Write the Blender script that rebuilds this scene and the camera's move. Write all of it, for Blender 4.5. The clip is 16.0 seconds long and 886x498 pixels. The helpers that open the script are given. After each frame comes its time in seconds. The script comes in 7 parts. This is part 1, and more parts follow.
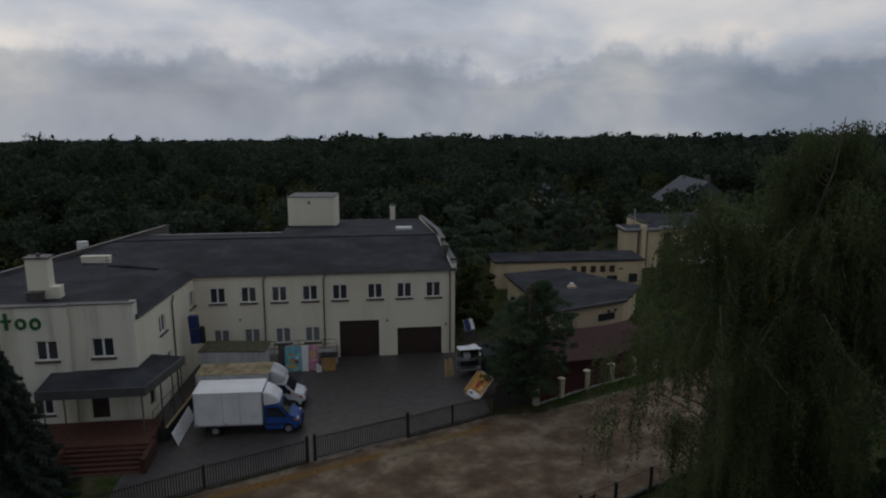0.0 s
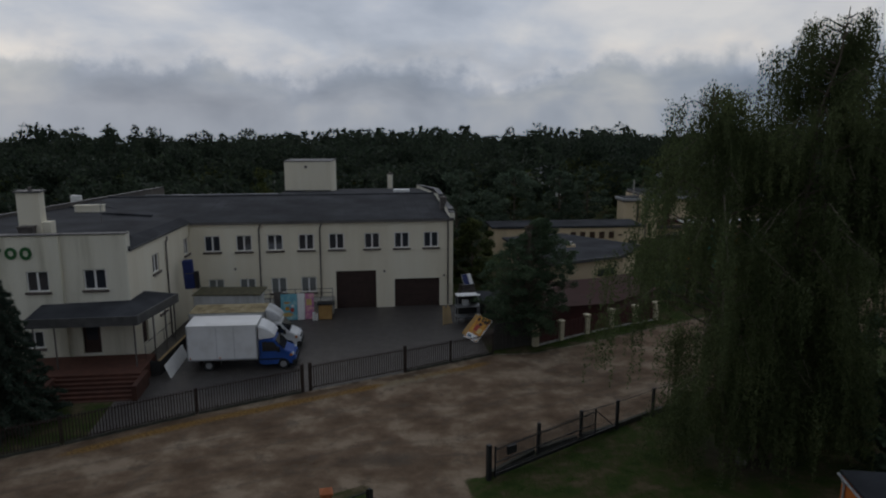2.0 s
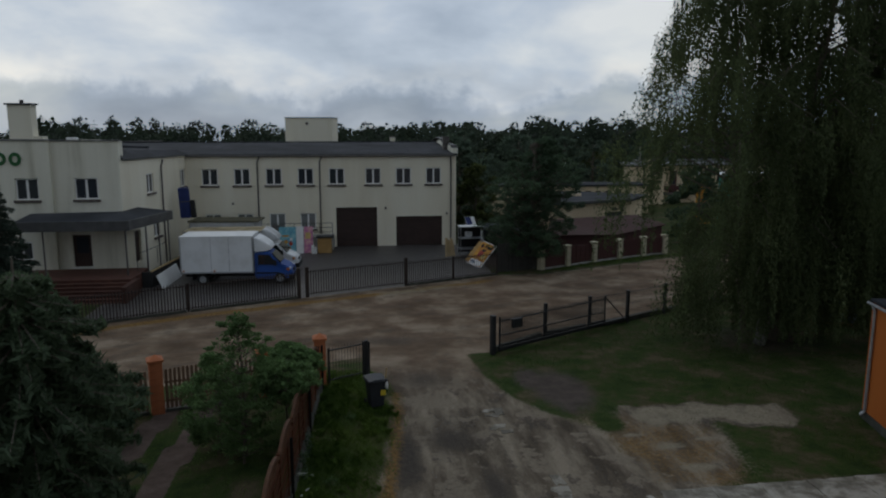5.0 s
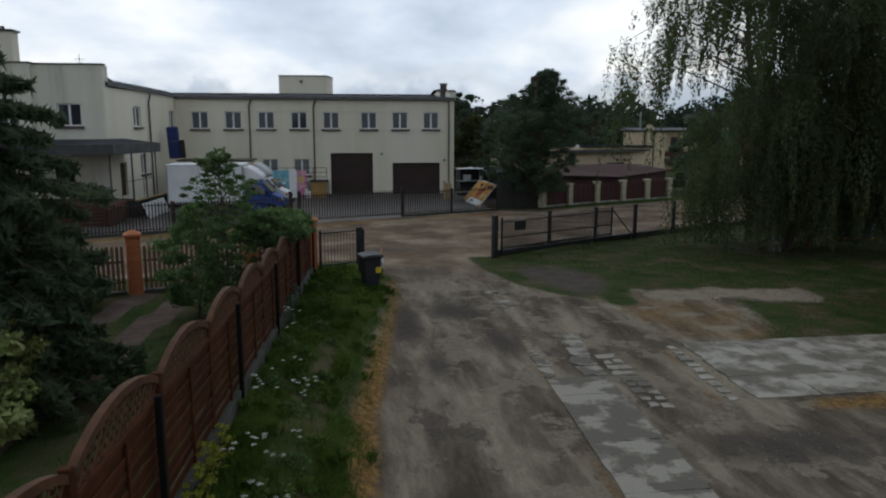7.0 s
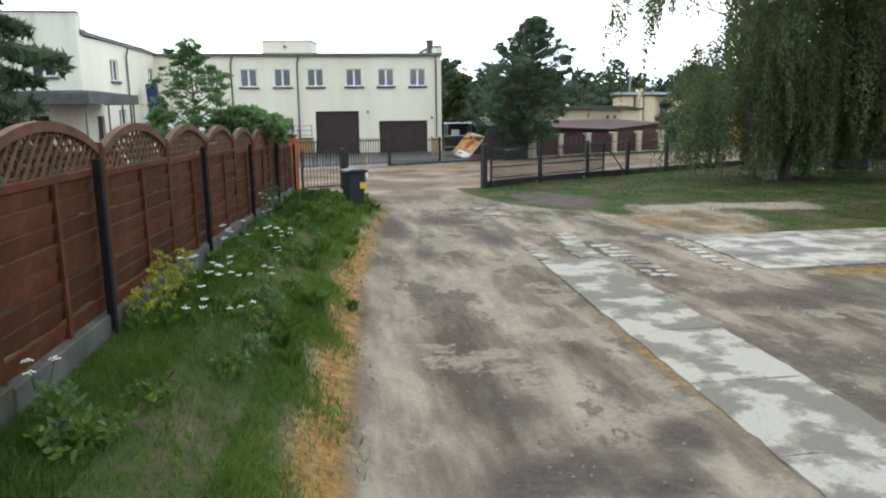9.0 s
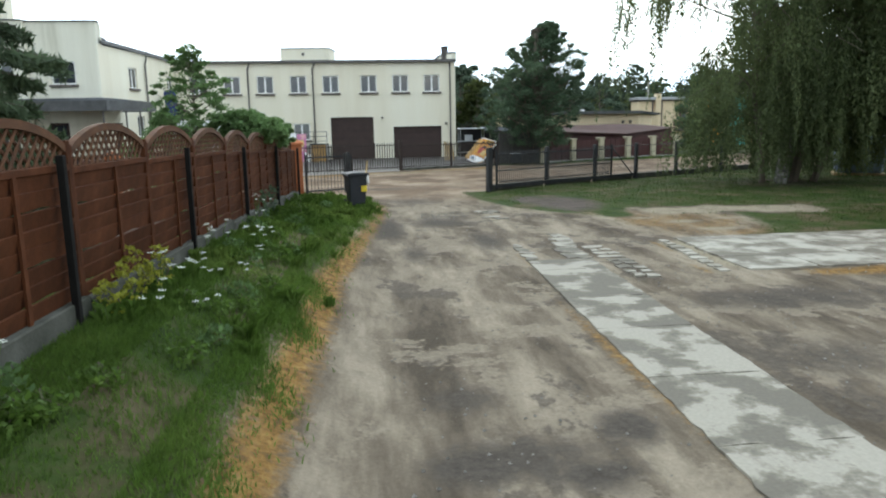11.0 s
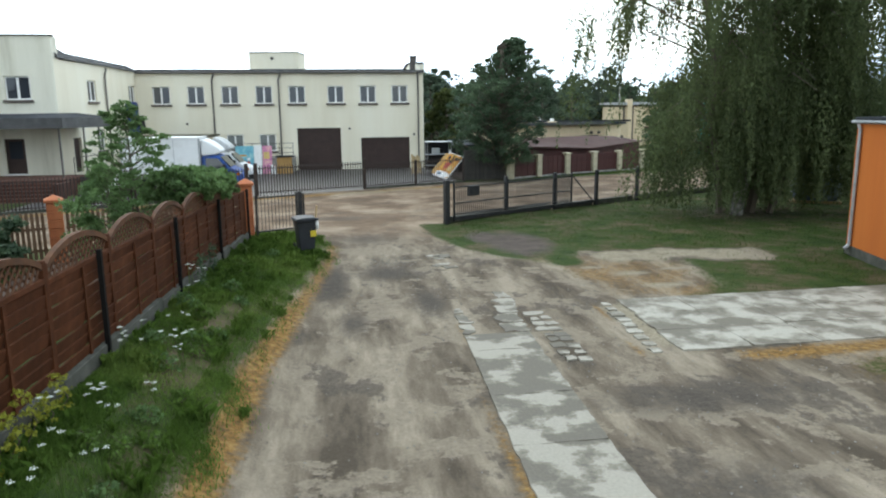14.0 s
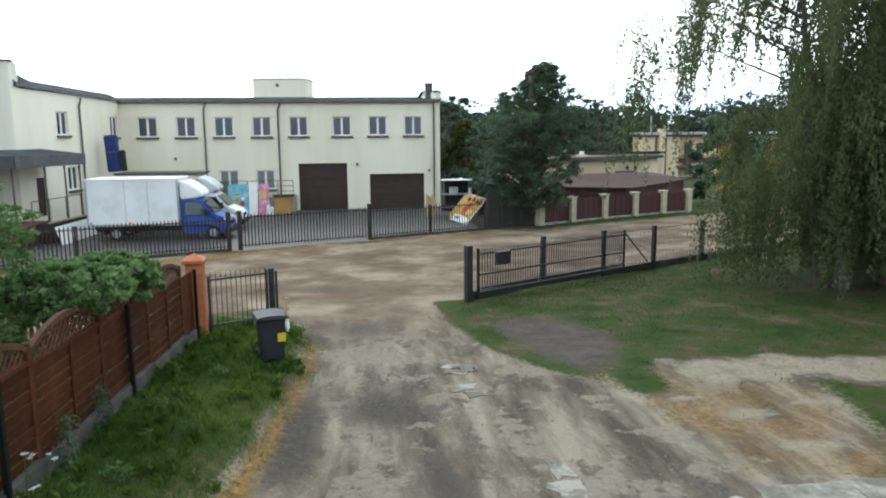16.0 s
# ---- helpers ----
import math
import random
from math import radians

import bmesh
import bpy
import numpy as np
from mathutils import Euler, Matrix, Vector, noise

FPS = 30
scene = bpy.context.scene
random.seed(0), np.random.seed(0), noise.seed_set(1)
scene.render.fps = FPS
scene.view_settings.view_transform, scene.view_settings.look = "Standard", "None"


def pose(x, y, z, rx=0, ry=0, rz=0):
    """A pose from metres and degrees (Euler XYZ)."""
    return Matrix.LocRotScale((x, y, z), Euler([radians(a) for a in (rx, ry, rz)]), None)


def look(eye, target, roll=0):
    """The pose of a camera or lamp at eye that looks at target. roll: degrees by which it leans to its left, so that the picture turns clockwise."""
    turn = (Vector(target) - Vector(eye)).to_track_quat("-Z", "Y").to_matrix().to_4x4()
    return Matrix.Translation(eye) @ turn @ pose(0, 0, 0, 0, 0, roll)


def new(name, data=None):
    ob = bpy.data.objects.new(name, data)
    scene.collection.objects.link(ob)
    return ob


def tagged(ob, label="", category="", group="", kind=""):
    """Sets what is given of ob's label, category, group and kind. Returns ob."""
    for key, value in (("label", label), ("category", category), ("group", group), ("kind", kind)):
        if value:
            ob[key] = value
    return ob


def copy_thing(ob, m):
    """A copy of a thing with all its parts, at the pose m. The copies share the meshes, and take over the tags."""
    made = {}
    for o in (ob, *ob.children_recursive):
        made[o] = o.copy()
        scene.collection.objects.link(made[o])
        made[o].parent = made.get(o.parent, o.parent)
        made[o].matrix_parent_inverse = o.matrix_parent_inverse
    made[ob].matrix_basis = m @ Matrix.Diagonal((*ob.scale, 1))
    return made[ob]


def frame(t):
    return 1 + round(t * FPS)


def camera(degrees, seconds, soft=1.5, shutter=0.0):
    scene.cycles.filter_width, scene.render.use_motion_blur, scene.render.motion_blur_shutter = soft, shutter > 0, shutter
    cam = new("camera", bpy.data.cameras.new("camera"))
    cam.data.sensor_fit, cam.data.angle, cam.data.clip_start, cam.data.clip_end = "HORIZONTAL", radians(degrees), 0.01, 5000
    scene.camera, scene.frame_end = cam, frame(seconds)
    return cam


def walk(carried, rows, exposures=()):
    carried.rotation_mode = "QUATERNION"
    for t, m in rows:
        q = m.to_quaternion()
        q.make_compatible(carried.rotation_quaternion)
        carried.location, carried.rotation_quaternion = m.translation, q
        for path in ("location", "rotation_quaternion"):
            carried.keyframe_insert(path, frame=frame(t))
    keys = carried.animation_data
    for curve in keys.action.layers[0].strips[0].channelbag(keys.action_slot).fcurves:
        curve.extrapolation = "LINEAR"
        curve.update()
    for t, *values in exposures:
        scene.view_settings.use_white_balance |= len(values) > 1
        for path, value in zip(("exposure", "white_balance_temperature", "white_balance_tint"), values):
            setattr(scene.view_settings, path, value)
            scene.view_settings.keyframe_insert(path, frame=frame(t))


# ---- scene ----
# ---- camera and its walk ----
cam = camera(64.0, 16.0, soft=2.1)
PATH = [
    (0, (0.673, 2.405, 21.579), (0.916, 4.346, 21.16), 0.1),
    (0.5, (0.592, 2.354, 20.351), (0.842, 4.294, 19.936), 0.2),
    (1, (0.534, 2.326, 18.768), (0.789, 4.269, 18.37), 0.1),
    (1.5, (0.602, 2.249, 17.669), (0.855, 4.193, 17.271), -0.0),
    (2, (0.65, 2.059, 16.532), (0.899, 4.004, 16.14), 0.1),
    (2.5, (0.783, 2.142, 15.195), (1.023, 4.091, 14.815), -0.1),
    (3, (0.779, 2.085, 13.957), (1.019, 4.036, 13.59), -0.0),
    (3.5, (0.765, 2.158, 13.125), (1.007, 4.108, 12.755), -0.0),
    (4, (0.79, 2.048, 11.918), (1.032, 4.001, 11.56), 0.1),
    (6.5, (0.812, 2.99, 6.298), (1.046, 4.948, 5.967), -0.1),
    (7, (0.816, 3.213, 5.17), (1.065, 5.169, 4.833), 0.1),
    (7.5, (0.848, 3.538, 4.128), (1.115, 5.489, 3.778), -0.0),
    (8, (0.902, 3.705, 3.329), (1.182, 5.649, 2.956), -0.6),
    (10.5, (1.115, 3.574, 2.72), (1.366, 5.524, 2.356), -0.9),
    (11, (1.59, 3.419, 2.755), (1.802, 5.376, 2.401), -1.0),
    (11.5, (1.917, 3.405, 2.756), (2.123, 5.365, 2.414), -0.8),
    (12, (2.098, 3.332, 2.769), (2.313, 5.293, 2.437), -0.6),
    (12.5, (2.319, 3.343, 2.808), (2.531, 5.304, 2.475), -0.8),
    (13, (2.392, 3.462, 2.934), (2.623, 5.416, 2.574), -0.6),
    (13.5, (2.524, 3.765, 3.213), (2.764, 5.719, 2.862), -0.9),
    (14, (2.502, 3.78, 4.326), (2.773, 5.725, 3.946), -0.6),
    (14.5, (2.739, 4.519, 4.982), (3.031, 6.459, 4.592), -0.2),
    (15, (2.895, 6.037, 5.128), (3.176, 7.983, 4.76), 0.1),
    (15.5, (3.258, 8.114, 5.218), (3.492, 10.07, 4.874), -0.5),
    (16, (3.275, 10.223, 4.94), (3.503, 12.185, 4.627), -0.5),
]
EXPOSURES = [(0.0, -2.45, 8750, 17), (2.0, -2.45, 8650, 16), (4.0, -2.38, 8400, 12), (6.5, -1.88, 8250, 11), (7.0, -1.7, 8450, 12), (7.5, -1.14, 8450, 11), (8.0, -0.1, 8500, 11),
             (10.5, 0.36, 8650, 7), (11.0, 0.08, 8650, 6), (11.5, 0.0, 8650, 6), (12.5, 0.16, 8650, 6), (14.0, 0.07, 8600, 6), (16.0, 0.07, 8400, 6)]
walk(cam, [(t, look(eye, target, roll)) for t, eye, target, roll in PATH], EXPOSURES)

# ---- world and sun: an overcast day ----
world = bpy.data.worlds.new("overcast_sky")
scene.world = world
world.use_nodes = True
wn, wl = world.node_tree.nodes, world.node_tree.links
wn.clear()


def wnode(kind, **values):
    n = wn.new(kind)
    for k, v in values.items():
        n.inputs[k].default_value = v
    return n


sky = wn.new("ShaderNodeTexSky")
sky.sky_type, sky.sun_disc = "NISHITA", False
sky.sun_elevation, sky.sun_rotation = radians(33), radians(-17)
coord = wn.new("ShaderNodeTexCoord")
split = wn.new("ShaderNodeSeparateXYZ")
wl.new(coord.outputs["Generated"], split.inputs[0])
lift = wn.new("ShaderNodeMath")
lift.operation = "MAXIMUM"
wl.new(split.outputs["Z"], lift.inputs[0])
lift.inputs[1].default_value = 0.0
lift2 = wn.new("ShaderNodeMath")
lift2.operation = "ADD"
wl.new(lift.outputs[0], lift2.inputs[0])
lift2.inputs[1].default_value = 0.42
flat = wn.new("ShaderNodeVectorMath")
flat.operation = "DIVIDE"
wl.new(coord.outputs["Generated"], flat.inputs[0])
wl.new(lift2.outputs[0], flat.inputs[1])
clouds = wn.new("ShaderNodeTexNoise")
clouds.inputs["Scale"].default_value = 1.9
clouds.inputs["Detail"].default_value = 7.0
clouds.inputs["Roughness"].default_value = 0.5
clouds.inputs["Distortion"].default_value = 0.15
wl.new(flat.outputs[0], clouds.inputs["Vector"])
shade = wn.new("ShaderNodeValToRGB")
shade.color_ramp.elements[0].position, shade.color_ramp.elements[0].color = 0.36, (0.42, 0.51, 0.66, 1)
shade.color_ramp.elements[1].position, shade.color_ramp.elements[1].color = 0.66, (0.95, 0.97, 1.03, 1)
mid = shade.color_ramp.elements.new(0.5)
mid.color = (0.61, 0.70, 0.86, 1)
wl.new(clouds.outputs["Fac"], shade.inputs[0])
bg_clear = wnode("ShaderNodeBackground", Strength=0.12)
wl.new(sky.outputs[0], bg_clear.inputs[0])
# the veiled sun stands ahead: the cloud is brightest round it and dims smoothly away from it
SUN_WAY = Vector((-0.25, 0.80, 0.55)).normalized()
toward = wn.new("ShaderNodeVectorMath")
toward.operation = "DOT_PRODUCT"
wl.new(coord.outputs["Generated"], toward.inputs[0])
toward.inputs[1].default_value = SUN_WAY
glow = wn.new("ShaderNodeMapRange")
glow.interpolation_type = "SMOOTHSTEP"
glow.inputs["From Min"].default_value, glow.inputs["From Max"].default_value = -0.7, 1.0
glow.inputs["To Min"].default_value, glow.inputs["To Max"].default_value = 2.0, 4.0
wl.new(toward.outputs["Value"], glow.inputs["Value"])
bg_cloud = wn.new("ShaderNodeBackground")
# the cloud deck is seen edge-on, thicker and bluer, low over the horizon
puffs = wn.new("ShaderNodeTexNoise")
puffs.inputs["Scale"].default_value, puffs.inputs["Detail"].default_value, puffs.inputs["Roughness"].default_value = 8.0, 7.0, 0.58
wl.new(coord.outputs["Generated"], puffs.inputs["Vector"])
brim = wn.new("ShaderNodeMath")
brim.operation = "MULTIPLY_ADD"
wl.new(puffs.outputs["Fac"], brim.inputs[0])
brim.inputs[1].default_value = -0.17
wl.new(split.outputs["Z"], brim.inputs[2])
deck = wn.new("ShaderNodeMapRange")
deck.inputs["From Min"].default_value, deck.inputs["From Max"].default_value = -0.082, 0.065
wl.new(brim.outputs[0], deck.inputs["Value"])
low_deck = wn.new("ShaderNodeMix")
low_deck.data_type = "RGBA"
low_deck.blend_type = "MULTIPLY"
low_deck.inputs[0].default_value = 1.0
tone = wn.new("ShaderNodeValToRGB")
tone.color_ramp.elements[0].position, tone.color_ramp.elements[0].color = 0.0, (0.609, 0.749, 0.890, 1)
tone.color_ramp.elements[1].position, tone.color_ramp.elements[1].color = 1.0, (0.827, 0.985, 1.166, 1)
for stop, shadeness in ((0.20, (0.522, 0.670, 0.827, 1)), (0.28, (0.592, 0.744, 0.917, 1)), (0.37, (0.870, 1.015, 1.166, 1)), (0.42, (0.957, 1.084, 1.208, 1)), (0.62, (0.853, 1.015, 1.187, 1))):
    tone.color_ramp.elements.new(stop).color = shadeness
wl.new(deck.outputs[0], tone.inputs[0])
wl.new(shade.outputs[0], low_deck.inputs[6])
wl.new(tone.outputs[0], low_deck.inputs[7])
wl.new(low_deck.outputs[2], bg_cloud.inputs[0])
wl.new(glow.outputs[0], bg_cloud.inputs["Strength"])
both = wn.new("ShaderNodeMixShader")
both.inputs[0].default_value = 0.9
wl.new(bg_clear.outputs[0], both.inputs[1])
wl.new(bg_cloud.outputs[0], both.inputs[2])
wout = wn.new("ShaderNodeOutputWorld")
wl.new(both.outputs[0], wout.inputs[0])

sun = bpy.data.lights.new("sun", "SUN")
sun.energy, sun.angle, sun.color = 0.4, radians(35), (1.0, 0.96, 0.9)
sun_ob = new("sun", sun)
sun_ob.matrix_world = look(SUN_WAY * 80, (0, 0, 0))

# ---- materials ----


def material(name, base, rough=0.8, dark=None, light=None, scale=6.0, fine=60.0, bump=0.2, metal=0.0, stains=0.5, streak=False, per=None, spec=0.35, grain=0.22):
    """A procedural surface with variation at two scales: broad stains between base, dark and light, and a fine grain."""
    m = bpy.data.materials.new(name)
    m.use_nodes = True
    n, l = m.node_tree.nodes, m.node_tree.links
    bsdf = n["Principled BSDF"]
    bsdf.inputs["Roughness"].default_value = rough
    bsdf.inputs["Metallic"].default_value = metal
    bsdf.inputs["Specular IOR Level"].default_value = spec
    dark = dark or tuple(c * 0.62 for c in base)
    light = light or tuple(min(1, c * 1.22) for c in base)
    co = n.new("ShaderNodeTexCoord")
    mp = n.new("ShaderNodeMapping")
    l.new(co.outputs["Object"], mp.inputs[0])
    if streak:
        mp.inputs["Scale"].default_value = (1.0, 1.0, 0.12)
    a = n.new("ShaderNodeTexNoise")
    a.inputs["Scale"].default_value, a.inputs["Detail"].default_value, a.inputs["Roughness"].default_value = scale, 6.0, 0.6
    l.new(mp.outputs[0], a.inputs["Vector"])
    b = n.new("ShaderNodeTexNoise")
    b.inputs["Scale"].default_value, b.inputs["Detail"].default_value = fine, 4.0
    l.new(co.outputs["Object"], b.inputs["Vector"])
    r = n.new("ShaderNodeValToRGB")
    e = r.color_ramp.elements
    e[0].position, e[0].color = 0.5 - 0.28 / (0.4 + stains), (*dark, 1)
    e[1].position, e[1].color = 0.5 + 0.28 / (0.4 + stains), (*light, 1)
    c = e.new(0.5)
    c.color = (*base, 1)
    l.new(a.outputs["Fac"], r.inputs[0])
    g = n.new("ShaderNodeHueSaturation")
    v = n.new("ShaderNodeMapRange")
    v.inputs["To Min"].default_value, v.inputs["To Max"].default_value = 1 - grain, 1 + grain
    l.new(b.outputs["Fac"], v.inputs["Value"])
    l.new(v.outputs[0], g.inputs["Value"])
    l.new(r.outputs[0], g.inputs["Color"])
    colour = g.outputs[0]
    if per:
        g2 = n.new("ShaderNodeHueSaturation")
        if per == "object":
            src = n.new("ShaderNodeObjectInfo").outputs["Random"]
        else:
            src = n.new("ShaderNodeNewGeometry").outputs["Random Per Island"]
        v2 = n.new("ShaderNodeMapRange")
        spread = 0.18 if per == "object" else 0.28
        v2.inputs["To Min"].default_value, v2.inputs["To Max"].default_value = 1 - spread, 1 + spread
        l.new(src, v2.inputs["Value"])
        l.new(v2.outputs[0], g2.inputs["Value"])
        l.new(colour, g2.inputs["Color"])
        colour = g2.outputs[0]
    l.new(colour, bsdf.inputs["Base Color"])
    if bump:
        bp = n.new("ShaderNodeBump")
        bp.inputs["Strength"].default_value, bp.inputs["Distance"].default_value = bump, 0.01
        l.new(b.outputs["Fac"], bp.inputs["Height"])
        l.new(bp.outputs[0], bsdf.inputs["Normal"])
    return m


def leaf_material(name, base, light, glow=0.42):
    m = material(name, base, rough=0.6, light=light, scale=0.35, fine=5.0, bump=0.0, stains=0.9, per="island", spec=0.25)
    n, l = m.node_tree.nodes, m.node_tree.links
    bsdf = n["Principled BSDF"]
    tr = n.new("ShaderNodeBsdfTranslucent")
    l.new(bsdf.inputs["Base Color"].links[0].from_socket, tr.inputs[0])
    mix = n.new("ShaderNodeMixShader")
    mix.inputs[0].default_value = glow
    l.new(bsdf.outputs[0], mix.inputs[1])
    l.new(tr.outputs[0], mix.inputs[2])
    l.new(mix.outputs[0], n["Material Output"].inputs[0])
    return m


def glass_material(name, tint, rough=0.06):
    m = bpy.data.materials.new(name)
    m.use_nodes = True
    n, l = m.node_tree.nodes, m.node_tree.links
    bsdf = n["Principled BSDF"]
    bsdf.inputs["Base Color"].default_value = (*tint, 1)
    bsdf.inputs["Roughness"].default_value = rough
    bsdf.inputs["Specular IOR Level"].default_value = 1.0
    no = n.new("ShaderNodeTexNoise")
    no.inputs["Scale"].default_value = 1.3
    co = n.new("ShaderNodeTexCoord")
    l.new(co.outputs["Object"], no.inputs["Vector"])
    bp = n.new("ShaderNodeBump")
    bp.inputs["Strength"].default_value, bp.inputs["Distance"].default_value = 0.08, 0.02
    l.new(no.outputs["Fac"], bp.inputs["Height"])
    l.new(bp.outputs[0], bsdf.inputs["Normal"])
    return m


PLASTER = material("cream_plaster", (0.78, 0.72, 0.58), 0.9, (0.70, 0.63, 0.485), (0.82, 0.775, 0.645), scale=0.5, fine=45, bump=0.25, stains=0.8, streak=True, grain=0.1)
PLASTER_B = material("grey_cream_plaster", (0.70, 0.67, 0.56), 0.9, (0.47, 0.44, 0.34), (0.78, 0.75, 0.64), scale=0.8, fine=40, bump=0.25, stains=1.0, streak=True)
PEACH = material("peach_plaster", (0.66, 0.52, 0.35), 0.9, (0.5, 0.4, 0.28), (0.7, 0.57, 0.4), scale=0.6, fine=40, bump=0.2, stains=0.7, streak=True)
ROOFING = material("roofing_felt", (0.038, 0.041, 0.046), 0.9, (0.022, 0.024, 0.027), (0.060, 0.063, 0.07), scale=0.35, fine=30, bump=0.3, stains=1.0, spec=0.12)
FLASHING = material("dull_sheet_metal", (0.105, 0.105, 0.105), 0.6, (0.06, 0.06, 0.06), (0.16, 0.16, 0.16), scale=2, fine=20, bump=0.05, metal=0.5)
PIPE = material("brown_grey_pipe", (0.10, 0.088, 0.08), 0.6, (0.055, 0.048, 0.044), (0.16, 0.145, 0.135), scale=3, fine=25, bump=0.05)
GALV = material("galvanised_metal", (0.36, 0.37, 0.38), 0.45, (0.24, 0.25, 0.26), (0.46, 0.47, 0.48), scale=4, fine=30, bump=0.05, metal=0.6)
WHITE = material("white_plastic", (0.78, 0.78, 0.76), 0.45, (0.66, 0.66, 0.63), (0.84, 0.84, 0.83), scale=3, fine=40, bump=0.03)
SILL = material("brown_clay_sill", (0.11, 0.088, 0.08), 0.75, scale=4, fine=30, bump=0.15)
GLASS = glass_material("dark_window_glass", (0.035, 0.04, 0.05))
GLASS_PALE = glass_material("curtained_window_glass", (0.19, 0.205, 0.20), 0.12)
CAR_GLASS = glass_material("tinted_vehicle_glass", (0.02, 0.025, 0.03), 0.04)
GATE_BROWN = material("brown_garage_door", (0.045, 0.026, 0.022), 0.6, scale=2, fine=20, bump=0.06, stains=0.6)
BLACK_STEEL = material("black_painted_steel", (0.022, 0.024, 0.026), 0.5, (0.012, 0.012, 0.012), (0.05, 0.045, 0.04), scale=5, fine=40, bump=0.08, metal=0.2)
RUST_STEEL = material("dark_brown_painted_steel", (0.04, 0.028, 0.024), 0.6, (0.02, 0.015, 0.013), (0.075, 0.05, 0.04), scale=5, fine=40, bump=0.1, metal=0.2)
CONCRETE = material("weathered_concrete", (0.33, 0.32, 0.29), 0.9, (0.2, 0.19, 0.17), (0.46, 0.45, 0.41), scale=2.2, fine=35, bump=0.5, stains=0.9)
SLAB = material("pale_concrete_slab", (0.176, 0.156, 0.123), 0.92, (0.125, 0.109, 0.086), (0.282, 0.255, 0.209), scale=1.15, fine=26, bump=0.6, stains=6.5)
PAD = material("worn_concrete_pad", (0.225, 0.203, 0.163), 0.92, (0.14, 0.122, 0.095), (0.34, 0.314, 0.262), scale=1.4, fine=26, bump=0.6, stains=3.2)
BLACK_POST = material("flat_black_fence_post", (0.012, 0.011, 0.010), 0.9, scale=5, fine=40, bump=0.08, spec=0.1)
PLINTH = material("grey_plinth_concrete", (0.054, 0.054, 0.043), 0.95, (0.028, 0.031, 0.021), (0.088, 0.087, 0.073), scale=2.2, fine=35, bump=0.5, stains=0.9)
FENCE_WOOD = material("red_brown_stained_wood", (0.073, 0.0235, 0.0100), 0.85, (0.043, 0.0145, 0.0063), (0.100, 0.034, 0.0150), scale=3, fine=30, bump=0.3, stains=0.8, per="object", spec=0.12)
TRELLIS_WOOD = material("orange_brown_stained_wood", (0.086, 0.033, 0.0135), 0.85, (0.052, 0.021, 0.009), (0.118, 0.048, 0.020), scale=4, fine=30, bump=0.25, stains=0.8, per="object")
BRICK_PAINT = material("orange_painted_brick", (0.40, 0.115, 0.045), 0.75, (0.26, 0.075, 0.032), (0.47, 0.16, 0.07), scale=3, fine=30, bump=0.3)
ORANGE_WALL = material("orange_plaster", (0.43, 0.108, 0.018), 0.9, (0.34, 0.085, 0.016), (0.48, 0.135, 0.026), scale=0.8, fine=45, bump=0.2, stains=0.6, streak=True)
PICKET_WOOD = material("brown_weathered_picket", (0.15, 0.085, 0.05), 0.8, scale=5, fine=30, bump=0.3, per="object")
DARK_TIMBER = material("dark_grey_timber", (0.05, 0.047, 0.043), 0.85, scale=4, fine=30, bump=0.3, per="object")
MOSSY_ROOF = material("mossy_dark_roof", (0.085, 0.075, 0.045), 0.95, (0.035, 0.037, 0.022), (0.15, 0.13, 0.075), scale=3, fine=20, bump=0.4)
RED_TILE = material("red_brown_step_tile", (0.080, 0.031, 0.021), 0.8, (0.048, 0.021, 0.015), (0.115, 0.046, 0.03), scale=2, fine=25, bump=0.2, per="object")
MAROON = material("maroon_sheet_metal", (0.075, 0.024, 0.022), 0.55, (0.045, 0.016, 0.016), (0.11, 0.038, 0.034), scale=1.5, fine=20, bump=0.06)
MAROON_ROOF = material("brown_sheet_roof", (0.065, 0.033, 0.029), 0.85, scale=1.5, fine=20, bump=0.08, spec=0.15)
CREAM_POST = material("cream_concrete_post", (0.52, 0.46, 0.33), 0.9, (0.36, 0.31, 0.22), scale=3, fine=40, bump=0.3)
TRUCK_WHITE = material("white_vehicle_panel", (0.74, 0.75, 0.75), 0.38, (0.60, 0.60, 0.58), (0.80, 0.81, 0.81), scale=0.9, fine=18, bump=0.0, stains=0.7, spec=0.5, grain=0.03)
TRUCK_BLUE = material("blue_vehicle_paint", (0.008, 0.075, 0.30), 0.32, (0.006, 0.05, 0.2), (0.012, 0.10, 0.38), scale=1.2, fine=18, bump=0.01, spec=0.5)
DIRTY_ROOF = material("dirty_ochre_roof", (0.30, 0.235, 0.13), 0.9, (0.17, 0.13, 0.075), (0.42, 0.36, 0.25), scale=1.6, fine=14, bump=0.3, stains=1.2)
DIRTY_WHITE = material("dirty_white_panel", (0.50, 0.51, 0.51), 0.6, (0.36, 0.36, 0.34), (0.60, 0.61, 0.61), scale=1.2, fine=18, bump=0.05, stains=0.9, streak=True)
RUBBER = material("black_rubber", (0.02, 0.02, 0.02), 0.85, scale=6, fine=50, bump=0.2)
BIN_PLASTIC = material("dark_grey_bin_plastic", (0.021, 0.024, 0.029), 0.55, scale=4, fine=60, bump=0.1)
YELLOW = material("yellow_label", (0.62, 0.45, 0.04), 0.6, bump=0.0)
BAG = material("white_thin_bag", (0.7, 0.7, 0.68), 0.5, fine=30, bump=0.4)
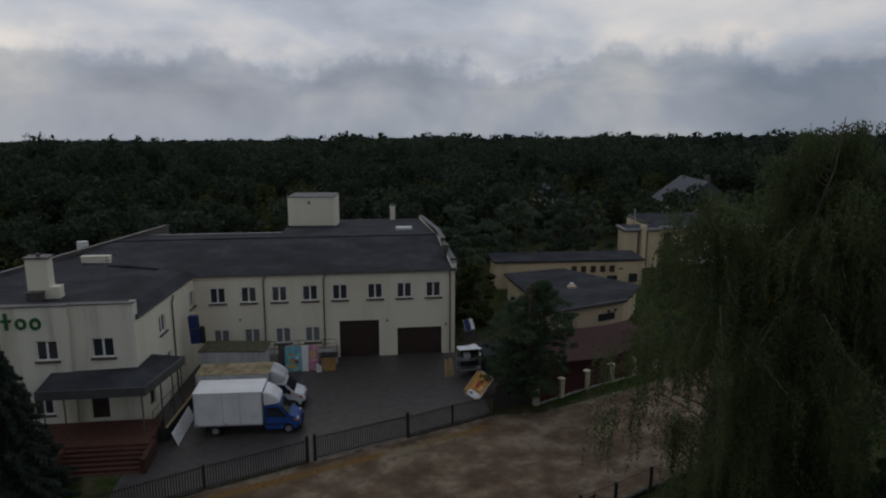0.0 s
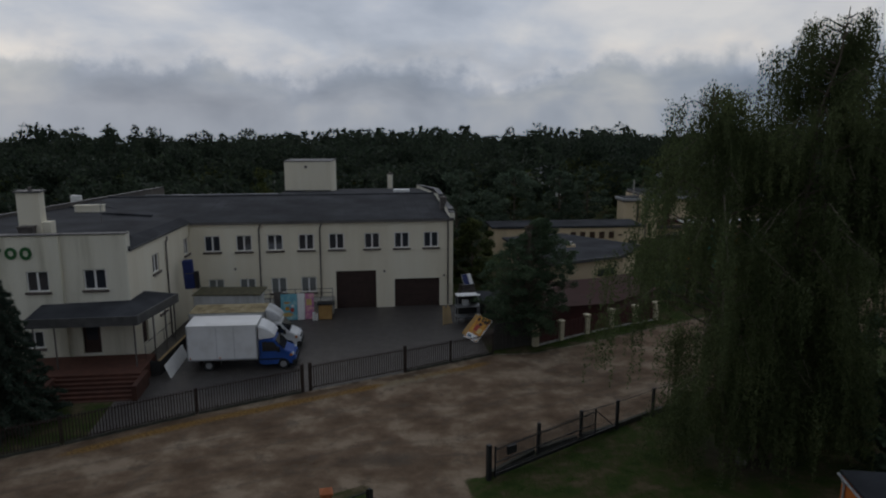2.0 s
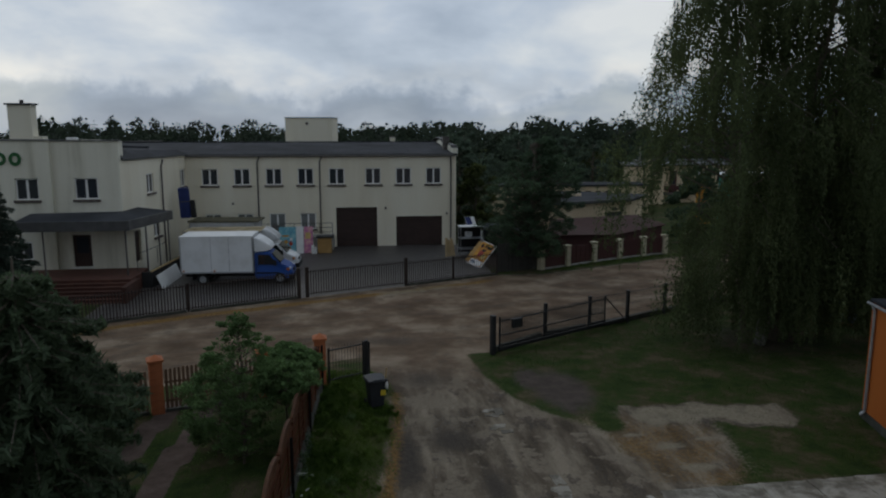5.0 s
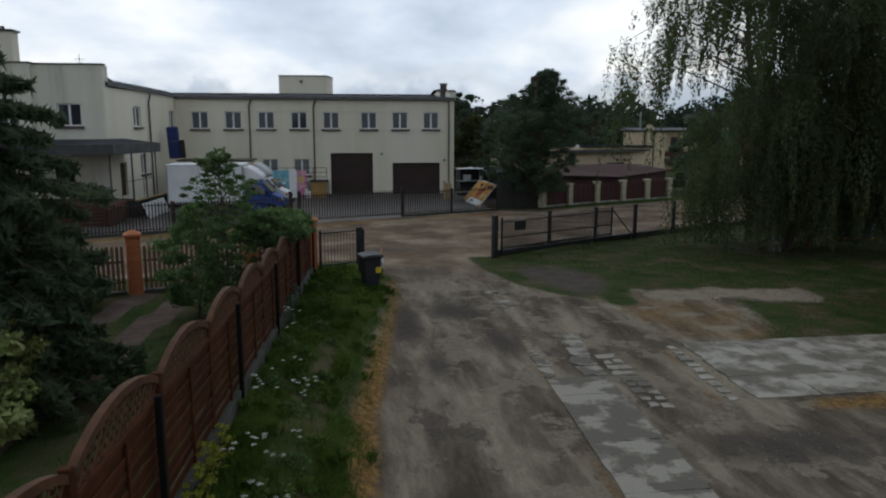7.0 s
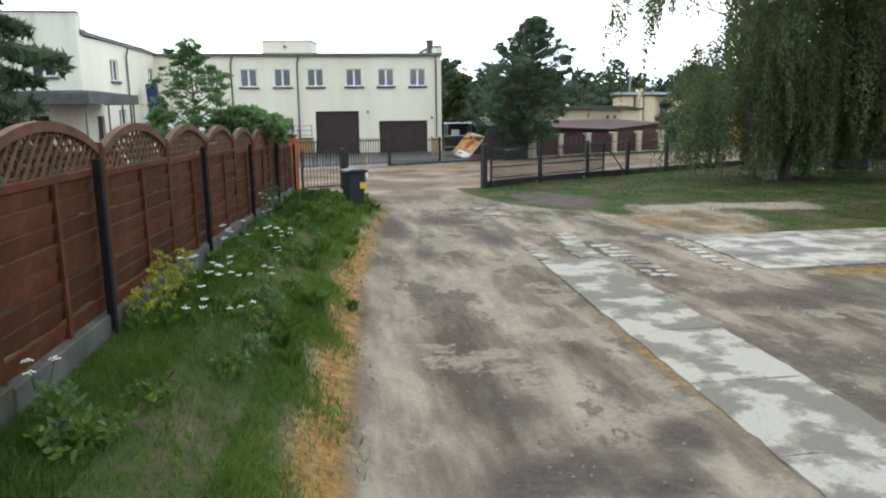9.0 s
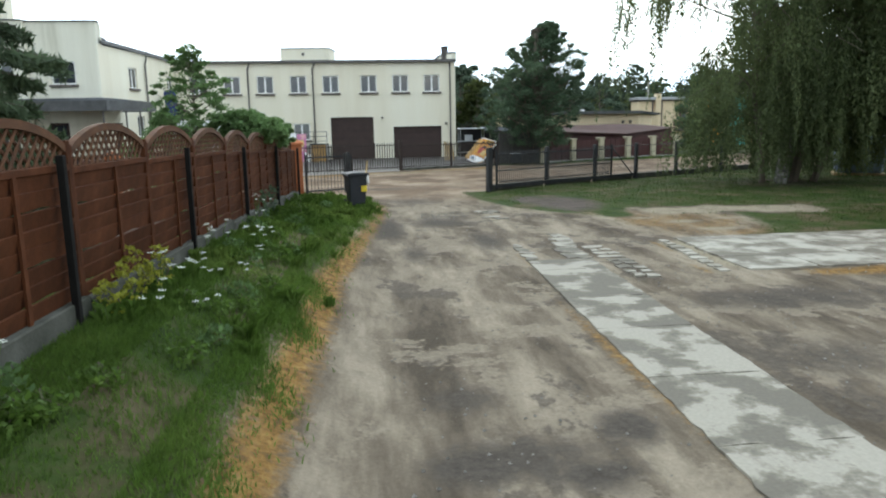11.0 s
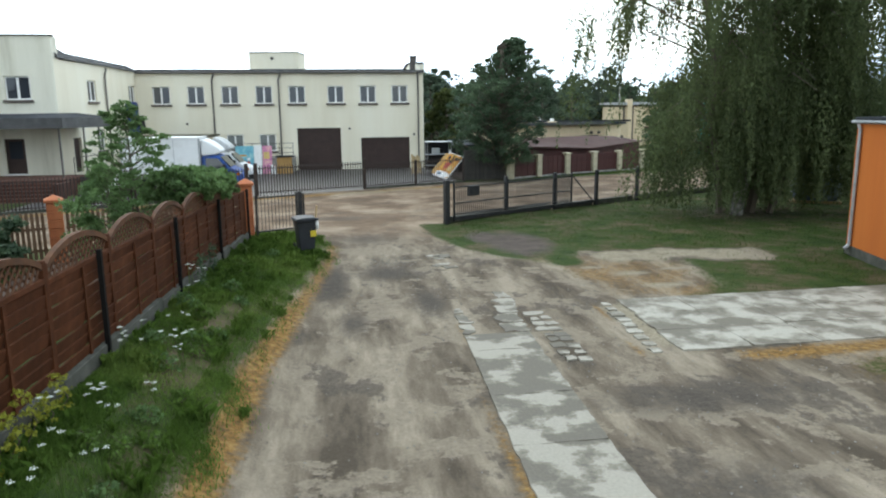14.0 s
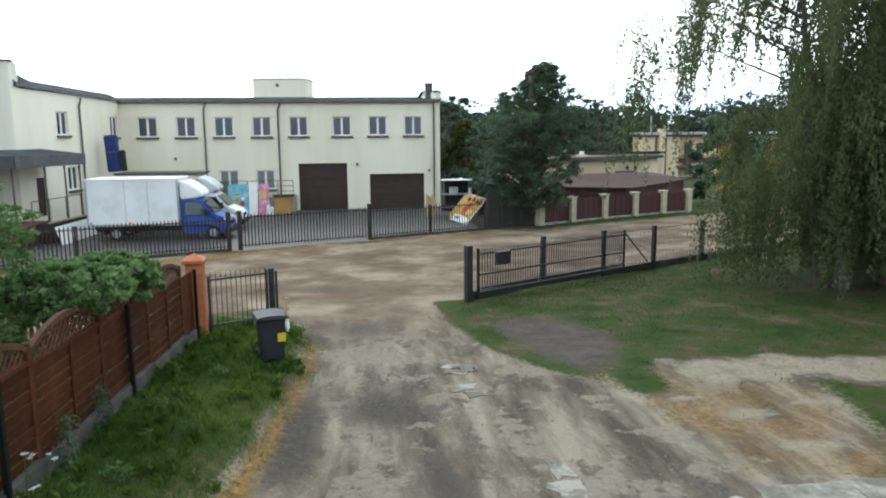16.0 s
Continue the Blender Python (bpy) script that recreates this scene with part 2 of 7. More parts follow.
RAW_WOOD = material("raw_pale_wood", (0.42, 0.29, 0.15), 0.8, (0.26, 0.17, 0.09), (0.5, 0.37, 0.21), scale=4, fine=30, bump=0.25, per="object")
CARDBOARD = material("brown_chipboard", (0.42, 0.24, 0.09), 0.85, (0.3, 0.17, 0.07), (0.48, 0.3, 0.13), scale=2, fine=60, bump=0.1)
BLUE_SHEET = material("dark_blue_tarpaulin", (0.012, 0.03, 0.13), 0.5, scale=2, fine=12, bump=0.5)
PALE_BLUE = material("pale_blue_plastic", (0.15, 0.20, 0.26), 0.55, scale=1.5, fine=12, bump=0.3)
GREEN_SIGN = material("dark_green_sign", (0.015, 0.11, 0.035), 0.5, bump=0.0)
SIGN_DARK = material("dark_brown_sign", (0.06, 0.032, 0.02), 0.6, bump=0.0)
AMBER = material("amber_lamp_lens", (0.6, 0.16, 0.01), 0.2, bump=0.0)
CLEAR_LAMP = material("clear_lamp_lens", (0.7, 0.72, 0.74), 0.12, bump=0.0, spec=0.7)
SLATE = material("dark_slate_tile", (0.075, 0.08, 0.095), 0.7, scale=1.5, fine=20, bump=0.2)
# near-black: the shade of unlit insides as colour, also black boards and print
INNER = material("unlit_inside_and_black_paint", (0.03, 0.03, 0.03), 0.95, bump=0.0)
BARK = material("grey_brown_bark", (0.11, 0.09, 0.07), 0.9, scale=6, fine=30, bump=0.6, streak=True)
BIRCH_BARK = material("white_birch_bark", (0.13, 0.125, 0.11), 0.85, (0.035, 0.032, 0.028), (0.27, 0.26, 0.24), scale=5, fine=30, bump=0.5, stains=1.2)
LEAF_BIRCH = leaf_material("birch_leaf", (0.088, 0.118, 0.05), (0.145, 0.18, 0.08), 0.55)
LEAF_DARK = leaf_material("dark_broadleaf", (0.068, 0.112, 0.064), (0.115, 0.17, 0.095), 0.5)
LEAF_WOOD = leaf_material("woodland_leaf", (0.037, 0.056, 0.036), (0.060, 0.083, 0.048), 0.5)
# a broadleaf green made paler, with haze mixed into its colour
LEAF_HAZED = leaf_material("haze_paled_broadleaf", (0.085, 0.125, 0.085), (0.135, 0.18, 0.12), 0.55)
# bluer than the nearer woods: distance haze is put into the leaf colour
LEAF_FAR_HAZED = leaf_material("haze_tinted_far_leaf", (0.030, 0.047, 0.042), (0.045, 0.066, 0.055), 0.55)
LEAF_THICKET = leaf_material("thicket_leaf", (0.065, 0.085, 0.028), (0.13, 0.14, 0.045), 0.5)
LEAF_BUSH = leaf_material("bush_leaf", (0.115, 0.20, 0.075), (0.21, 0.31, 0.13), 0.55)
LEAF_YELLOW = leaf_material("variegated_leaf", (0.26, 0.30, 0.11), (0.44, 0.45, 0.20))
NEEDLE = leaf_material("spruce_needle", (0.05, 0.078, 0.058), (0.08, 0.115, 0.085), 0.5)
MEADOW = leaf_material("meadow_grass_blade", (0.050, 0.090, 0.018), (0.105, 0.14, 0.036), 0.45)
LARCH = leaf_material("larch_needle", (0.075, 0.112, 0.062), (0.125, 0.17, 0.092), 0.5)
GRASS = leaf_material("grass_blade", (0.085, 0.155, 0.03), (0.17, 0.245, 0.06), 0.5)
PETAL = material("white_umbel", (0.60, 0.62, 0.54), 0.8, bump=0.0)
YELLOW_LEAF = leaf_material("yellow_weed_leaf", (0.32, 0.33, 0.05), (0.46, 0.44, 0.09))


def ground_material():
    """Sand road, bare drive, grass, dry litter and yard paving, mixed by the sheet's own region maps, edges broken by noise."""
    m = bpy.data.materials.new("ground_surface")
    m.use_nodes = True
    n, l = m.node_tree.nodes, m.node_tree.links
    bsdf = n["Principled BSDF"]
    bsdf.inputs["Roughness"].default_value = 0.95
    co = n.new("ShaderNodeTexCoord")

    def noise_at(scale, detail=6.0, rough=0.6, stretch=None):
        t = n.new("ShaderNodeTexNoise")
        t.inputs["Scale"].default_value, t.inputs["Detail"].default_value, t.inputs["Roughness"].default_value = scale, detail, rough
        if stretch:
            mp = n.new("ShaderNodeMapping")
            mp.inputs["Scale"].default_value = stretch
            mp.inputs["Rotation"].default_value = (0, 0, 0.12)
            l.new(co.outputs["Object"], mp.inputs[0])
            l.new(mp.outputs[0], t.inputs["Vector"])
        else:
            l.new(co.outputs["Object"], t.inputs["Vector"])
        return t.outputs["Fac"]

    def ramp(fac, *stops):
        r = n.new("ShaderNodeValToRGB")
        e = r.color_ramp.elements
        e[0].position, e[0].color = stops[0][0], (*stops[0][1], 1)
        e[1].position, e[1].color = stops[-1][0], (*stops[-1][1], 1)
        for p, c in stops[1:-1]:
            e.new(p).color = (*c, 1)
        l.new(fac, r.inputs[0])
        return r.outputs[0]

    def mask(name, rag, sharp=0.12):
        a = n.new("ShaderNodeAttribute")
        a.attribute_name = name
        s = n.new("ShaderNodeMath")
        s.operation = "MULTIPLY_ADD"
        l.new(rag, s.inputs[0])
        s.inputs[1].default_value = 0.9
        l.new(a.outputs["Fac"], s.inputs[2])
        r = n.new("ShaderNodeMapRange")
        r.interpolation_type = "SMOOTHSTEP"
        r.inputs["From Min"].default_value, r.inputs["From Max"].default_value = 0.95 - sharp, 0.95 + sharp
        l.new(s.outputs[0], r.inputs["Value"])
        return r.outputs[0]

    def mix(fac, a, b):
        x = n.new("ShaderNodeMix")
        x.data_type = "RGBA"
        l.new(fac, x.inputs[0])
        l.new(a, x.inputs[6])
        l.new(b, x.inputs[7])
        return x.outputs[2]

    big, med, fine = noise_at(0.42, 5, 0.55), noise_at(1.7, 8, 0.65), noise_at(9, 8, 0.7)
    grit = noise_at(24, 8, 0.75)
    along = noise_at(0.9, 8, 0.62, (1.35, 0.3, 1.0))
    drive = ramp(along, (0.38, (0.072, 0.056, 0.041)), (0.46, (0.120, 0.094, 0.069)), (0.53, (0.166, 0.132, 0.097)), (0.62, (0.256, 0.209, 0.156)))
    blot = ramp(noise_at(0.75, 9, 0.64), (0.525, (0.0, 0.0, 0.0)), (0.56, (0.85, 0.85, 0.85)))
    light_dirt = ramp(fine, (0.3, (0.150, 0.119, 0.088)), (0.7, (0.262, 0.214, 0.161)))
    drive = mix(blot, drive, light_dirt)
    patch = ramp(noise_at(0.62, 9, 0.68, (1.0, 0.6, 1.0)), (0.555, (0.0, 0.0, 0.0)), (0.59, (0.8, 0.8, 0.8)))
    dark_dirt = ramp(fine, (0.3, (0.053, 0.043, 0.035)), (0.7, (0.112, 0.092, 0.073)))
    bare = mix(patch, drive, dark_dirt)
    cart = noise_at(0.55, 9, 0.6, (0.75, 0.8, 1.0))
    sand = ramp(cart, (0.36, (0.098, 0.064, 0.042)), (0.47, (0.152, 0.102, 0.069)), (0.54, (0.190, 0.134, 0.092)), (0.63, (0.268, 0.201, 0.145)))
    dark_sand = ramp(fine, (0.3, (0.085, 0.064, 0.047)), (0.7, (0.155, 0.120, 0.090)))
    worn = ramp(noise_at(0.8, 9, 0.7), (0.55, (0.0, 0.0, 0.0)), (0.60, (0.6, 0.6, 0.6)))
    sand = mix(worn, sand, dark_sand)
    grass = ramp(noise_at(0.7, 9, 0.7), (0.36, (0.020, 0.037, 0.010)), (0.47, (0.034, 0.054, 0.014)), (0.55, (0.060, 0.054, 0.026)), (0.63, (0.10, 0.078, 0.046)))
    dry = ramp(noise_at(7, 9, 0.7), (0.34, (0.075, 0.047, 0.024)), (0.5, (0.195, 0.105, 0.034)), (0.66, (0.29, 0.175, 0.068)))
    pave = ramp(med, (0.3, (0.036, 0.031, 0.028)), (0.5, (0.058, 0.051, 0.047)), (0.72, (0.09, 0.081, 0.075)))
    path = ramp(med, (0.3, (0.075, 0.052, 0.042)), (0.5, (0.11, 0.077, 0.063)), (0.72, (0.155, 0.112, 0.092)))
    pale = ramp(fine, (0.3, (0.170, 0.138, 0.096)), (0.5, (0.238, 0.199, 0.142)), (0.72, (0.310, 0.266, 0.196)))
    mud = ramp(fine, (0.3, (0.046, 0.038, 0.031)), (0.7, (0.094, 0.078, 0.064)))
    soil = ramp(med, (0.3, (0.055, 0.043, 0.036)), (0.7, (0.10, 0.078, 0.066)))
    col = bare
    for name, c, rag, sharp in (("sand", sand, med, 0.45), ("mud", mud, fine, 0.3), ("pale", pale, med, 0.16), ("dry", dry, fine, 0.22), ("grass", grass, fine, 0.14), ("soil", soil, fine, 0.2), ("path", path, fine, 0.08), ("pave", pave, fine, 0.06)):
        where = mask(name, rag, sharp)
        col = mix(where, col, c)
    damp = n.new("ShaderNodeMapRange")
    damp.inputs["To Min"].default_value, damp.inputs["To Max"].default_value = 0.95, 0.5
    l.new(where, damp.inputs["Value"])
    l.new(damp.outputs[0], bsdf.inputs["Roughness"])
    sheen = n.new("ShaderNodeMapRange")
    sheen.inputs["To Min"].default_value, sheen.inputs["To Max"].default_value = 0.08, 0.45
    l.new(where, sheen.inputs["Value"])
    l.new(sheen.outputs[0], bsdf.inputs["Specular IOR Level"])
    hs = n.new("ShaderNodeHueSaturation")
    mr = n.new("ShaderNodeMapRange")
    mr.inputs["To Min"].default_value, mr.inputs["To Max"].default_value = 0.55, 1.45
    l.new(grit, mr.inputs["Value"])
    l.new(mr.outputs[0], hs.inputs["Value"])
    l.new(col, hs.inputs["Color"])
    l.new(hs.outputs[0], bsdf.inputs["Base Color"])
    bp = n.new("ShaderNodeBump")
    bp.inputs["Strength"].default_value, bp.inputs["Distance"].default_value = 0.7, 0.04
    l.new(fine, bp.inputs["Height"])
    l.new(bp.outputs[0], bsdf.inputs["Normal"])
    return m


GROUND = ground_material()

# ---- building blocks ----


def mesh_of(bm, name, *mats):
    me = bpy.data.meshes.new(name)
    bm.normal_update()
    bm.to_mesh(me)
    bm.free()
    for mt in mats:
        me.materials.append(mt)
    return me


def part(name, bm, mat, parent=None, label="", at=None):
    """Links a bmesh as one mesh object under a thing or under a part."""
    ob = new(name, mesh_of(bm, name, mat))
    if parent is not None:
        ob.parent = parent
    if at is not None:
        ob.matrix_basis = at
    return tagged(ob, label)


def shared(name, me, parent, at):
    """One more object on a mesh that alike pieces share."""
    ob = new(name, me)
    ob.parent = parent
    ob.matrix_basis = at
    return ob


def thing(name, label, category, at=None, group="", kind=""):
    ob = new(name)
    ob.empty_display_size = 0.2
    if at is not None:
        ob.matrix_basis = at
    return tagged(ob, label, category, group, kind)


def box(bm, x0, x1, y0, y1, z0, z1, bevel=0.0):
    v = [bm.verts.new(c) for c in ((x0, y0, z0), (x1, y0, z0), (x1, y1, z0), (x0, y1, z0), (x0, y0, z1), (x1, y0, z1), (x1, y1, z1), (x0, y1, z1))]
    f = [bm.faces.new([v[i] for i in q]) for q in ((0, 3, 2, 1), (4, 5, 6, 7), (0, 1, 5, 4), (1, 2, 6, 5), (2, 3, 7, 6), (3, 0, 4, 7))]
    if bevel:
        es = list({e for q in f for e in q.edges})
        bmesh.ops.bevel(bm, geom=es, offset=bevel, segments=1, affect="EDGES")
    return bm


def boxes(*rows, bevel=0.0):
    bm = bmesh.new()
    for r in rows:
        box(bm, *r, bevel=bevel)
    return bm


def tube(bm, a, b, r0, r1=None, seg=8, cap=True):
    a, b = Vector(a), Vector(b)
    r1 = r0 if r1 is None else r1
    q = (b - a).to_track_quat("Z", "Y")
    rings = []
    for p, r in ((a, r0), (b, r1)):
        rings.append([bm.verts.new(p + q @ Vector((r * math.cos(2 * math.pi * k / seg), r * math.sin(2 * math.pi * k / seg), 0))) for k in range(seg)])
    for k in range(seg):
        bm.faces.new((rings[0][k], rings[0][(k + 1) % seg], rings[1][(k + 1) % seg], rings[1][k]))
    if cap:
        bm.faces.new(rings[0][::-1])
        bm.faces.new(rings[1])
    return bm


def pipe_bm(points, r, seg=8):
    bm = bmesh.new()
    for a, b in zip(points, points[1:]):
        tube(bm, a, b, r, seg=seg)
    return bm


def prism(bm, outline, d0, d1, plane="xz"):
    """Extrudes a 2D outline between two depths: outline in x,z pushed along y, or in x,y pushed along z."""
    def place(p, d):
        return (p[0], d, p[1]) if plane == "xz" else (p[0], p[1], d)
    a = [bm.verts.new(place(p, d0)) for p in outline]
    b = [bm.verts.new(place(p, d1)) for p in outline]
    k = len(outline)
    bm.faces.new(a)
    bm.faces.new(b[::-1])
    for i in range(k):
        bm.faces.new((a[i], b[i], b[(i + 1) % k], a[(i + 1) % k]))
    bmesh.ops.recalc_face_normals(bm, faces=bm.faces[:])
    return bm


def wall_with_openings(length, z0, z1, thick, openings):
    """A wall in x,z at y = 0 (its face) to thick; openings as (x0, x1, z0, z1) go right through it."""
    us = sorted({0.0, length, *[o[0] for o in openings], *[o[1] for o in openings]})
    zs = sorted({z0, z1, *[o[2] for o in openings], *[o[3] for o in openings]})
    def solid(i, j):
        if not (0 <= i < len(us) - 1 and 0 <= j < len(zs) - 1):
            return False
        u, z = (us[i] + us[i + 1]) / 2, (zs[j] + zs[j + 1]) / 2
        return not any(o[0] < u < o[1] and o[2] < z < o[3] for o in openings)
    bm = bmesh.new()
    seen = {}
    def v(u, y, z):
        key = (round(u, 4), y, round(z, 4))
        if key not in seen:
            seen[key] = bm.verts.new((u, y, z))
        return seen[key]
    for i in range(len(us) - 1):
        for j in range(len(zs) - 1):
            if not solid(i, j):
                continue
            a, b, c, d = us[i], us[i + 1], zs[j], zs[j + 1]
            bm.faces.new((v(a, 0, c), v(b, 0, c), v(b, 0, d), v(a, 0, d)))
            bm.faces.new((v(b, thick, c), v(a, thick, c), v(a, thick, d), v(b, thick, d)))
            if not solid(i - 1, j):
                bm.faces.new((v(a, thick, c), v(a, 0, c), v(a, 0, d), v(a, thick, d)))
            if not solid(i + 1, j):
                bm.faces.new((v(b, 0, c), v(b, thick, c), v(b, thick, d), v(b, 0, d)))
            if not solid(i, j - 1):
                bm.faces.new((v(a, 0, c), v(a, thick, c), v(b, thick, c), v(b, 0, c)))
            if not solid(i, j + 1):
                bm.faces.new((v(a, 0, d), v(b, 0, d), v(b, thick, d), v(a, thick, d)))
    return bm


def window(parent, m, w, h, pale=False, lights=2, sill=True):
    """A white two-light window at m (its lower left corner on the wall's face), set back in the reveal."""
    win = new("window")
    win.parent = parent
    win.matrix_basis = m
    f = 0.075
    y0, y1 = 0.10, 0.17
    rows = [(0, w, y0, y1, 0, f), (0, w, y0, y1, h - f, h), (0, f, y0, y1, f, h - f), (w - f, w, y0, y1, f, h - f)]
    for k in range(1, lights):
        c = w * k / lights
        rows.append((c - f * 0.85, c + f * 0.85, y0 - 0.012, y1, f, h - f))
    part("window_frame", boxes(*rows), WHITE, win)
    for k in range(lights):
        a, b = w * k / lights + f * 0.8, w * (k + 1) / lights - f * 0.8
        part("pane", boxes((a, b, y0 + 0.03, y0 + 0.045, f - 0.01, h - f + 0.01)), GLASS_PALE if pale else GLASS, win)
    # an added dark sheet stands in for the shade of the room behind
    part("unlit_room_sheet", boxes((0.01, w - 0.01, 0.28, 0.3, 0.01, h - 0.01)), INNER, win)
    if sill:
        part("sill", boxes((-0.12, w + 0.12, -0.13, 0.10, -0.15, -0.005), bevel=0.015), SILL, win)
    return win


def quads_mesh(name, centres, size_a, size_b, mat, up=None, tilt=1.0, seed=1, narrow=True):
    """Many small leaves as one mesh: each a diamond of two triangles, randomly turned (or hanging where up is given)."""
    rng = np.random.default_rng(seed)
    n = len(centres)
    if up is None:
        a = rng.normal(size=(n, 3))
        a[:, 2] *= tilt
    else:
        a = np.tile(np.array(up, float), (n, 1)) + rng.normal(scale=0.35, size=(n, 3))
    a /= np.linalg.norm(a, axis=1)[:, None]
    b = np.cross(a, rng.normal(size=(n, 3)))
    b /= np.linalg.norm(b, axis=1)[:, None]
    s = rng.uniform(0.6, 1.3, n)[:, None]
    va, vb = a * s * size_a, b * s * size_b
    verts = np.stack([centres - va, centres + vb - va * 0.15, centres + va, centres - vb - va * 0.15], 1).reshape(-1, 3)
    me = bpy.data.meshes.new(name)
    me.vertices.add(4 * n)
    me.vertices.foreach_set("co", verts.astype(np.float32).ravel())
    me.loops.add(4 * n)
    me.loops.foreach_set("vertex_index", np.arange(4 * n, dtype=np.int32))
    me.polygons.add(n)
    me.polygons.foreach_set("loop_start", np.arange(0, 4 * n, 4, dtype=np.int32))
    me.polygons.foreach_set("loop_total", np.full(n, 4, dtype=np.int32))
    me.update(calc_edges=True)
    me.materials.append(mat)
    return me

# ---- ground: one sheet to the horizon, falling gently into a valley beyond the woods ----


def axis_steps(lo, hi, step, far_lo, far_hi):
    core = list(np.arange(lo, hi + 1e-6, step))
    out, d, x = [], step, hi
    while x < far_hi:
        d *= 1.28
        x += d
        out.append(min(x, far_hi))
    back, d, x = [], step, lo
    while x > far_lo:
        d *= 1.28
        x -= d
        back.append(max(x, far_lo))
    return np.array(back[::-1] + core + out)


GX, GY = axis_steps(-22, 30, 0.25, -3500, 3500), axis_steps(2, 60, 0.25, -250, 4200)
XX, YY = np.meshgrid(GX, GY)


def smooth(v, lo, hi):
    k = np.clip((v - lo) / (hi - lo), 0, 1)
    return k * k * (3 - 2 * k)


def line_y(points, x):
    p = sorted(points)
    return np.interp(x, [a for a, _ in p], [b for _, b in p])


def line_x(points, y):
    p = sorted((b, a) for a, b in points)
    return np.interp(y, [b for b, _ in p], [a for _, a in p])


YARD_FENCE = [(-40, 25), (-14.0, 36.9), (-8.1, 39.9), (-2.2, 42.3), (3.7, 44.6), (9.8, 47.2), (13.0, 47.3), (16, 48.4), (24, 51.9), (60, 67.4)]
ROAD_NEAR = [(-40, 15.5), (-11.3, 27.5), (-7, 28.8), (-1, 30.6), (1.0, 31.6), (6.3, 31.4), (9.3, 33.6), (14, 35.6), (16.7, 37.2), (60, 56)]
DRIVE_LEFT = [(0.2, -250), (0.45, 5), (0.6, 8.4), (0.68, 10.2), (0.79, 12.2), (0.88, 14.9), (1.32, 18.9), (1.75, 22.3), (2.0, 25.0), (1.98, 27.2), (1.3, 30)]
BANK = [(0.2, 30.2), (0.24, 29.2), (0.36, 27.0), (0.56, 22.6), (0.67, 18.8), (0.81, 14.4), (0.92, 8.0), (1.0, 0.0), (1.0, -250)]


def bank(x, y):
    """The verge below the garden fence stands as a low bank over the drive, and falls away into the garden behind."""
    h = line_x(BANK, y) * (1 - smooth(y, 29.2, 31.2))
    wx, ex = line_x(WALL_X, y), line_x(DRIVE_LEFT, y)
    t = np.where(x > wx, (x - wx) / (ex + 1.3 - wx), (wx - x) / 3.4)
    return h * (1 - smooth(t, 0.0, 1.0)) * (y > -240)


def ground_z(x, y):
    return float(bank(np.array(float(x)), np.array(float(y)))) - 0.01
DRIVE_RIGHT = [(30, -250), (30, 17.0), (13, 17.4), (9.6, 19.4), (8.4, 21.4), (8.3, 22.9), (7.0, 24.6), (6.1, 26.4), (5.6, 28.5), (5.3, 31.4)]
WALL_X = [(-0.55, 28.8), (-0.62, 27.0), (-1.12, 14.4), (-1.77, -2.0), (-2.5, -20)]
far_y, near_y = line_y(YARD_FENCE, XX), line_y(ROAD_NEAR, XX)
left_x, right_x = line_x(DRIVE_LEFT, YY), line_x(DRIVE_RIGHT, YY)
wall_x = line_x(WALL_X, YY)
behind = YY < near_y
soft = 0.55
sand = smooth(YY - near_y, -8.0, 2.4) * (1 - smooth(YY - far_y, -0.4, 0.1))
verge = smooth(left_x - XX, -soft, soft) * (1 - smooth(YY - near_y, -0.8, 0.3))
right_grass = smooth(XX - right_x, -soft, soft) * (1 - smooth(YY - near_y, -0.6, 0.3))
pad = smooth(XX, 7.4, 8.6) * smooth(YY, 15.2, 16.0) * (1 - smooth(YY - 0.07 * (XX - 10), 18.6, 19.3))
wave = 0.22 * np.sin(XX * 1.9) + 0.15 * np.sin(XX * 4.3 + 1)
strip2 = smooth(XX, 9.4, 10.1) * smooth(YY + wave + 0.17 * (XX - 9.9), 23.0, 23.8) * (1 - smooth(YY + 0.7 * wave + 0.08 * (XX - 9.9), 24.6, 25.2)) * (1 - smooth(XX, 14.2, 16.5))
dirt2 = smooth(XX, 8.0, 9.0) * (1 - smooth(XX - 0.55 * (YY - 19.2) - wave, 9.9, 11.6)) * smooth(YY, 18.9, 19.5) * (1 - smooth(YY, 22.9, 23.6))
beyond = smooth(YY - far_y, -0.1, 0.3)
yard = beyond * (1 - smooth(XX, 9.4, 10.0)) * (1 - smooth(YY, 59.8, 60.4)) * smooth(XX, -13.5, -12.8)
# grass patch round the lower drive's right side and dry strips along the bare ground
lower = smooth(XX, 9.5, 12) * smooth(YY, 13.0, 13.6) * (1 - smooth(YY, 14.2, 15.2))
grass = np.maximum.reduce([verge, right_grass * (1 - 0.85 * strip2), 0.62 * lower, beyond * (1 - yard)])
grass = np.maximum(grass, np.where(YY < near_y, smooth(-XX, 6, 9), 0))
verge_edge = np.exp(-(((XX - left_x - 0.06) / 0.34) ** 2)) * (YY < 27)
right_edge = np.exp(-(((XX - right_x - 1.2) / 1.3) ** 2)) * smooth(YY, 17, 19) * (1 - smooth(YY, 24, 27)) * 0.72
slab_line = np.exp(-(((XX - line_x([(4.22, 3), (4.44, 9.4), (4.54, 12.6), (4.7, 17.4)], YY)) / 0.12) ** 2)) * (YY < 18) * 0.6
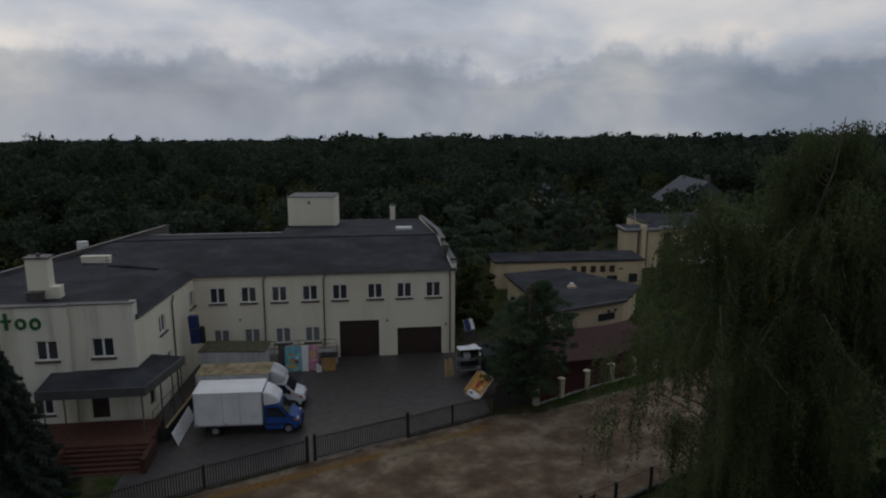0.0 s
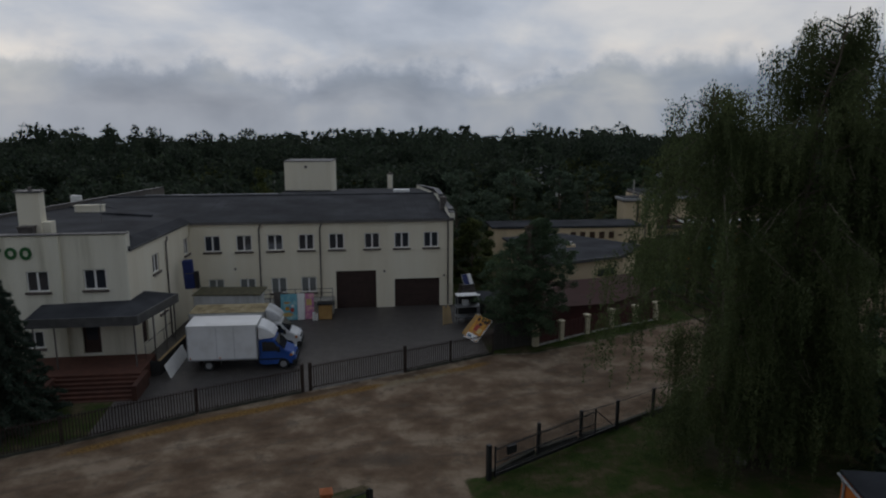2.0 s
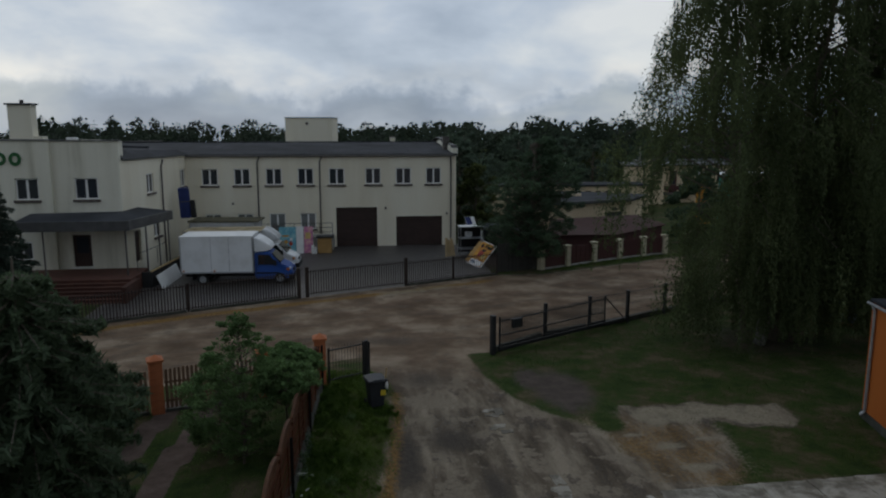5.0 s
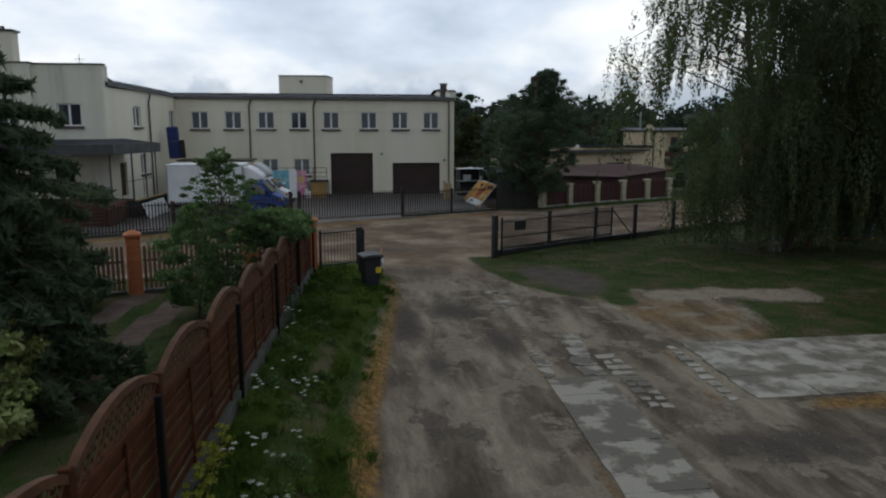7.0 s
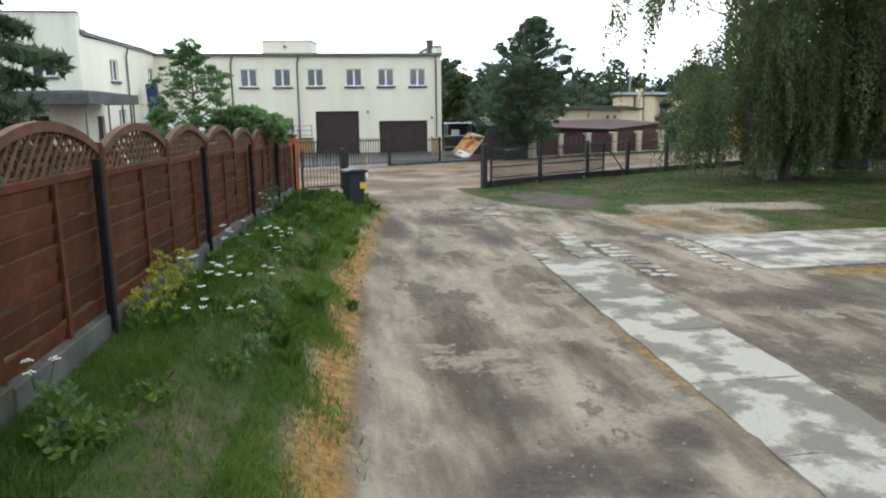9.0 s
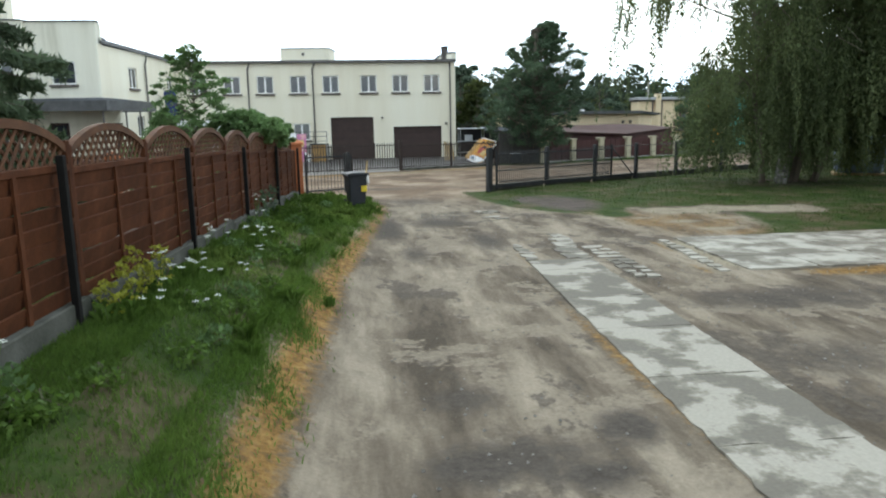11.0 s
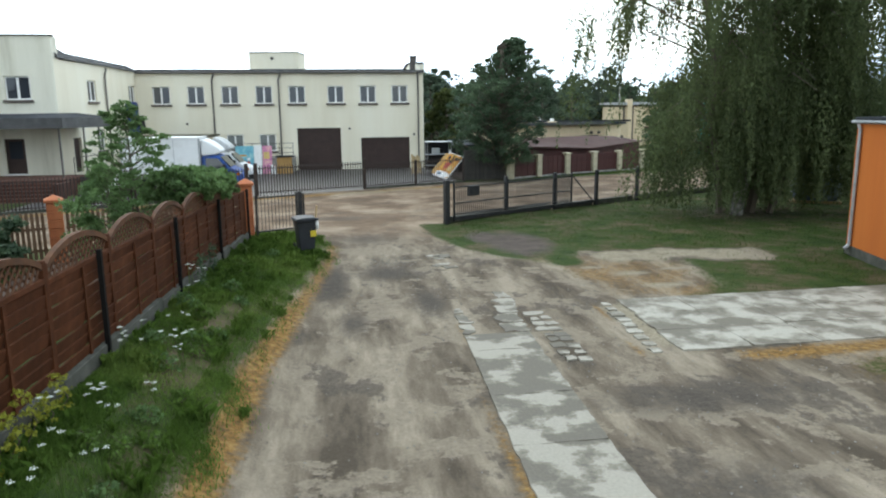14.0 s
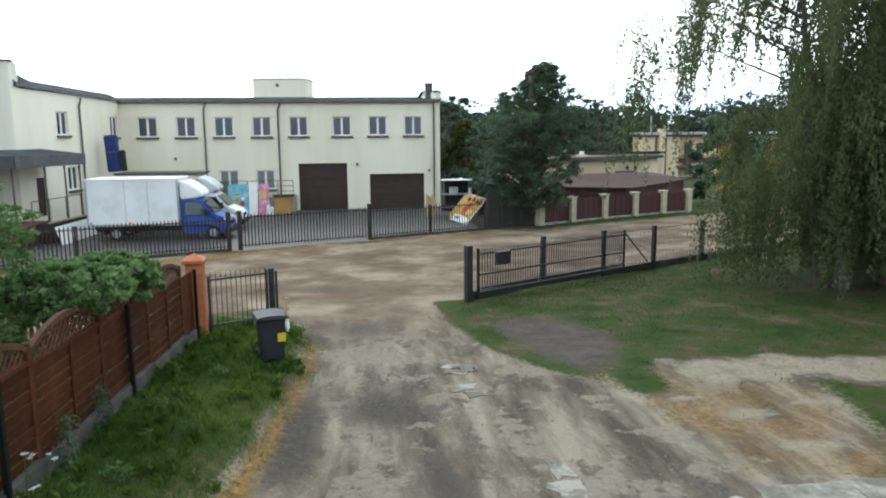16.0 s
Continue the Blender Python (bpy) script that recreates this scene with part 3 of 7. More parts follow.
dry = np.maximum.reduce([0.8 * verge_edge * (1 - 0.25 * smooth(YY, 17, 22)), 0.62 * right_edge, slab_line, 0.55 * lower, 0.34 * strip2])
grass *= 1 - 0.45 * np.exp(-(((XX - left_x + 0.1) / 0.3) ** 2))
dapple = 0.5 + 0.5 * np.sin(XX * 0.9 + 1.3 * np.sin(YY * 0.7)) * np.sin(YY * 1.1 + 0.8 * np.sin(XX * 0.8))
near_bare = right_grass * (1 - smooth(XX - right_x, 1.5, 6.5)) * (1 - smooth(YY, 23.6, 26.0))
grass *= 1 - near_bare * (0.25 + 0.45 * dapple)
far_edge = np.exp(-(((YY - far_y + 1.2) / 0.55) ** 2)) * smooth(XX, -16, -12) * (1 - smooth(XX, 8, 11))
pad_edge = np.exp(-(((XX - 7.75 - 0.085 * (YY - 15.3)) / 0.12) ** 2)) * smooth(YY, 15, 15.4) * (1 - smooth(YY, 18.6, 19.1))
pad_front = np.exp(-(((YY - 15.0 - 0.03 * (XX - 9)) / 0.42) ** 2)) * smooth(XX, 8.8, 9.8)
dry = np.maximum.reduce([dry, 0.9 * far_edge * (0.7 + 0.3 * dapple), 0.6 * pad_edge, 0.72 * pad_front])
grass *= 1 - 0.46 * dirt2
dry = np.maximum(dry, dirt2 * (0.28 + 0.22 * dapple))
dry = np.maximum(dry, near_bare * (0.40 + 0.2 * (1 - dapple)))
# worn foot track inside the verge
track = np.exp(-(((XX - 0.5 * (left_x + wall_x) - 0.1) / 0.22) ** 2)) * (YY < 20)
grass *= 1 - track * (0.12 + 0.2 * (1 - smooth(YY, 12, 17)))
dry = np.maximum(dry, 0.38 * track * (1 - smooth(YY, 12, 19)))
d1 = np.abs(XX - np.interp(YY, [16, 20, 26.4], [-7.6, -6.5, -5.7])) < 0.42
d2 = np.abs(XX - np.interp(YY, [14, 18.3, 26.4], [-5.4, -4.9, -4.4])) < 0.42
path = ((d1 | d2) & (YY > 10) & (YY < 27.2)).astype(float)
pale_road = 0.6 * np.exp(-(((YY - far_y + 1.3) / 0.9) ** 2)) * smooth(XX, 0, 3) * (1 - smooth(XX, 6, 9))
pale = np.maximum.reduce([0.70 * pad, 0.62 * strip2, pale_road])
for x, y, rx, ry in ((10.2, 21.6, 0.9, 0.3), (10.5, 20.2, 1.0, 0.35), (9.3, 22.5, 0.5, 0.2), (11.6, 22.0, 0.7, 0.2)):
    pale = np.maximum(pale, 0.72 * np.exp(-((XX - x) / rx) ** 2 - ((YY - y) / ry) ** 2))
grass *= 1 - 0.9 * np.clip(pale * 1.3 - 0.3, 0, 1)
dry *= 1 - 0.8 * np.clip(pale * 1.6 - 0.5, 0, 1)
# a rank green clump at the drive's edge
grass = np.maximum(grass, np.exp(-(((XX - 8.85) / 0.62) ** 2) - ((YY - 23.6) / 1.15) ** 2))


def spots(rows):
    return np.maximum.reduce([k * np.exp(-((XX - x) / rx) ** 2 - ((YY - y) / ry) ** 2) for x, y, rx, ry, k in rows])


# trodden and oily places: soft dark mud, and brown soil dug over beside the grass
mud = 1.25 * spots(((2.1, 21.8, 0.5, 2.4, 0.72), (3.6, 22.8, 1.0, 1.2, 0.62), (4.4, 19.6, 0.5, 1.7, 0.66), (2.6, 18.2, 0.4, 1.2, 0.6), (2.45, 8.75, 0.5, 0.35, 0.92), (3.35, 8.45, 0.45, 0.25, 0.85), (2.9, 8.9, 1.0, 0.5, 0.55), (3.92, 9.28, 0.3, 0.4, 0.92), (2.5, 10.15, 0.5, 0.45, 0.6), (8.0, 13.4, 2.6, 0.8, 0.56), (7.0, 10.8, 1.4, 0.9, 0.5), (3.2, 28.2, 1.5, 1.4, 0.5), (1.9, 33.5, 3.0, 1.0, 0.45)))
# wheel tracks along the street
for off in (2.2, 3.9, 6.2, 7.9):
    mud = np.maximum(mud, 0.44 * np.exp(-(((YY - near_y - off - 0.3 * np.sin(XX * 0.3 + off)) / 0.3) ** 2)) * (YY < far_y - 1))
# the wide spot under the birch also holds the tree's shade as colour
soil = spots(((8.2, 26.6, 1.3, 2.4, 0.95), (8.0, 24.9, 0.45, 0.9, 0.75), (7.3, 27.8, 0.8, 1.6, 0.85), (19.0, 31.5, 3.6, 3.4, 0.62), (11.5, 53.0, 3.0, 5.0, 1.0), (11.5, 60.0, 2.0, 5.0, 0.9)))
MAPS = {"sand": sand, "mud": mud, "soil": soil, "grass": grass, "dry": dry, "pave": yard, "path": path, "pale": pale}
# relief: ruts and lumps on bare ground, level where things stand, a slope down into the valley far off
rough = sum(np.sin(XX * a + YY * b + c) * s for a, b, c, s in ((1.3, 0.5, 0, 1.0), (0.6, -1.1, 2, 1.0), (2.7, 1.9, 1, 0.6), (-3.4, 2.2, 4, 0.5), (5.1, -4.2, 3, 0.3)))
bare = (1 - grass) * (1 - yard) * (1 - path) * (YY < far_y)
ZZ = -0.008 - 0.012 * bare * np.clip(rough + 0.5, 0, 3)
ZZ = ZZ - np.maximum(YY - 130, 0) * 0.055 * smooth(YY, 130, 180)
ZZ = ZZ + bank(XX, YY)
verts = np.stack([XX, YY, ZZ], -1).reshape(-1, 3)
nx, ny = len(GX), len(GY)
quad = (np.arange(ny - 1)[:, None] * nx + np.arange(nx - 1)[None]).ravel()
faces = np.stack([quad, quad + 1, quad + nx + 1, quad + nx], 1)
gm = bpy.data.meshes.new("ground")
gm.vertices.add(len(verts))
gm.vertices.foreach_set("co", verts.astype(np.float32).ravel())
gm.loops.add(faces.size)
gm.loops.foreach_set("vertex_index", faces.astype(np.int32).ravel())
gm.polygons.add(len(faces))
gm.polygons.foreach_set("loop_start", np.arange(0, faces.size, 4, dtype=np.int32))
gm.polygons.foreach_set("loop_total", np.full(len(faces), 4, dtype=np.int32))
gm.update(calc_edges=True)
for map_name, values in MAPS.items():
    gm.attributes.new(map_name, "FLOAT", "POINT").data.foreach_set("value", values.astype(np.float32).ravel())
gm.materials.append(GROUND)
gm.polygons.foreach_set("use_smooth", np.ones(len(faces), dtype=bool))
tagged(new("ground", gm), "sandy road, bare earth drive and grass verges on one ground", "ground", kind="structure")

# ---- the main building: long cream hall with a wing ----
FY = 59.9
hall = thing("office_building", "cream plastered two-storey building with dark felt roof and brown garage doors", "building")
UP_X = (-10.63, -8.16, -5.70, -3.21, -0.76, 2.15, 4.60, 7.05)
LOW_X = (-10.5, -8.02, -5.52, -3.10)
WW, WH = 1.24, 1.30
X0, X1, EAVE = -12.5, 8.9, 7.42
cuts = [(x - WW / 2 - X0, x + WW / 2 - X0, 5.07, 5.07 + WH) for x in UP_X]
cuts += [(x - WW / 2 - X0, x + WW / 2 - X0, 1.5, 2.78) for x in LOW_X]
cuts += [(-0.87 - X0, 2.43 - X0, 0.0, 3.2), (3.98 - X0, 7.77 - X0, 0.0, 2.42)]
part("front_wall", wall_with_openings(X1 - X0, 0.0, EAVE, 0.4, cuts), PLASTER, hall, at=pose(X0, FY, 0))
for x in UP_X:
    window(hall, pose(x - WW / 2, FY, 5.07), WW, WH)
for x in LOW_X:
    window(hall, pose(x - WW / 2, FY, 1.5), WW, 1.28, pale=True)


def garage_door(x0, x1, h):
    door = new("garage_door")
    door.parent = hall
    door.matrix_basis = pose(x0, FY, 0)
    w, k = x1 - x0, round(h / 0.5)
    for i in range(k):
        part("door_panel", boxes((0.01, w - 0.01, 0.16, 0.21, i * h / k + 0.008, (i + 1) * h / k - 0.008), bevel=0.006), GATE_BROWN, door)
    part("door_backing", boxes((0, w, 0.212, 0.24, 0, h)), INNER, door)


garage_door(-0.87, 2.43, 3.2)
garage_door(3.98, 7.77, 2.42)
BACK, RIDGE = 90.5, 71.5


def slab(points, low, thick=0.18):
    """A roof plate over a plan outline, each corner with a height of its own."""
    bm = bmesh.new()
    a = [bm.verts.new((x, y, z)) for x, y, z in points]
    b = [bm.verts.new((x, y, z - thick)) for x, y, z in points]
    bm.faces.new(a)
    bm.faces.new(b[::-1])
    for i in range(len(points)):
        j = (i + 1) % len(points)
        bm.faces.new((a[i], b[i], b[j], a[j]))
    bmesh.ops.triangulate(bm, faces=[f for f in bm.faces if len(f.verts) > 4])
    bmesh.ops.recalc_face_normals(bm, faces=bm.faces[:])
    return bm


def plate(x0, x1, outline):
    """An upright plate across x: its outline in y,z."""
    bm = bmesh.new()
    a = [bm.verts.new((x0, y, z)) for y, z in outline]
    b = [bm.verts.new((x1, y, z)) for y, z in outline]
    bm.faces.new(a)
    bm.faces.new(b[::-1])
    for i in range(len(a)):
        j = (i + 1) % len(a)
        bm.faces.new((a[i], b[i], b[j], a[j]))
    bmesh.ops.triangulate(bm, faces=[f for f in bm.faces if len(f.verts) > 4])
    bmesh.ops.recalc_face_normals(bm, faces=bm.faces[:])
    return bm


# front slope of the hall's roof, then the flatter back part
part("side_wall", plate(X1 - 0.4, X1, [(FY + 0.4, 0), (BACK, 0), (BACK, 6.4), (RIDGE, 7.95), (FY + 0.4, EAVE - 0.01)]), PLASTER_B, hall)
part("back_wall", boxes((-7.0, X1 - 0.4, BACK - 0.4, BACK, 0, 6.4)), PLASTER_B, hall)
part("back_wall", boxes((-20.4, -7.0, 76.1, 76.5, 0, 7.5)), PLASTER_B, hall)
part("back_wall", boxes((-7.0, -6.6, 76.5, BACK - 0.4, 0, 6.4)), PLASTER_B, hall)
part("roof_slope", slab([(-12.4, FY - 0.14, 7.52), (X1 + 0.05, FY - 0.14, 7.52), (X1 + 0.05, RIDGE, 8.2), (-22.2, RIDGE, 8.2), (-23.9, 66.2, 8.07), (-20.5, 66.2, 8.06), (-15.0, 60.4, 7.75)], 0), ROOFING, hall, "dark grey roofing felt slope")
part("roof_ridge", slab([(-22.4, RIDGE - 0.25, 8.27), (X1 - 0.3, RIDGE - 0.25, 8.27), (X1 - 0.3, RIDGE + 0.35, 8.27), (-22.2, RIDGE + 0.35, 8.27)], 0, 0.14), ROOFING, hall)
part("roof_back", slab([(-7.0, RIDGE, 8.17), (X1 - 0.3, RIDGE, 8.17), (X1 - 0.3, BACK + 0.1, 6.6), (-7.0, BACK + 0.1, 6.6)], 0), ROOFING, hall)
part("roof_back", slab([(-22.2, RIDGE, 8.17), (-7.004, RIDGE, 8.17), (-7.004, 76.6, 7.74), (-20.5, 76.6, 7.74)], 0), ROOFING, hall)
part("back_edge", boxes((-20.4, -7.0, 76.55, 76.7, 7.55, 7.79), bevel=0.01), GALV, hall, "pale sheet metal roof edge")
# felt sheets lap over one another down the slope
me = mesh_of(boxes((0, 0.012, 0, 1.0, 0, 0.012)), "felt_lap", ROOFING)
for k in range(20):
    x = -11.6 + k * 1.05
    shared("felt_lap", me, hall, pose(x, FY - 0.1, 7.523, math.degrees(math.atan2(0.68, RIDGE - FY + 0.14)), 0, 0) @ Matrix.Diagonal((4, RIDGE - FY - 0.2, 1, 1)))
part("eave_board", boxes((-12.3, X1 - 0.1, FY - 0.17, FY - 0.03, 7.30, 7.515), bevel=0.01), FLASHING, hall, "dull grey sheet metal eave edge")
part("gutter", pipe_bm([(-12.2, FY - 0.2, 7.36), (X1 - 0.3, FY - 0.2, 7.34)], 0.065), PIPE, hall)
# stepped gable parapet on the right end
crest = [(FY - 0.05, 7.95), (FY + 0.8, 7.95), (FY + 0.82, 8.1), (67.5, 8.3), (67.52, 8.52), (RIDGE, 8.62), (BACK, 6.98)]
foot = [(BACK, 6.3), (RIDGE, 7.85), (FY + 0.8, 7.34), (FY - 0.05, 7.32)]
part("gable_parapet", plate(X1 - 0.28, X1 + 0.12, crest + foot), PLASTER_B, hall)
part("parapet_cap", plate(X1 - 0.33, X1 + 0.17, [(y, z + 0.004) for y, z in crest] + [(y, z + 0.06) for y, z in crest[::-1]]), FLASHING, hall)
part("corner_chimney", boxes((8.25, 8.75, 63.2, 63.8, 7.6, 8.75), (8.2, 8.8, 63.15, 63.85, 8.754, 8.83)), PIPE, hall)
for x in (-6.87, -2.02, 8.35):
    dp = part("downpipe", pipe_bm([(x + 0.08, FY - 0.2, 7.34), (x + 0.08, FY - 0.2, 7.2), (x - 0.08 if x < 5 else x + 0.12, FY - 0.1, 6.85), (x - 0.08 if x < 5 else x + 0.12, FY - 0.1, 0.12)], 0.06), PIPE, hall)
# stair tower, chimney and hatch on the roof
tower = part("roof_tower", slab([(-6.81, 82.4, 10.60), (-1.75, 82.0, 10.60), (-1.2, 85.6, 10.60), (-6.2, 86.0, 10.60)], 0, 4.0), PLASTER, hall, "cream plastered box housing on the roof")
part("tower_cap", slab([(-6.88, 82.33, 10.68), (-1.69, 81.93, 10.68), (-1.12, 85.68, 10.68), (-6.26, 86.08, 10.68)], 0, 0.076), FLASHING, tower)
part("tower_foot", slab([(-6.86, 82.35, 7.42), (-1.7, 81.95, 7.42), (-1.7, 82.2, 7.42), (-6.86, 82.6, 7.42)], 0, 0.4), ROOFING, tower)
part("tower_vent", pipe_bm([(-4.45, 82.1, 10.02), (-4.45, 82.3, 10.02)], 0.16), PIPE, tower)
stack = part("chimney", boxes((4.95, 5.55, 89.2, 89.8, 6.4, 8.3), (4.9, 5.6, 89.15, 89.85, 8.304, 8.4)), PLASTER, hall)
part("chimney_top", boxes((4.97, 5.53, 89.22, 89.78, 8.404, 8.6)), PIPE, stack)
part("roof_hatch", boxes((4.96, 6.65, 76.8, 77.6, 7.5, 7.98), bevel=0.03), WHITE, hall)
for x, z in ((3.05, 3.05), (8.05, 2.55), (-9.0, 3.55)):
    part("wall_lamp", boxes((x, x + 0.14, FY - 0.16, FY - 0.002, z, z + 0.16), bevel=0.02), PIPE, hall)

# wing: side wall runs forward from the hall, front wall faces the street
C0, C1 = Vector((-13.52, 47.8, 0)), Vector((-12.38, FY - 0.02, 0))
side_len = (C1 - C0).length
side_turn = math.degrees(math.atan2(C1.y - C0.y, C1.x - C0.x))
side_at = pose(C0.x, C0.y, 0, 0, 0, side_turn)
# openings as distances along the wall from the street corner
side_cuts = [(4.1, 5.35, 5.2, 6.5), (10.75, 11.85, 5.1, 6.4), (4.85, 6.05, 2.1, 3.45), (1.5, 2.5, 0.95, 3.0)]
part("wing_side_wall", wall_with_openings(side_len, 0.0, 7.5, 0.4, side_cuts), PLASTER, hall, at=side_at)
for a, b, c, d in side_cuts[:3]:
    window(hall, side_at @ pose(a, 0, c), b - a, d - c)
part("side_door", boxes((1.5, 2.5, 0.15, 0.2, 0.95, 3.0), bevel=0.01), GATE_BROWN, hall, at=side_at)
dirn = (C1 - C0).normalized()
pp = C0 + dirn * 6.6
part("downpipe", pipe_bm([(pp.x + 0.2, pp.y, 7.38), (pp.x + 0.2, pp.y, 7.2), (pp.x + 0.1, pp.y, 6.9), (pp.x + 0.1, pp.y, 0.1)], 0.06), PIPE, hall)
part("wing_eave", slab([(C0.x + 0.16, C0.y + 0.3, 7.70), (C1.x + 0.16, C1.y, 7.52), (C1.x - 0.1, C1.y, 7.54), (C0.x - 0.1, C0.y + 0.3, 7.72)], 0, 0.12), FLASHING, hall)
# front wall: a plane section at the corner and a slightly proud one further on
FW = 47.75
part("wing_front_wall", wall_with_openings(3.88, 0.0, 8.74, 0.4, [(1.2, 2.55, 5.24, 6.54), (0.8, 1.9, 1.05, 3.05)]), PLASTER_B, hall, at=pose(-17.4, FW, 0))
window(hall, pose(-16.2, FW, 5.24), 1.35, 1.30)
door = part("front_door", boxes((-16.6, -15.5, FW + 0.15, FW + 0.21, 1.05, 3.05), bevel=0.01), GATE_BROWN, hall, "dark entrance door")
part("door_pane", boxes((-16.4, -15.7, FW + 0.135, FW + 0.148, 1.9, 2.9)), GLASS, door)
part("door_sill", boxes((-16.7, -15.4, FW - 0.04, FW + 0.2, 1.0, 1.048)), WHITE, door)
part("wing_bay_wall", wall_with_openings(13.0, 0.0, 8.78, 0.5, [(10.95, 12.25, 5.26, 6.56), (10.4, 11.6, 1.6, 2.7)]), PLASTER_B, hall, at=pose(-30.4, FW - 0.28, 0))
window(hall, pose(-19.45, FW - 0.28, 5.26), 1.30, 1.30)
window(hall, pose(-20.0, FW - 0.28, 1.6), 1.2, 1.1)
part("wing_coping", boxes((-30.4, -17.36, FW - 0.36, FW + 0.25, 8.784, 8.86), (-17.36, -13.44, FW - 0.07, FW + 0.45, 8.744, 8.82), bevel=0.01), FLASHING, hall)
part("wing_corner_wall", boxes((-13.92, -13.53, FW + 0.4, FW + 0.9, 7.4, 8.74)), PLASTER_B, hall)
part("wing_roof", slab([(-29.6, FW + 0.1, 8.62), (-13.94, FW + 0.1, 8.60), (-14.1, 51.4, 8.05), (C1.x - 0.6, FY + 0.1, 7.86), (-14.5, 62.0, 7.92), (-20.6, 66.3, 8.0), (-24.2, 66.3, 8.02), (-29.4, 49.5, 8.5)], 0), ROOFING, hall, "dark grey roofing felt over the wing")
part("wing_roof_skirt", slab([(-13.96, FW + 0.3, 8.47), (C0.x + 0.14, FW + 0.35, 7.70), (C1.x + 0.14, FY - 0.1, 7.55), (C1.x - 0.62, FY + 0.2, 7.88), (-14.1, 51.4, 8.08)], 0, 0.06), ROOFING, hall)
part("left_parapet", slab([(-29.9, 48.3, 8.5), (-19.4, 79.8, 8.2), (-19.1, 79.8, 8.2), (-29.6, 48.3, 8.5)], 0, 1.3), PIPE, hall)
part("parapet_cap", slab([(-29.95, 48.3, 8.56), (-19.45, 79.8, 8.26), (-19.05, 79.8, 8.26), (-29.55, 48.3, 8.56)], 0, 0.055), FLASHING, hall)
wc = part("wing_chimney", boxes((-21.25, -19.85, 51.4, 52.3, 8.1, 10.98), (-19.85, -19.3, 51.5, 52.3, 8.1, 9.0)), PLASTER, hall, "cream plastered chimney with a ledge")
part("chimney_cap", boxes((-21.37, -19.73, 51.28, 52.42, 10.984, 11.1), bevel=0.015), FLASHING, wc)
part("chimney_pot", pipe_bm([(-20.5, 51.8, 11.1), (-20.5, 51.8, 11.32)], 0.13), PIPE, wc)
part("chimney_step", boxes((-21.1, -20.2, 50.8, 51.4, 8.2, 8.75), (-21.15, -20.15, 50.75, 51.4, 8.754, 8.83)), PIPE, wc)
part("low_parapet", boxes((-22.0, -19.75, 63.0, 63.5, 7.8, 8.55), (-22.05, -19.7, 62.95, 63.55, 8.554, 8.6)), PLASTER, hall)
part("roof_ridge_step", slab([(-19.4, 61.5, 8.2), (-15.2, 60.1, 8.12), (-15.2, 60.5, 8.14), (-19.4, 61.9, 8.22)], 0, 0.3), ROOFING, hall)
part("roof_vent", boxes((-24.5, -23.6, 69.0, 69.4, 7.9, 8.7), bevel=0.03), WHITE, hall)
part("antenna", pipe_bm([(-17.6, 56, 7.9), (-17.6, 56, 10.1)], 0.018, 5), PIPE, hall)
part("antenna_bar", boxes((-17.9, -17.3, 55.99, 56.01, 9.75, 9.78), (-17.8, -17.4, 55.99, 56.01, 9.5, 9.53)), PIPE, hall)
# sign on the bay: a plain crossed bar and two rings in dark green
for x, z0, z1, hole in ((-21.0, 7.35, 8.45, False), (-20.15, 7.35, 8.1, True), (-19.3, 7.3, 8.1, True)):
    bm = bmesh.new()
    c, rx, rz = (z0 + z1) / 2, 0.34, (z1 - z0) / 2
    if hole:
        turns = np.linspace(0, 2 * math.pi, 20, endpoint=False)
        rings = [[bm.verts.new((x + k * rx * math.cos(a), y, c + k * rz * math.sin(a))) for a in turns] for k, y in ((1.0, FW - 0.36), (0.5, FW - 0.36), (0.5, FW - 0.285), (1.0, FW - 0.285))]
        for i in range(4):
            for k in range(20):
                bm.faces.new((rings[i][k], rings[i][(k + 1) % 20], rings[(i + 1) % 4][(k + 1) % 20], rings[(i + 1) % 4][k]))
        bmesh.ops.recalc_face_normals(bm, faces=bm.faces[:])
    else:
        box(bm, x - 0.1, x + 0.1, FW - 0.36, FW - 0.285, z0, z1)
        box(bm, x - 0.3, x + 0.3, FW - 0.365, FW - 0.284, 7.85, 8.03)
    part("sign_shape", bm, GREEN_SIGN, hall)
# porch canopy wrapping round the corner, on slim posts, with stepped tiled terrace below
CAN = 3.86
can = part("canopy_roof", slab([(-18.7, FW - 0.3, CAN + 0.58), (-13.55, FW, CAN + 0.62), (-13.3, 50.1, CAN + 0.62), (-11.22, 50.1, CAN + 0.36), (-12.42, 44.95, CAN + 0.36), (-18.7, 44.95, CAN + 0.34)], 0, 0.1), ROOFING, hall)
fb = bmesh.new()
for a, b in (((-18.72, 44.92), (-12.4, 44.92)), ((-12.4, 44.92), (-11.2, 50.12)), ((-11.2, 50.12), (-13.2, 50.12))):
    a, b = Vector((*a, 0)), Vector((*b, 0))
    nrm = Vector((b.y - a.y, -(b.x - a.x), 0)).normalized() * 0.05
    pts = [a - nrm, b - nrm, b + nrm, a + nrm]
    prism(fb, [(p.x, p.y) for p in pts], CAN - 0.2, CAN + 0.37, plane="xy")
part("canopy_fascia", fb, FLASHING, can, "dull grey fascia board")
for x, y in ((-18.4, 45.15), (-17.2, 45.15), (-12.65, 45.15), (-12.1, 47.3), (-11.75, 48.8), (-11.45, 49.95)):
    part("canopy_post", pipe_bm([(x, y, 0.0), (x, y, CAN)], 0.05), PIPE, hall)
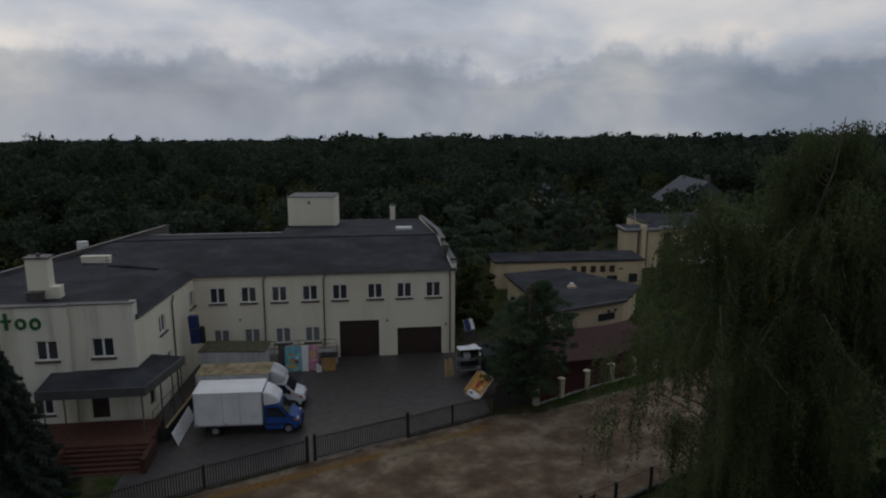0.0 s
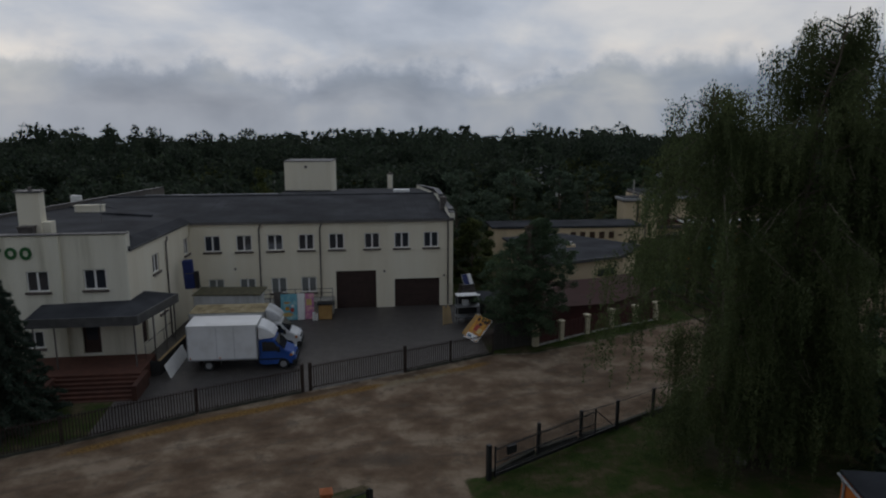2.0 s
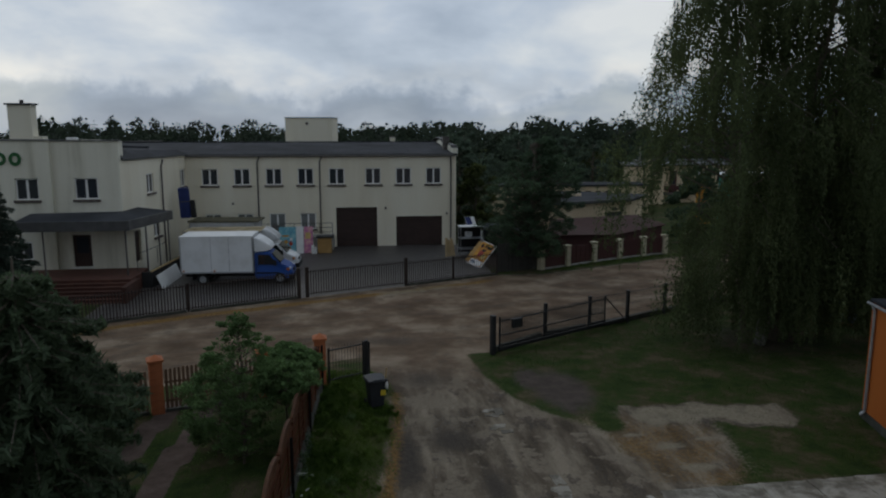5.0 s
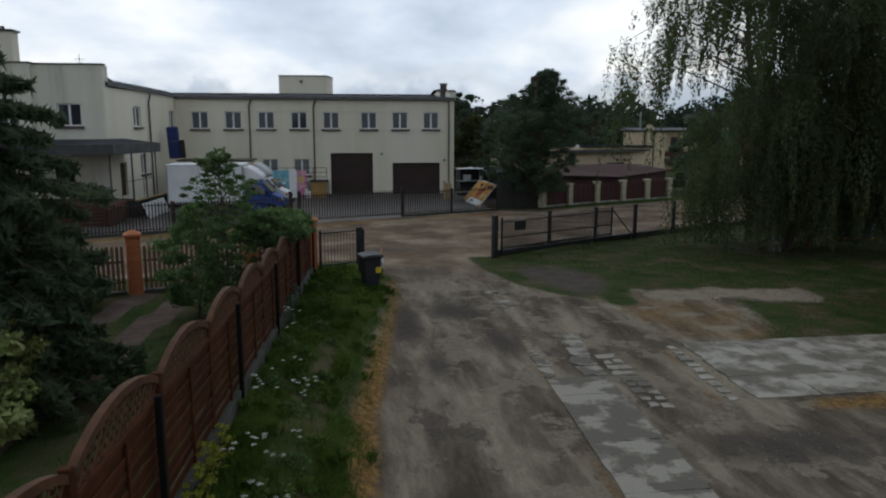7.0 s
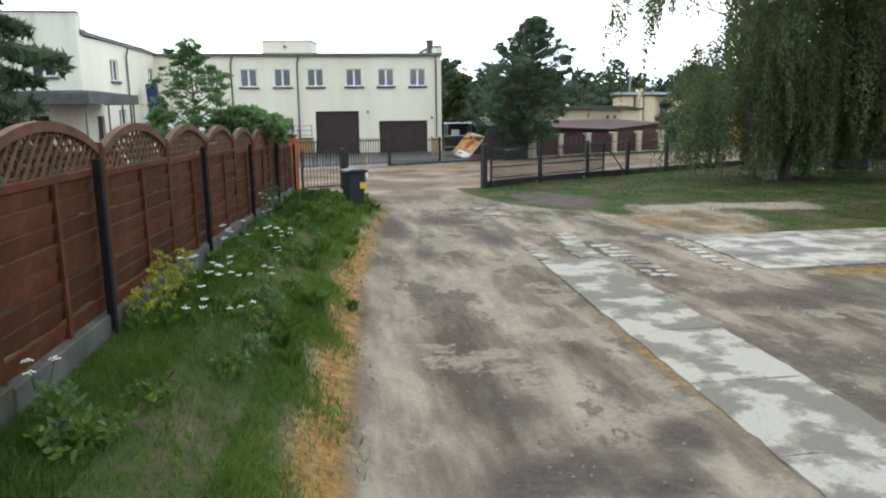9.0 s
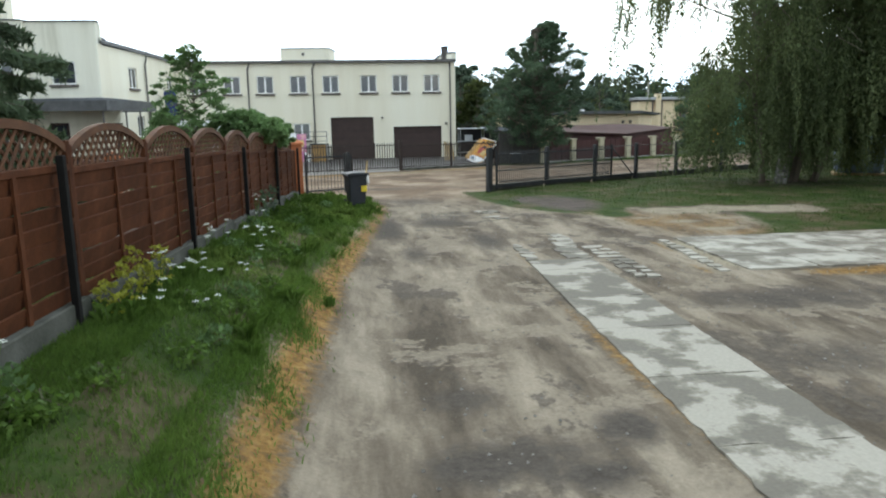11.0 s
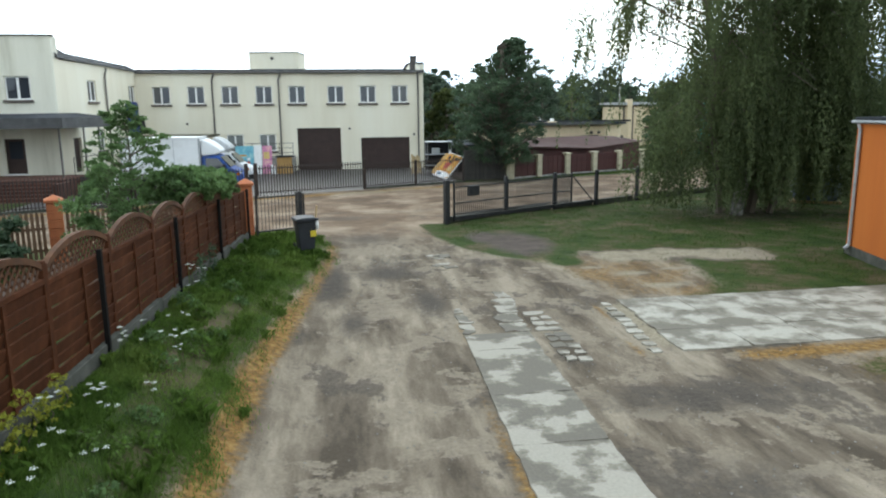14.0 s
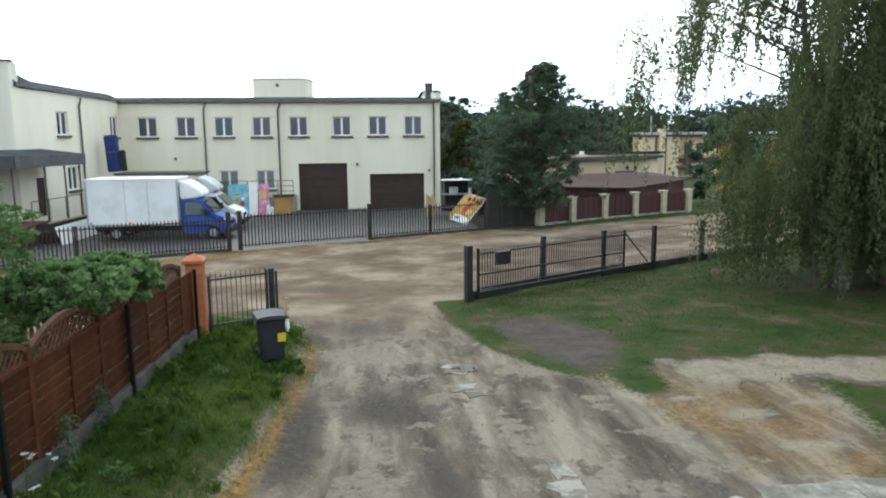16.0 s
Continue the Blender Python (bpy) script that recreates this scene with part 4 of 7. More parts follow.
part("terrace", boxes((-19.4, -12.15, 44.0, FW - 0.29, 0.0, 0.98), bevel=0.02), RED_TILE, hall, "red-brown tiled porch terrace")
for k in range(6):
    part("step", boxes((-16.9, -12.15, 44.0 - 0.3 * (k + 1), 44.0 - 0.3 * k - 0.004, 0.0, 0.98 - 0.163 * (k + 1)), bevel=0.012), RED_TILE, hall)
for x in (-17.05, -12.0):
    part("step_side_wall", boxes((x - 0.14, x + 0.14, 42.1, 44.6, 0, 0.9)), RED_TILE, hall)
# loading ramp with its railing in front of the lower windows
ramp = thing("loading_ramp", "grey concrete loading ramp with a rusty steel railing", "ramp")
part("platform", boxes((-7.2, -1.05, 58.3, 59.85, 0.0, 1.1), bevel=0.02), CONCRETE, ramp)
for x in np.linspace(-7.1, -1.15, 7):
    part("post", pipe_bm([(x, 58.4, 1.1), (x, 58.4, 2.15)], 0.022, 6), RUST_STEEL, ramp)
for z in (1.45, 1.8, 2.15):
    part("rail", pipe_bm([(-7.1, 58.4, z), (-1.15, 58.4, z)], 0.02, 6), RUST_STEEL, ramp)

# ---- buildings beyond the yard ----
long_shed = thing("low_hall", "low peach plastered hall with a dark flat roof and lettered sign", "building")
bm = slab([(16.4, 79.6, 3.05), (33.6, 79.0, 3.05), (34.2, 84.0, 3.05), (16.6, 84.4, 3.05)], 0, 3.04)
part("wall", bm, PEACH, long_shed)
part("roof", slab([(16.1, 79.4, 3.3), (33.8, 78.8, 3.3), (34.3, 84.2, 3.2), (16.3, 84.6, 3.2)], 0, 0.2), ROOFING, long_shed)
for k in range(6):
    x = 25.2 + k * 1.12
    y = 79.6 - (x - 16.4) * 0.6 / 17.2 - 0.03
    part("sign_bar", boxes((x, x + 0.62 if k < 5 else x + 0.5, y - 0.06, y - 0.005, 1.82 if k < 5 else 2.12, 2.6 if k < 5 else 2.28), bevel=0.01), SIGN_DARK, long_shed)
part("window", boxes((29.4, 30.6, 78.94, 79.1, 0.6, 1.4)), GLASS, long_shed)
part("window", boxes((32.0, 33.0, 78.86, 79.0, 0.6, 1.6)), GLASS, long_shed)

flat_hall = thing("workshop", "peach workshop with a sloping dark felt roof", "building")
part("wall", slab([(17.6, 60.2, 3.14), (25.1, 63.0, 3.14), (28.3, 67.9, 3.04), (23.6, 77.4, 2.5), (17.0, 75.8, 2.5)], 0, 2.49), PEACH, flat_hall)
part("roof", slab([(17.2, 59.7, 3.36), (25.3, 62.7, 3.36), (28.8, 67.9, 3.24), (23.8, 78.0, 2.72), (16.6, 76.3, 2.72)], 0, 0.2), ROOFING, flat_hall)
part("roof_edge", slab([(17.15, 59.64, 3.39), (25.33, 62.64, 3.39), (25.3, 62.74, 3.39), (17.17, 59.74, 3.39)], 0, 0.24), FLASHING, flat_hall)
vent = part("roof_vent", boxes((21.4, 22.2, 68.0, 68.6, 2.9, 3.35), bevel=0.05), PEACH, flat_hall)
part("cowl", boxes((21.6, 21.95, 68.1, 68.45, 3.35, 3.62), bevel=0.06), WHITE, vent)
part("window", boxes((0, 1.9, -0.03, 0.05, 1.6, 2.25)), GLASS, flat_hall, at=pose(22.4, 61.97, 0, 0, 0, 20.5))
for k in (5.7, 6.5):
    part("wall_lamp", boxes((k, k + 0.2, -0.2, -0.002, 2.35, 2.6), bevel=0.03), PIPE, flat_hall, at=pose(18.0, 60.35, 0, 0, 0, 20.5))

carport = thing("metal_shed", "maroon sheet metal shed with a low brown roof", "shed")
part("wall", slab([(14.6, 51.7, 1.82), (20.25, 53.25, 1.58), (24.85, 55.65, 1.90), (24.4, 60.0, 2.1), (21.6, 58.6, 2.2), (16.6, 57.6, 2.1)], 0, 1.6), MAROON, carport)
part("roof", slab([(14.3, 51.4, 1.95), (20.25, 52.95, 1.68), (25.1, 55.5, 2.02), (24.6, 60.3, 2.22), (21.6, 58.6, 2.36), (16.4, 57.9, 2.24)], 0, 0.07), MAROON_ROOF, carport)

tower_house = thing("two_storey_building", "peach two-storey building with a flat roof and balcony", "building")
part("wall", boxes((34.9, 39.4, 88.0, 90.4, 0, 4.72)), PEACH, tower_house)
part("wing", boxes((39.4, 55.0, 90.0, 99.0, 0, 4.72)), PEACH, tower_house)
part("roof_edge", boxes((34.6, 39.7, 87.6, 90.7, 4.9, 5.22), (39.7, 55.3, 88.9, 99.3, 4.9, 5.22), bevel=0.03), GALV, tower_house, "pale grey roof edge")
part("roof", boxes((34.85, 39.6, 87.85, 90.5, 5.224, 5.26), (39.6, 55.1, 89.15, 99.1, 5.224, 5.26)), ROOFING, tower_house)
part("eave_line", boxes((34.8, 39.5, 87.9, 90.5, 4.724, 4.896), (39.5, 55.1, 89.4, 99.1, 4.724, 4.896)), SILL, tower_house)
part("chimney", boxes((36.95, 37.6, 87.55, 88.3, 0.0, 5.6)), PEACH, tower_house)
for x in (36.6, 37.75):
    part("downpipe", boxes((x, x + 0.16, 87.85, 87.998, 0.1, 4.7)), SILL, tower_house)
balcony = part("balcony", boxes((39.4, 44.2, 88.5, 90.0, 1.1, 1.32), bevel=0.01), SILL, tower_house)
part("parapet", boxes((39.4, 44.2, 88.5, 88.6, 1.7, 2.3)), MAROON, balcony)
part("rail", boxes((39.4, 44.2, 88.48, 88.62, 2.42, 2.5)), SILL, balcony)
part("door", boxes((41.0, 41.95, 89.9, 89.998, 1.33, 4.1)), MAROON, tower_house)
part("door_pane", boxes((41.2, 41.75, 89.86, 89.9, 2.3, 3.9)), GLASS, tower_house)
for x in (45.0, 47.5, 50.0, 52.5):
    part("window", boxes((x, x + 1.2, 89.93, 89.998, 2.7, 4.0)), GLASS, tower_house)
stall = thing("teal_and_orange_stall", "bright orange and teal market stall panels under the trees", "stall")
TEAL = material("teal_painted_panel", (0.05, 0.33, 0.27), 0.6, scale=1.2, fine=12, bump=0.05)
ORANGE_PANEL = material("orange_painted_panel", (0.58, 0.24, 0.03), 0.6, scale=1.2, fine=12, bump=0.05)
for x, w, mt, z in ((34.6, 1.6, ORANGE_PANEL, 4.3), (36.9, 1.7, TEAL, 4.9), (39.2, 1.6, ORANGE_PANEL, 4.4), (41.2, 1.3, TEAL, 4.5), (43.4, 1.8, ORANGE_PANEL, 4.2)):
    part("panel", boxes((x, x + w, 69.6, 69.75, 0.0, z), bevel=0.02), mt, stall)
part("roof", boxes((34.2, 45.8, 69.2, 71.5, 4.95, 5.08), bevel=0.02), WHITE, stall)

house = thing("detached_house", "white house with a large grey tiled roof behind trees", "house", at=pose(4.5, 0, -0.4))
part("wall", boxes((51.2, 60.8, 117, 126, -1, 4.4)), DIRTY_WHITE, house)
bm = bmesh.new()
prism(bm, [(50.4, 4.0), (56.0, 8.0), (61.6, 4.0)], 116.2, 126.8)
part("roof", bm, SLATE, house, "grey tiled pitched roof")
part("chimney", boxes((57.5, 58.2, 120, 120.7, 6, 8.6)), PIPE, house)
part("dormer", boxes((52.6, 54.4, 116.9, 119, 4.2, 5.6)), WHITE, house)
for x in (52.4, 55.4, 58.4):
    part("window", boxes((x, x + 1.2, 116.93, 117.0, 1.6, 2.9)), INNER, house)
hut = thing("white_hall", "distant pale house among trees", "house")
part("wall", boxes((33.5, 38.5, 126, 132, -1, 4.2)), WHITE, hut)
bm = bmesh.new()
prism(bm, [(33, 4.1), (36, 6.0), (39, 4.1)], 125.5, 132.5)
part("roof", bm, SLATE, hut)

# orange garage beside the drive
orange = thing("orange_garage", "bright orange plastered garage with a grey metal roof edge", "garage", at=pose(17.48, 22.95, 0, 0, 0, -14))
part("wall", boxes((0, 6.0, -9.0, 0, 0, 3.95)), ORANGE_WALL, orange)
part("roof", boxes((-0.06, 6.1, -9.1, 0.08, 3.954, 4.06), bevel=0.02), ROOFING, orange, "dark sheet roof edge")
part("plinth", boxes((-0.03, 6.0, -9.0, 0.03, 0, 0.28)), PLINTH, orange)
part("gutter", pipe_bm([(-0.12, 0.06, 3.92), (-0.12, -9.05, 3.94)], 0.05), GALV, orange)
part("downpipe", pipe_bm([(-0.12, -0.3, 3.88), (-0.07, -0.34, 3.7), (-0.07, -0.34, 0.32), (-0.2, -0.34, 0.2)], 0.05), GALV, orange, "galvanised downpipe")

# ---- fences and gates ----
A, B = Vector((-0.62, 27.0, 0)), Vector((-1.77, -2.0, 0))
along = (B - A).normalized()
wall_turn = math.degrees(math.atan2(-along.y, -along.x))
PITCH = 2.17
garden_fence = thing("garden_fence", "red-brown stained wooden lap fence with arched lattice tops", "fence")


def wall_pose(s):
    """On the fence line, s metres from the corner pillar; x runs back towards the pillar."""
    p = A + along * s
    return pose(p.x, p.y, ground_z(p.x, p.y), 0, 0, wall_turn)


def fence_panel():
    """Brown lap panel with an arched trellis on top; x runs along the fence."""
    f = new("panel")
    f.parent = garden_fence
    L, z0, zt = 2.13, 0.2, 1.46
    bm = bmesh.new()
    waves = np.linspace(0.03, L - 0.03, 25)
    low = [(x, 0.012 * math.sin(5.1 * x + 0.7) + 0.007 * math.sin(13.0 * x)) for x in waves]
    prism(bm, low + [(L - 0.03, 0.165), (0.03, 0.165)], -0.013, 0.013)
    me = mesh_of(bm, "plank", FENCE_WOOD)
    k = 8
    for i in range(k):
        shared("plank", me, f, pose(0, 0.012 * (i % 2), z0 + i * (zt - z0) / k + 0.006 * math.sin(i * 2.3), 11 + 2 * math.sin(i * 1.7), 0.25 * math.sin(i * 3.1), 0))
    part("top_rail", boxes((0, L, -0.045, 0.045, zt - 0.01, zt + 0.06), bevel=0.008), FENCE_WOOD, f)
    for x in (0.0, L):
        part("side_post", boxes((x - 0.04, x + 0.04, -0.045, 0.045, 0.05, 1.74), bevel=0.008), FENCE_WOOD, f)
    part("batten", boxes((L / 2 - 0.03, L / 2 + 0.03, -0.06, -0.034, z0, zt)), FENCE_WOOD, f)
    rise, base = 0.27, 1.67
    def top(x):
        return base + rise * math.sin(math.pi * min(max(x / L, 0), 1)) ** 0.7
    bm = bmesh.new()
    xs = np.linspace(0.03, L - 0.03, 17)
    rings = [[bm.verts.new((x, y, top(x) - dz)) for y, dz in ((-0.038, 0.08), (0.038, 0.08), (0.038, 0), (-0.038, 0))] for x in xs]
    for p, q in zip(rings, rings[1:]):
        for i in range(4):
            bm.faces.new((p[i], p[(i + 1) % 4], q[(i + 1) % 4], q[i]))
    bm.faces.new(rings[0][::-1])
    bm.faces.new(rings[-1])
    bmesh.ops.recalc_face_normals(bm, faces=bm.faces[:])
    part("arch", bm, TRELLIS_WOOD, f, "orange-brown arched top")
    for s, y in ((1, -0.012), (-1, 0.012)):
        for c in np.arange(-0.6, L + 0.65, 0.14):
            lo = zt + 0.05
            pts = []
            for t in np.linspace(0, 1, 30):
                x, zz = c + s * 0.6 * t, lo + 0.62 * t
                if 0.04 <= x <= L - 0.04 and zz <= top(x) - 0.05:
                    pts.append((x, zz))
            if len(pts) < 3:
                continue
            (x0, zz0), (x1, zz1) = pts[0], pts[-1]
            d = Vector((x1 - x0, 0, zz1 - zz0)).normalized()
            o = Vector((-d.z, 0, d.x)) * 0.016
            bm = bmesh.new()
            prism(bm, [(x0 - o.x, zz0 - o.z), (x1 - o.x, zz1 - o.z), (x1 + o.x, zz1 + o.z), (x0 + o.x, zz0 + o.z)], y - 0.006, y + 0.006)
            part("lattice_slat", bm, TRELLIS_WOOD, f)
    return f


first = fence_panel()
START = 1.15
first.matrix_basis = wall_pose(START + PITCH)
for i in range(1, 13):
    copy_thing(first, wall_pose(START + PITCH * (i + 1)))
part("end_board", boxes((0, START - 0.25, -0.02, 0.02, 0.2, 1.55), bevel=0.006), FENCE_WOOD, garden_fence, at=wall_pose(START))
me = mesh_of(boxes((0.01, PITCH - 0.01, -0.11, 0.09, -0.4, 0.21), bevel=0.012), "plinth_block", PLINTH)
for i in range(14):
    shared("plinth_block", me, garden_fence, wall_pose(START + PITCH * i + 0.02))
me = mesh_of(boxes((-0.035, 0.035, -0.15, -0.08, 0, 1.64), bevel=0.006), "post", BLACK_POST)
for y in (26.62, 22.45, 18.4, 14.35, 10.3, 6.2, 2.2):
    shared("post", me, garden_fence, wall_pose((A.y - y) / -along.y))


def brick_pillar(x, y, h, w=0.42, turn=20.0):
    p = thing("brick_pillar", "orange painted brick gate pillar with a pointed cap", "pillar", at=pose(x, y, ground_z(x, y) - 0.02, 0, 0, turn), group="orange pillars")
    k = round(h / 0.25)
    me = mesh_of(boxes((-w / 2, w / 2, -w / 2, w / 2, 0.006, h / k - 0.006), bevel=0.012), "course", BRICK_PAINT)
    for i in range(k):
        shared("course", me, p, pose(0, 0, i * h / k))
    part("core", boxes((-w / 2 + 0.02, w / 2 - 0.02, -w / 2 + 0.02, w / 2 - 0.02, 0, h)), BRICK_PAINT, p)
    bm = bmesh.new()
    box(bm, -w / 2 - 0.05, w / 2 + 0.05, -w / 2 - 0.05, w / 2 + 0.05, h + 0.002, h + 0.07)
    c = [bm.verts.new((sx * (w / 2 + 0.05), sy * (w / 2 + 0.05), h + 0.072)) for sx, sy in ((-1, -1), (1, -1), (1, 1), (-1, 1))]
    tip = bm.verts.new((0, 0, h + 0.22))
    for i in range(4):
        bm.faces.new((c[i], c[(i + 1) % 4], tip))
    part("cap", bm, BRICK_PAINT, p)
    return p


brick_pillar(-0.62, 27.15, 1.76, 0.4, 5.0)
brick_pillar(-2.6, 27.0, 1.6)
brick_pillar(-6.05, 26.15, 1.85)
brick_pillar(-9.4, 24.6, 1.75)


def picket_run(a, b, h=1.25):
    a, b = Vector((*a, 0)), Vector((*b, 0))
    L = (b - a).length
    f = thing("picket_fence", "brown wooden picket fence between orange pillars", "fence", at=pose(a.x, a.y, 0, 0, 0, math.degrees(math.atan2(b.y - a.y, b.x - a.x))), group="picket fence sections")
    bm = bmesh.new()
    prism(bm, [(-0.045, 0.0), (0.045, 0.0), (0.045, h - 0.07), (0.02, h), (-0.02, h), (-0.045, h - 0.07)], -0.012, 0.012)
    me = mesh_of(bm, "picket", PICKET_WOOD)
    k = int(L / 0.135)
    for i in range(k):
        x = (i + 0.5) * L / k
        shared("picket", me, f, pose(x, -0.03, 0.12 + 0.05 * math.sin(math.pi * x / L)))
    for z in (0.35, 1.0):
        part("rail", boxes((0, L, -0.012, 0.035, z, z + 0.08)), PICKET_WOOD, f)
    part("kerb", boxes((0, L, -0.08, 0.08, 0, 0.1)), PLINTH, f)


picket_run((-2.35, 27.0), (-0.85, 27.2), 1.35)
picket_run((-5.8, 26.2), (-2.85, 26.95), 1.4)
picket_run((-9.15, 24.72), (-6.3, 26.03), 1.4)


def bar_fence(name, a, b, h, gap, mat, label="", base=0.1, parent=None, z=0.0, thick=0.016):
    """A steel fence section from a to b: two rails and upright bars with pointed tops."""
    a, b = Vector((*a, 0)), Vector((*b, 0))
    L = (b - a).length
    at = pose(a.x, a.y, z, 0, 0, math.degrees(math.atan2(b.y - a.y, b.x - a.x)))
    if parent is None:
        f = thing(name, label, "gate", at=at)
    else:
        f = new(name)
        f.parent, f.matrix_basis = parent, at
    bm = bmesh.new()
    tube(bm, (0, 0, base), (0, 0, h - 0.07), thick, seg=4)
    tube(bm, (0, 0, h - 0.07), (0, 0, h + 0.06), thick * 1.3, 0.002, seg=4)
    me = mesh_of(bm, "bar", mat)
    k = max(2, int(L / gap))
    for i in range(k):
        shared("bar", me, f, pose((i + 0.5) * L / k, 0, 0))
    for z in (base + 0.08, h - 0.14):
        part("rail", boxes((0, L, -0.022, 0.022, z, z + 0.045), bevel=0.005), mat, f)
    return f


yard_fence = thing("yard_fence", "dark brown steel yard fence and gate with pointed bars", "fence")
yard_posts = [(-19.8, 34.4), (-14.0, 36.95), (-8.1, 39.85), (-2.55, 42.25), (-2.1, 42.45), (3.7, 44.75), (6.8, 46.1), (9.9, 47.4)]
for i, (a, b) in enumerate(zip(yard_posts, yard_posts[1:])):
    if i != 3:
        bar_fence("section" if i != 4 else "gate_leaf", a, b, 1.5 if i != 4 else 1.58, 0.15, RUST_STEEL, parent=yard_fence, thick=0.028)
for i, (x, y) in enumerate(yard_posts):
    w, h = (0.09, 1.72) if i in (3, 4, 5) else (0.04, 1.5)
    p = part("post", boxes((-w, w, -w, w, 0, h), bevel=0.01), RUST_STEEL, yard_fence, at=pose(x, y, 0, 0, 0, 22))
    part("cap", boxes((-w - 0.01, w + 0.01, -w - 0.01, w + 0.01, h + 0.002, h + 0.03), bevel=0.008), RUST_STEEL, p)
for a, b in zip(yard_posts, yard_posts[1:]):
    if a[0] < -2 and b[0] < -2.3 or a[0] > 3:
        a3, b3 = Vector((*a, 0)), Vector((*b, 0))
        part("kerb_block", boxes((0.1, (b3 - a3).length - 0.1, -0.07, 0.07, -0.05, 0.12), bevel=0.012), PLINTH, yard_fence, at=pose(a3.x, a3.y, 0, 0, 0, math.degrees(math.atan2(b3.y - a3.y, b3.x - a3.x))))

# black sliding gate and mesh fence on the other side of the drive
RG = [(6.45, 30.95), (9.3, 33.05), (11.78, 34.18), (14.05, 35.15), (16.6, 36.5), (19.6, 37.9), (23, 39.5)]
slide = bar_fence("sliding_gate", (6.75, 31.0), (12.6, 34.35), 1.55, 0.105, BLACK_STEEL, "black steel sliding gate standing open along its posts", base=0.28, thick=0.021)
GL = math.hypot(5.85, 3.35)
part("middle_rail", boxes((0, GL, -0.025, 0.025, 0.78, 0.83)), BLACK_STEEL, slide)
part("end_bar", boxes((-0.03, 0.03, -0.03, 0.03, 0.1, 1.62)), BLACK_STEEL, slide)
part("far_bar", boxes((GL - 0.03, GL + 0.03, -0.03, 0.03, 0.2, 1.62)), BLACK_STEEL, slide)
part("brace", pipe_bm([(GL, 0, 1.52), (GL + 1.55, 0.12, 0.25)], 0.028, 6), BLACK_STEEL, slide)
part("bottom_beam", boxes((0, GL + 1.6, -0.04, 0.04, 0.14, 0.28)), BLACK_STEEL, slide)
part("letter_box", boxes((0.62, 1.16, -0.2, -0.03, 1.06, 1.46), bevel=0.015), BLACK_STEEL, slide, "black metal letter box")
road_fence = thing("roadside_fence", "thin black wire mesh fence on square posts along the road", "fence")
for i, (x, y) in enumerate(RG):
    w, h = (0.10, 1.72) if i == 0 else (0.07, 1.64)
    part("post", boxes((-w, w, -w, w, 0, h), bevel=0.01), BLACK_STEEL, road_fence, at=pose(x, y, 0, 0, 0, 26))
for k, (a, b) in enumerate(zip(RG, RG[1:])):
    a3, b3 = Vector((*a, 0)), Vector((*b, 0))
    L = (b3 - a3).length
    m = pose(a3.x, a3.y, 0, 0, 0, math.degrees(math.atan2(b3.y - a3.y, b3.x - a3.x)))
    part("base_block", boxes((0.12, L - 0.1, 0.1, 0.3, -0.05, 0.24), bevel=0.015), PLINTH, road_fence, at=m)
    if k < 2:
        continue
    part("top_wire", pipe_bm([(0, 0.03, 1.52), (L, 0.03, 1.52)], 0.016, 5), BLACK_STEEL, road_fence, at=m)
    bm = bmesh.new()
    for z in np.arange(0.3, 1.5, 0.3):
        tube(bm, (0, 0.03, z), (L, 0.03, z), 0.004, seg=3)
    for x in np.arange(0.2, L, 0.2):
        tube(bm, (x, 0.03, 0.2), (x, 0.03, 1.5), 0.003, seg=3)
    tagged(part("mesh", bm, BLACK_STEEL, road_fence, at=m), kind="stuff")

# wicket gate beside the corner pillar
wicket = bar_fence("wicket_gate", (-0.32, 27.05), (0.95, 27.75), 1.42, 0.12, BLACK_STEEL, "black steel wicket gate standing beside the corner pillar", base=0.1, z=0.36, thick=0.01)
part("hinge_bar", boxes((-0.02, 0.03, -0.025, 0.025, 0.08, 1.4)), BLACK_STEEL, wicket)
part("lock_bar", boxes((1.41, 1.45, -0.025, 0.025, 0.08, 1.4)), BLACK_STEEL, wicket)
part("end_post", boxes((1.49, 1.61, -0.06, 0.06, -0.4, 1.42), bevel=0.01), BLACK_STEEL, wicket)
part("stop_bar", boxes((1.65, 1.70, -0.03, 0.03, -0.2, 1.34), bevel=0.008), BLACK_STEEL, wicket)

# ---- wheeled bin with a broom ----
bin_ob = thing("wheelie_bin", "dark grey wheeled rubbish bin with a yellow label", "bin", at=pose(1.31, 25.2, ground_z(1.31, 25.2) + 0.02, 0, 0, 16) @ Matrix.Scale(1.14, 4))
bm = bmesh.new()
lo = [bm.verts.new((x, y, 0.06)) for x, y in ((-0.19, -0.2), (0.19, -0.2), (0.19, 0.2), (-0.19, 0.2))]
hi = [bm.verts.new((x, y, 0.84)) for x, y in ((-0.25, -0.26), (0.25, -0.26), (0.25, 0.28), (-0.25, 0.28))]
bm.faces.new(lo[::-1])
bm.faces.new(hi)
for i in range(4):
    bm.faces.new((lo[i], lo[(i + 1) % 4], hi[(i + 1) % 4], hi[i]))
bmesh.ops.bevel(bm, geom=bm.edges[:], offset=0.025, segments=2, affect="EDGES")
part("body", bm, BIN_PLASTIC, bin_ob)
part("rim", boxes((-0.275, 0.275, -0.285, 0.30, 0.80, 0.85), bevel=0.012), BIN_PLASTIC, bin_ob)
bm = bmesh.new()
prism(bm, [(-0.30, 0.855), (0.30, 0.855), (0.28, 0.90), (0.12, 0.93), (-0.12, 0.93), (-0.28, 0.90)], -0.31, 0.31)
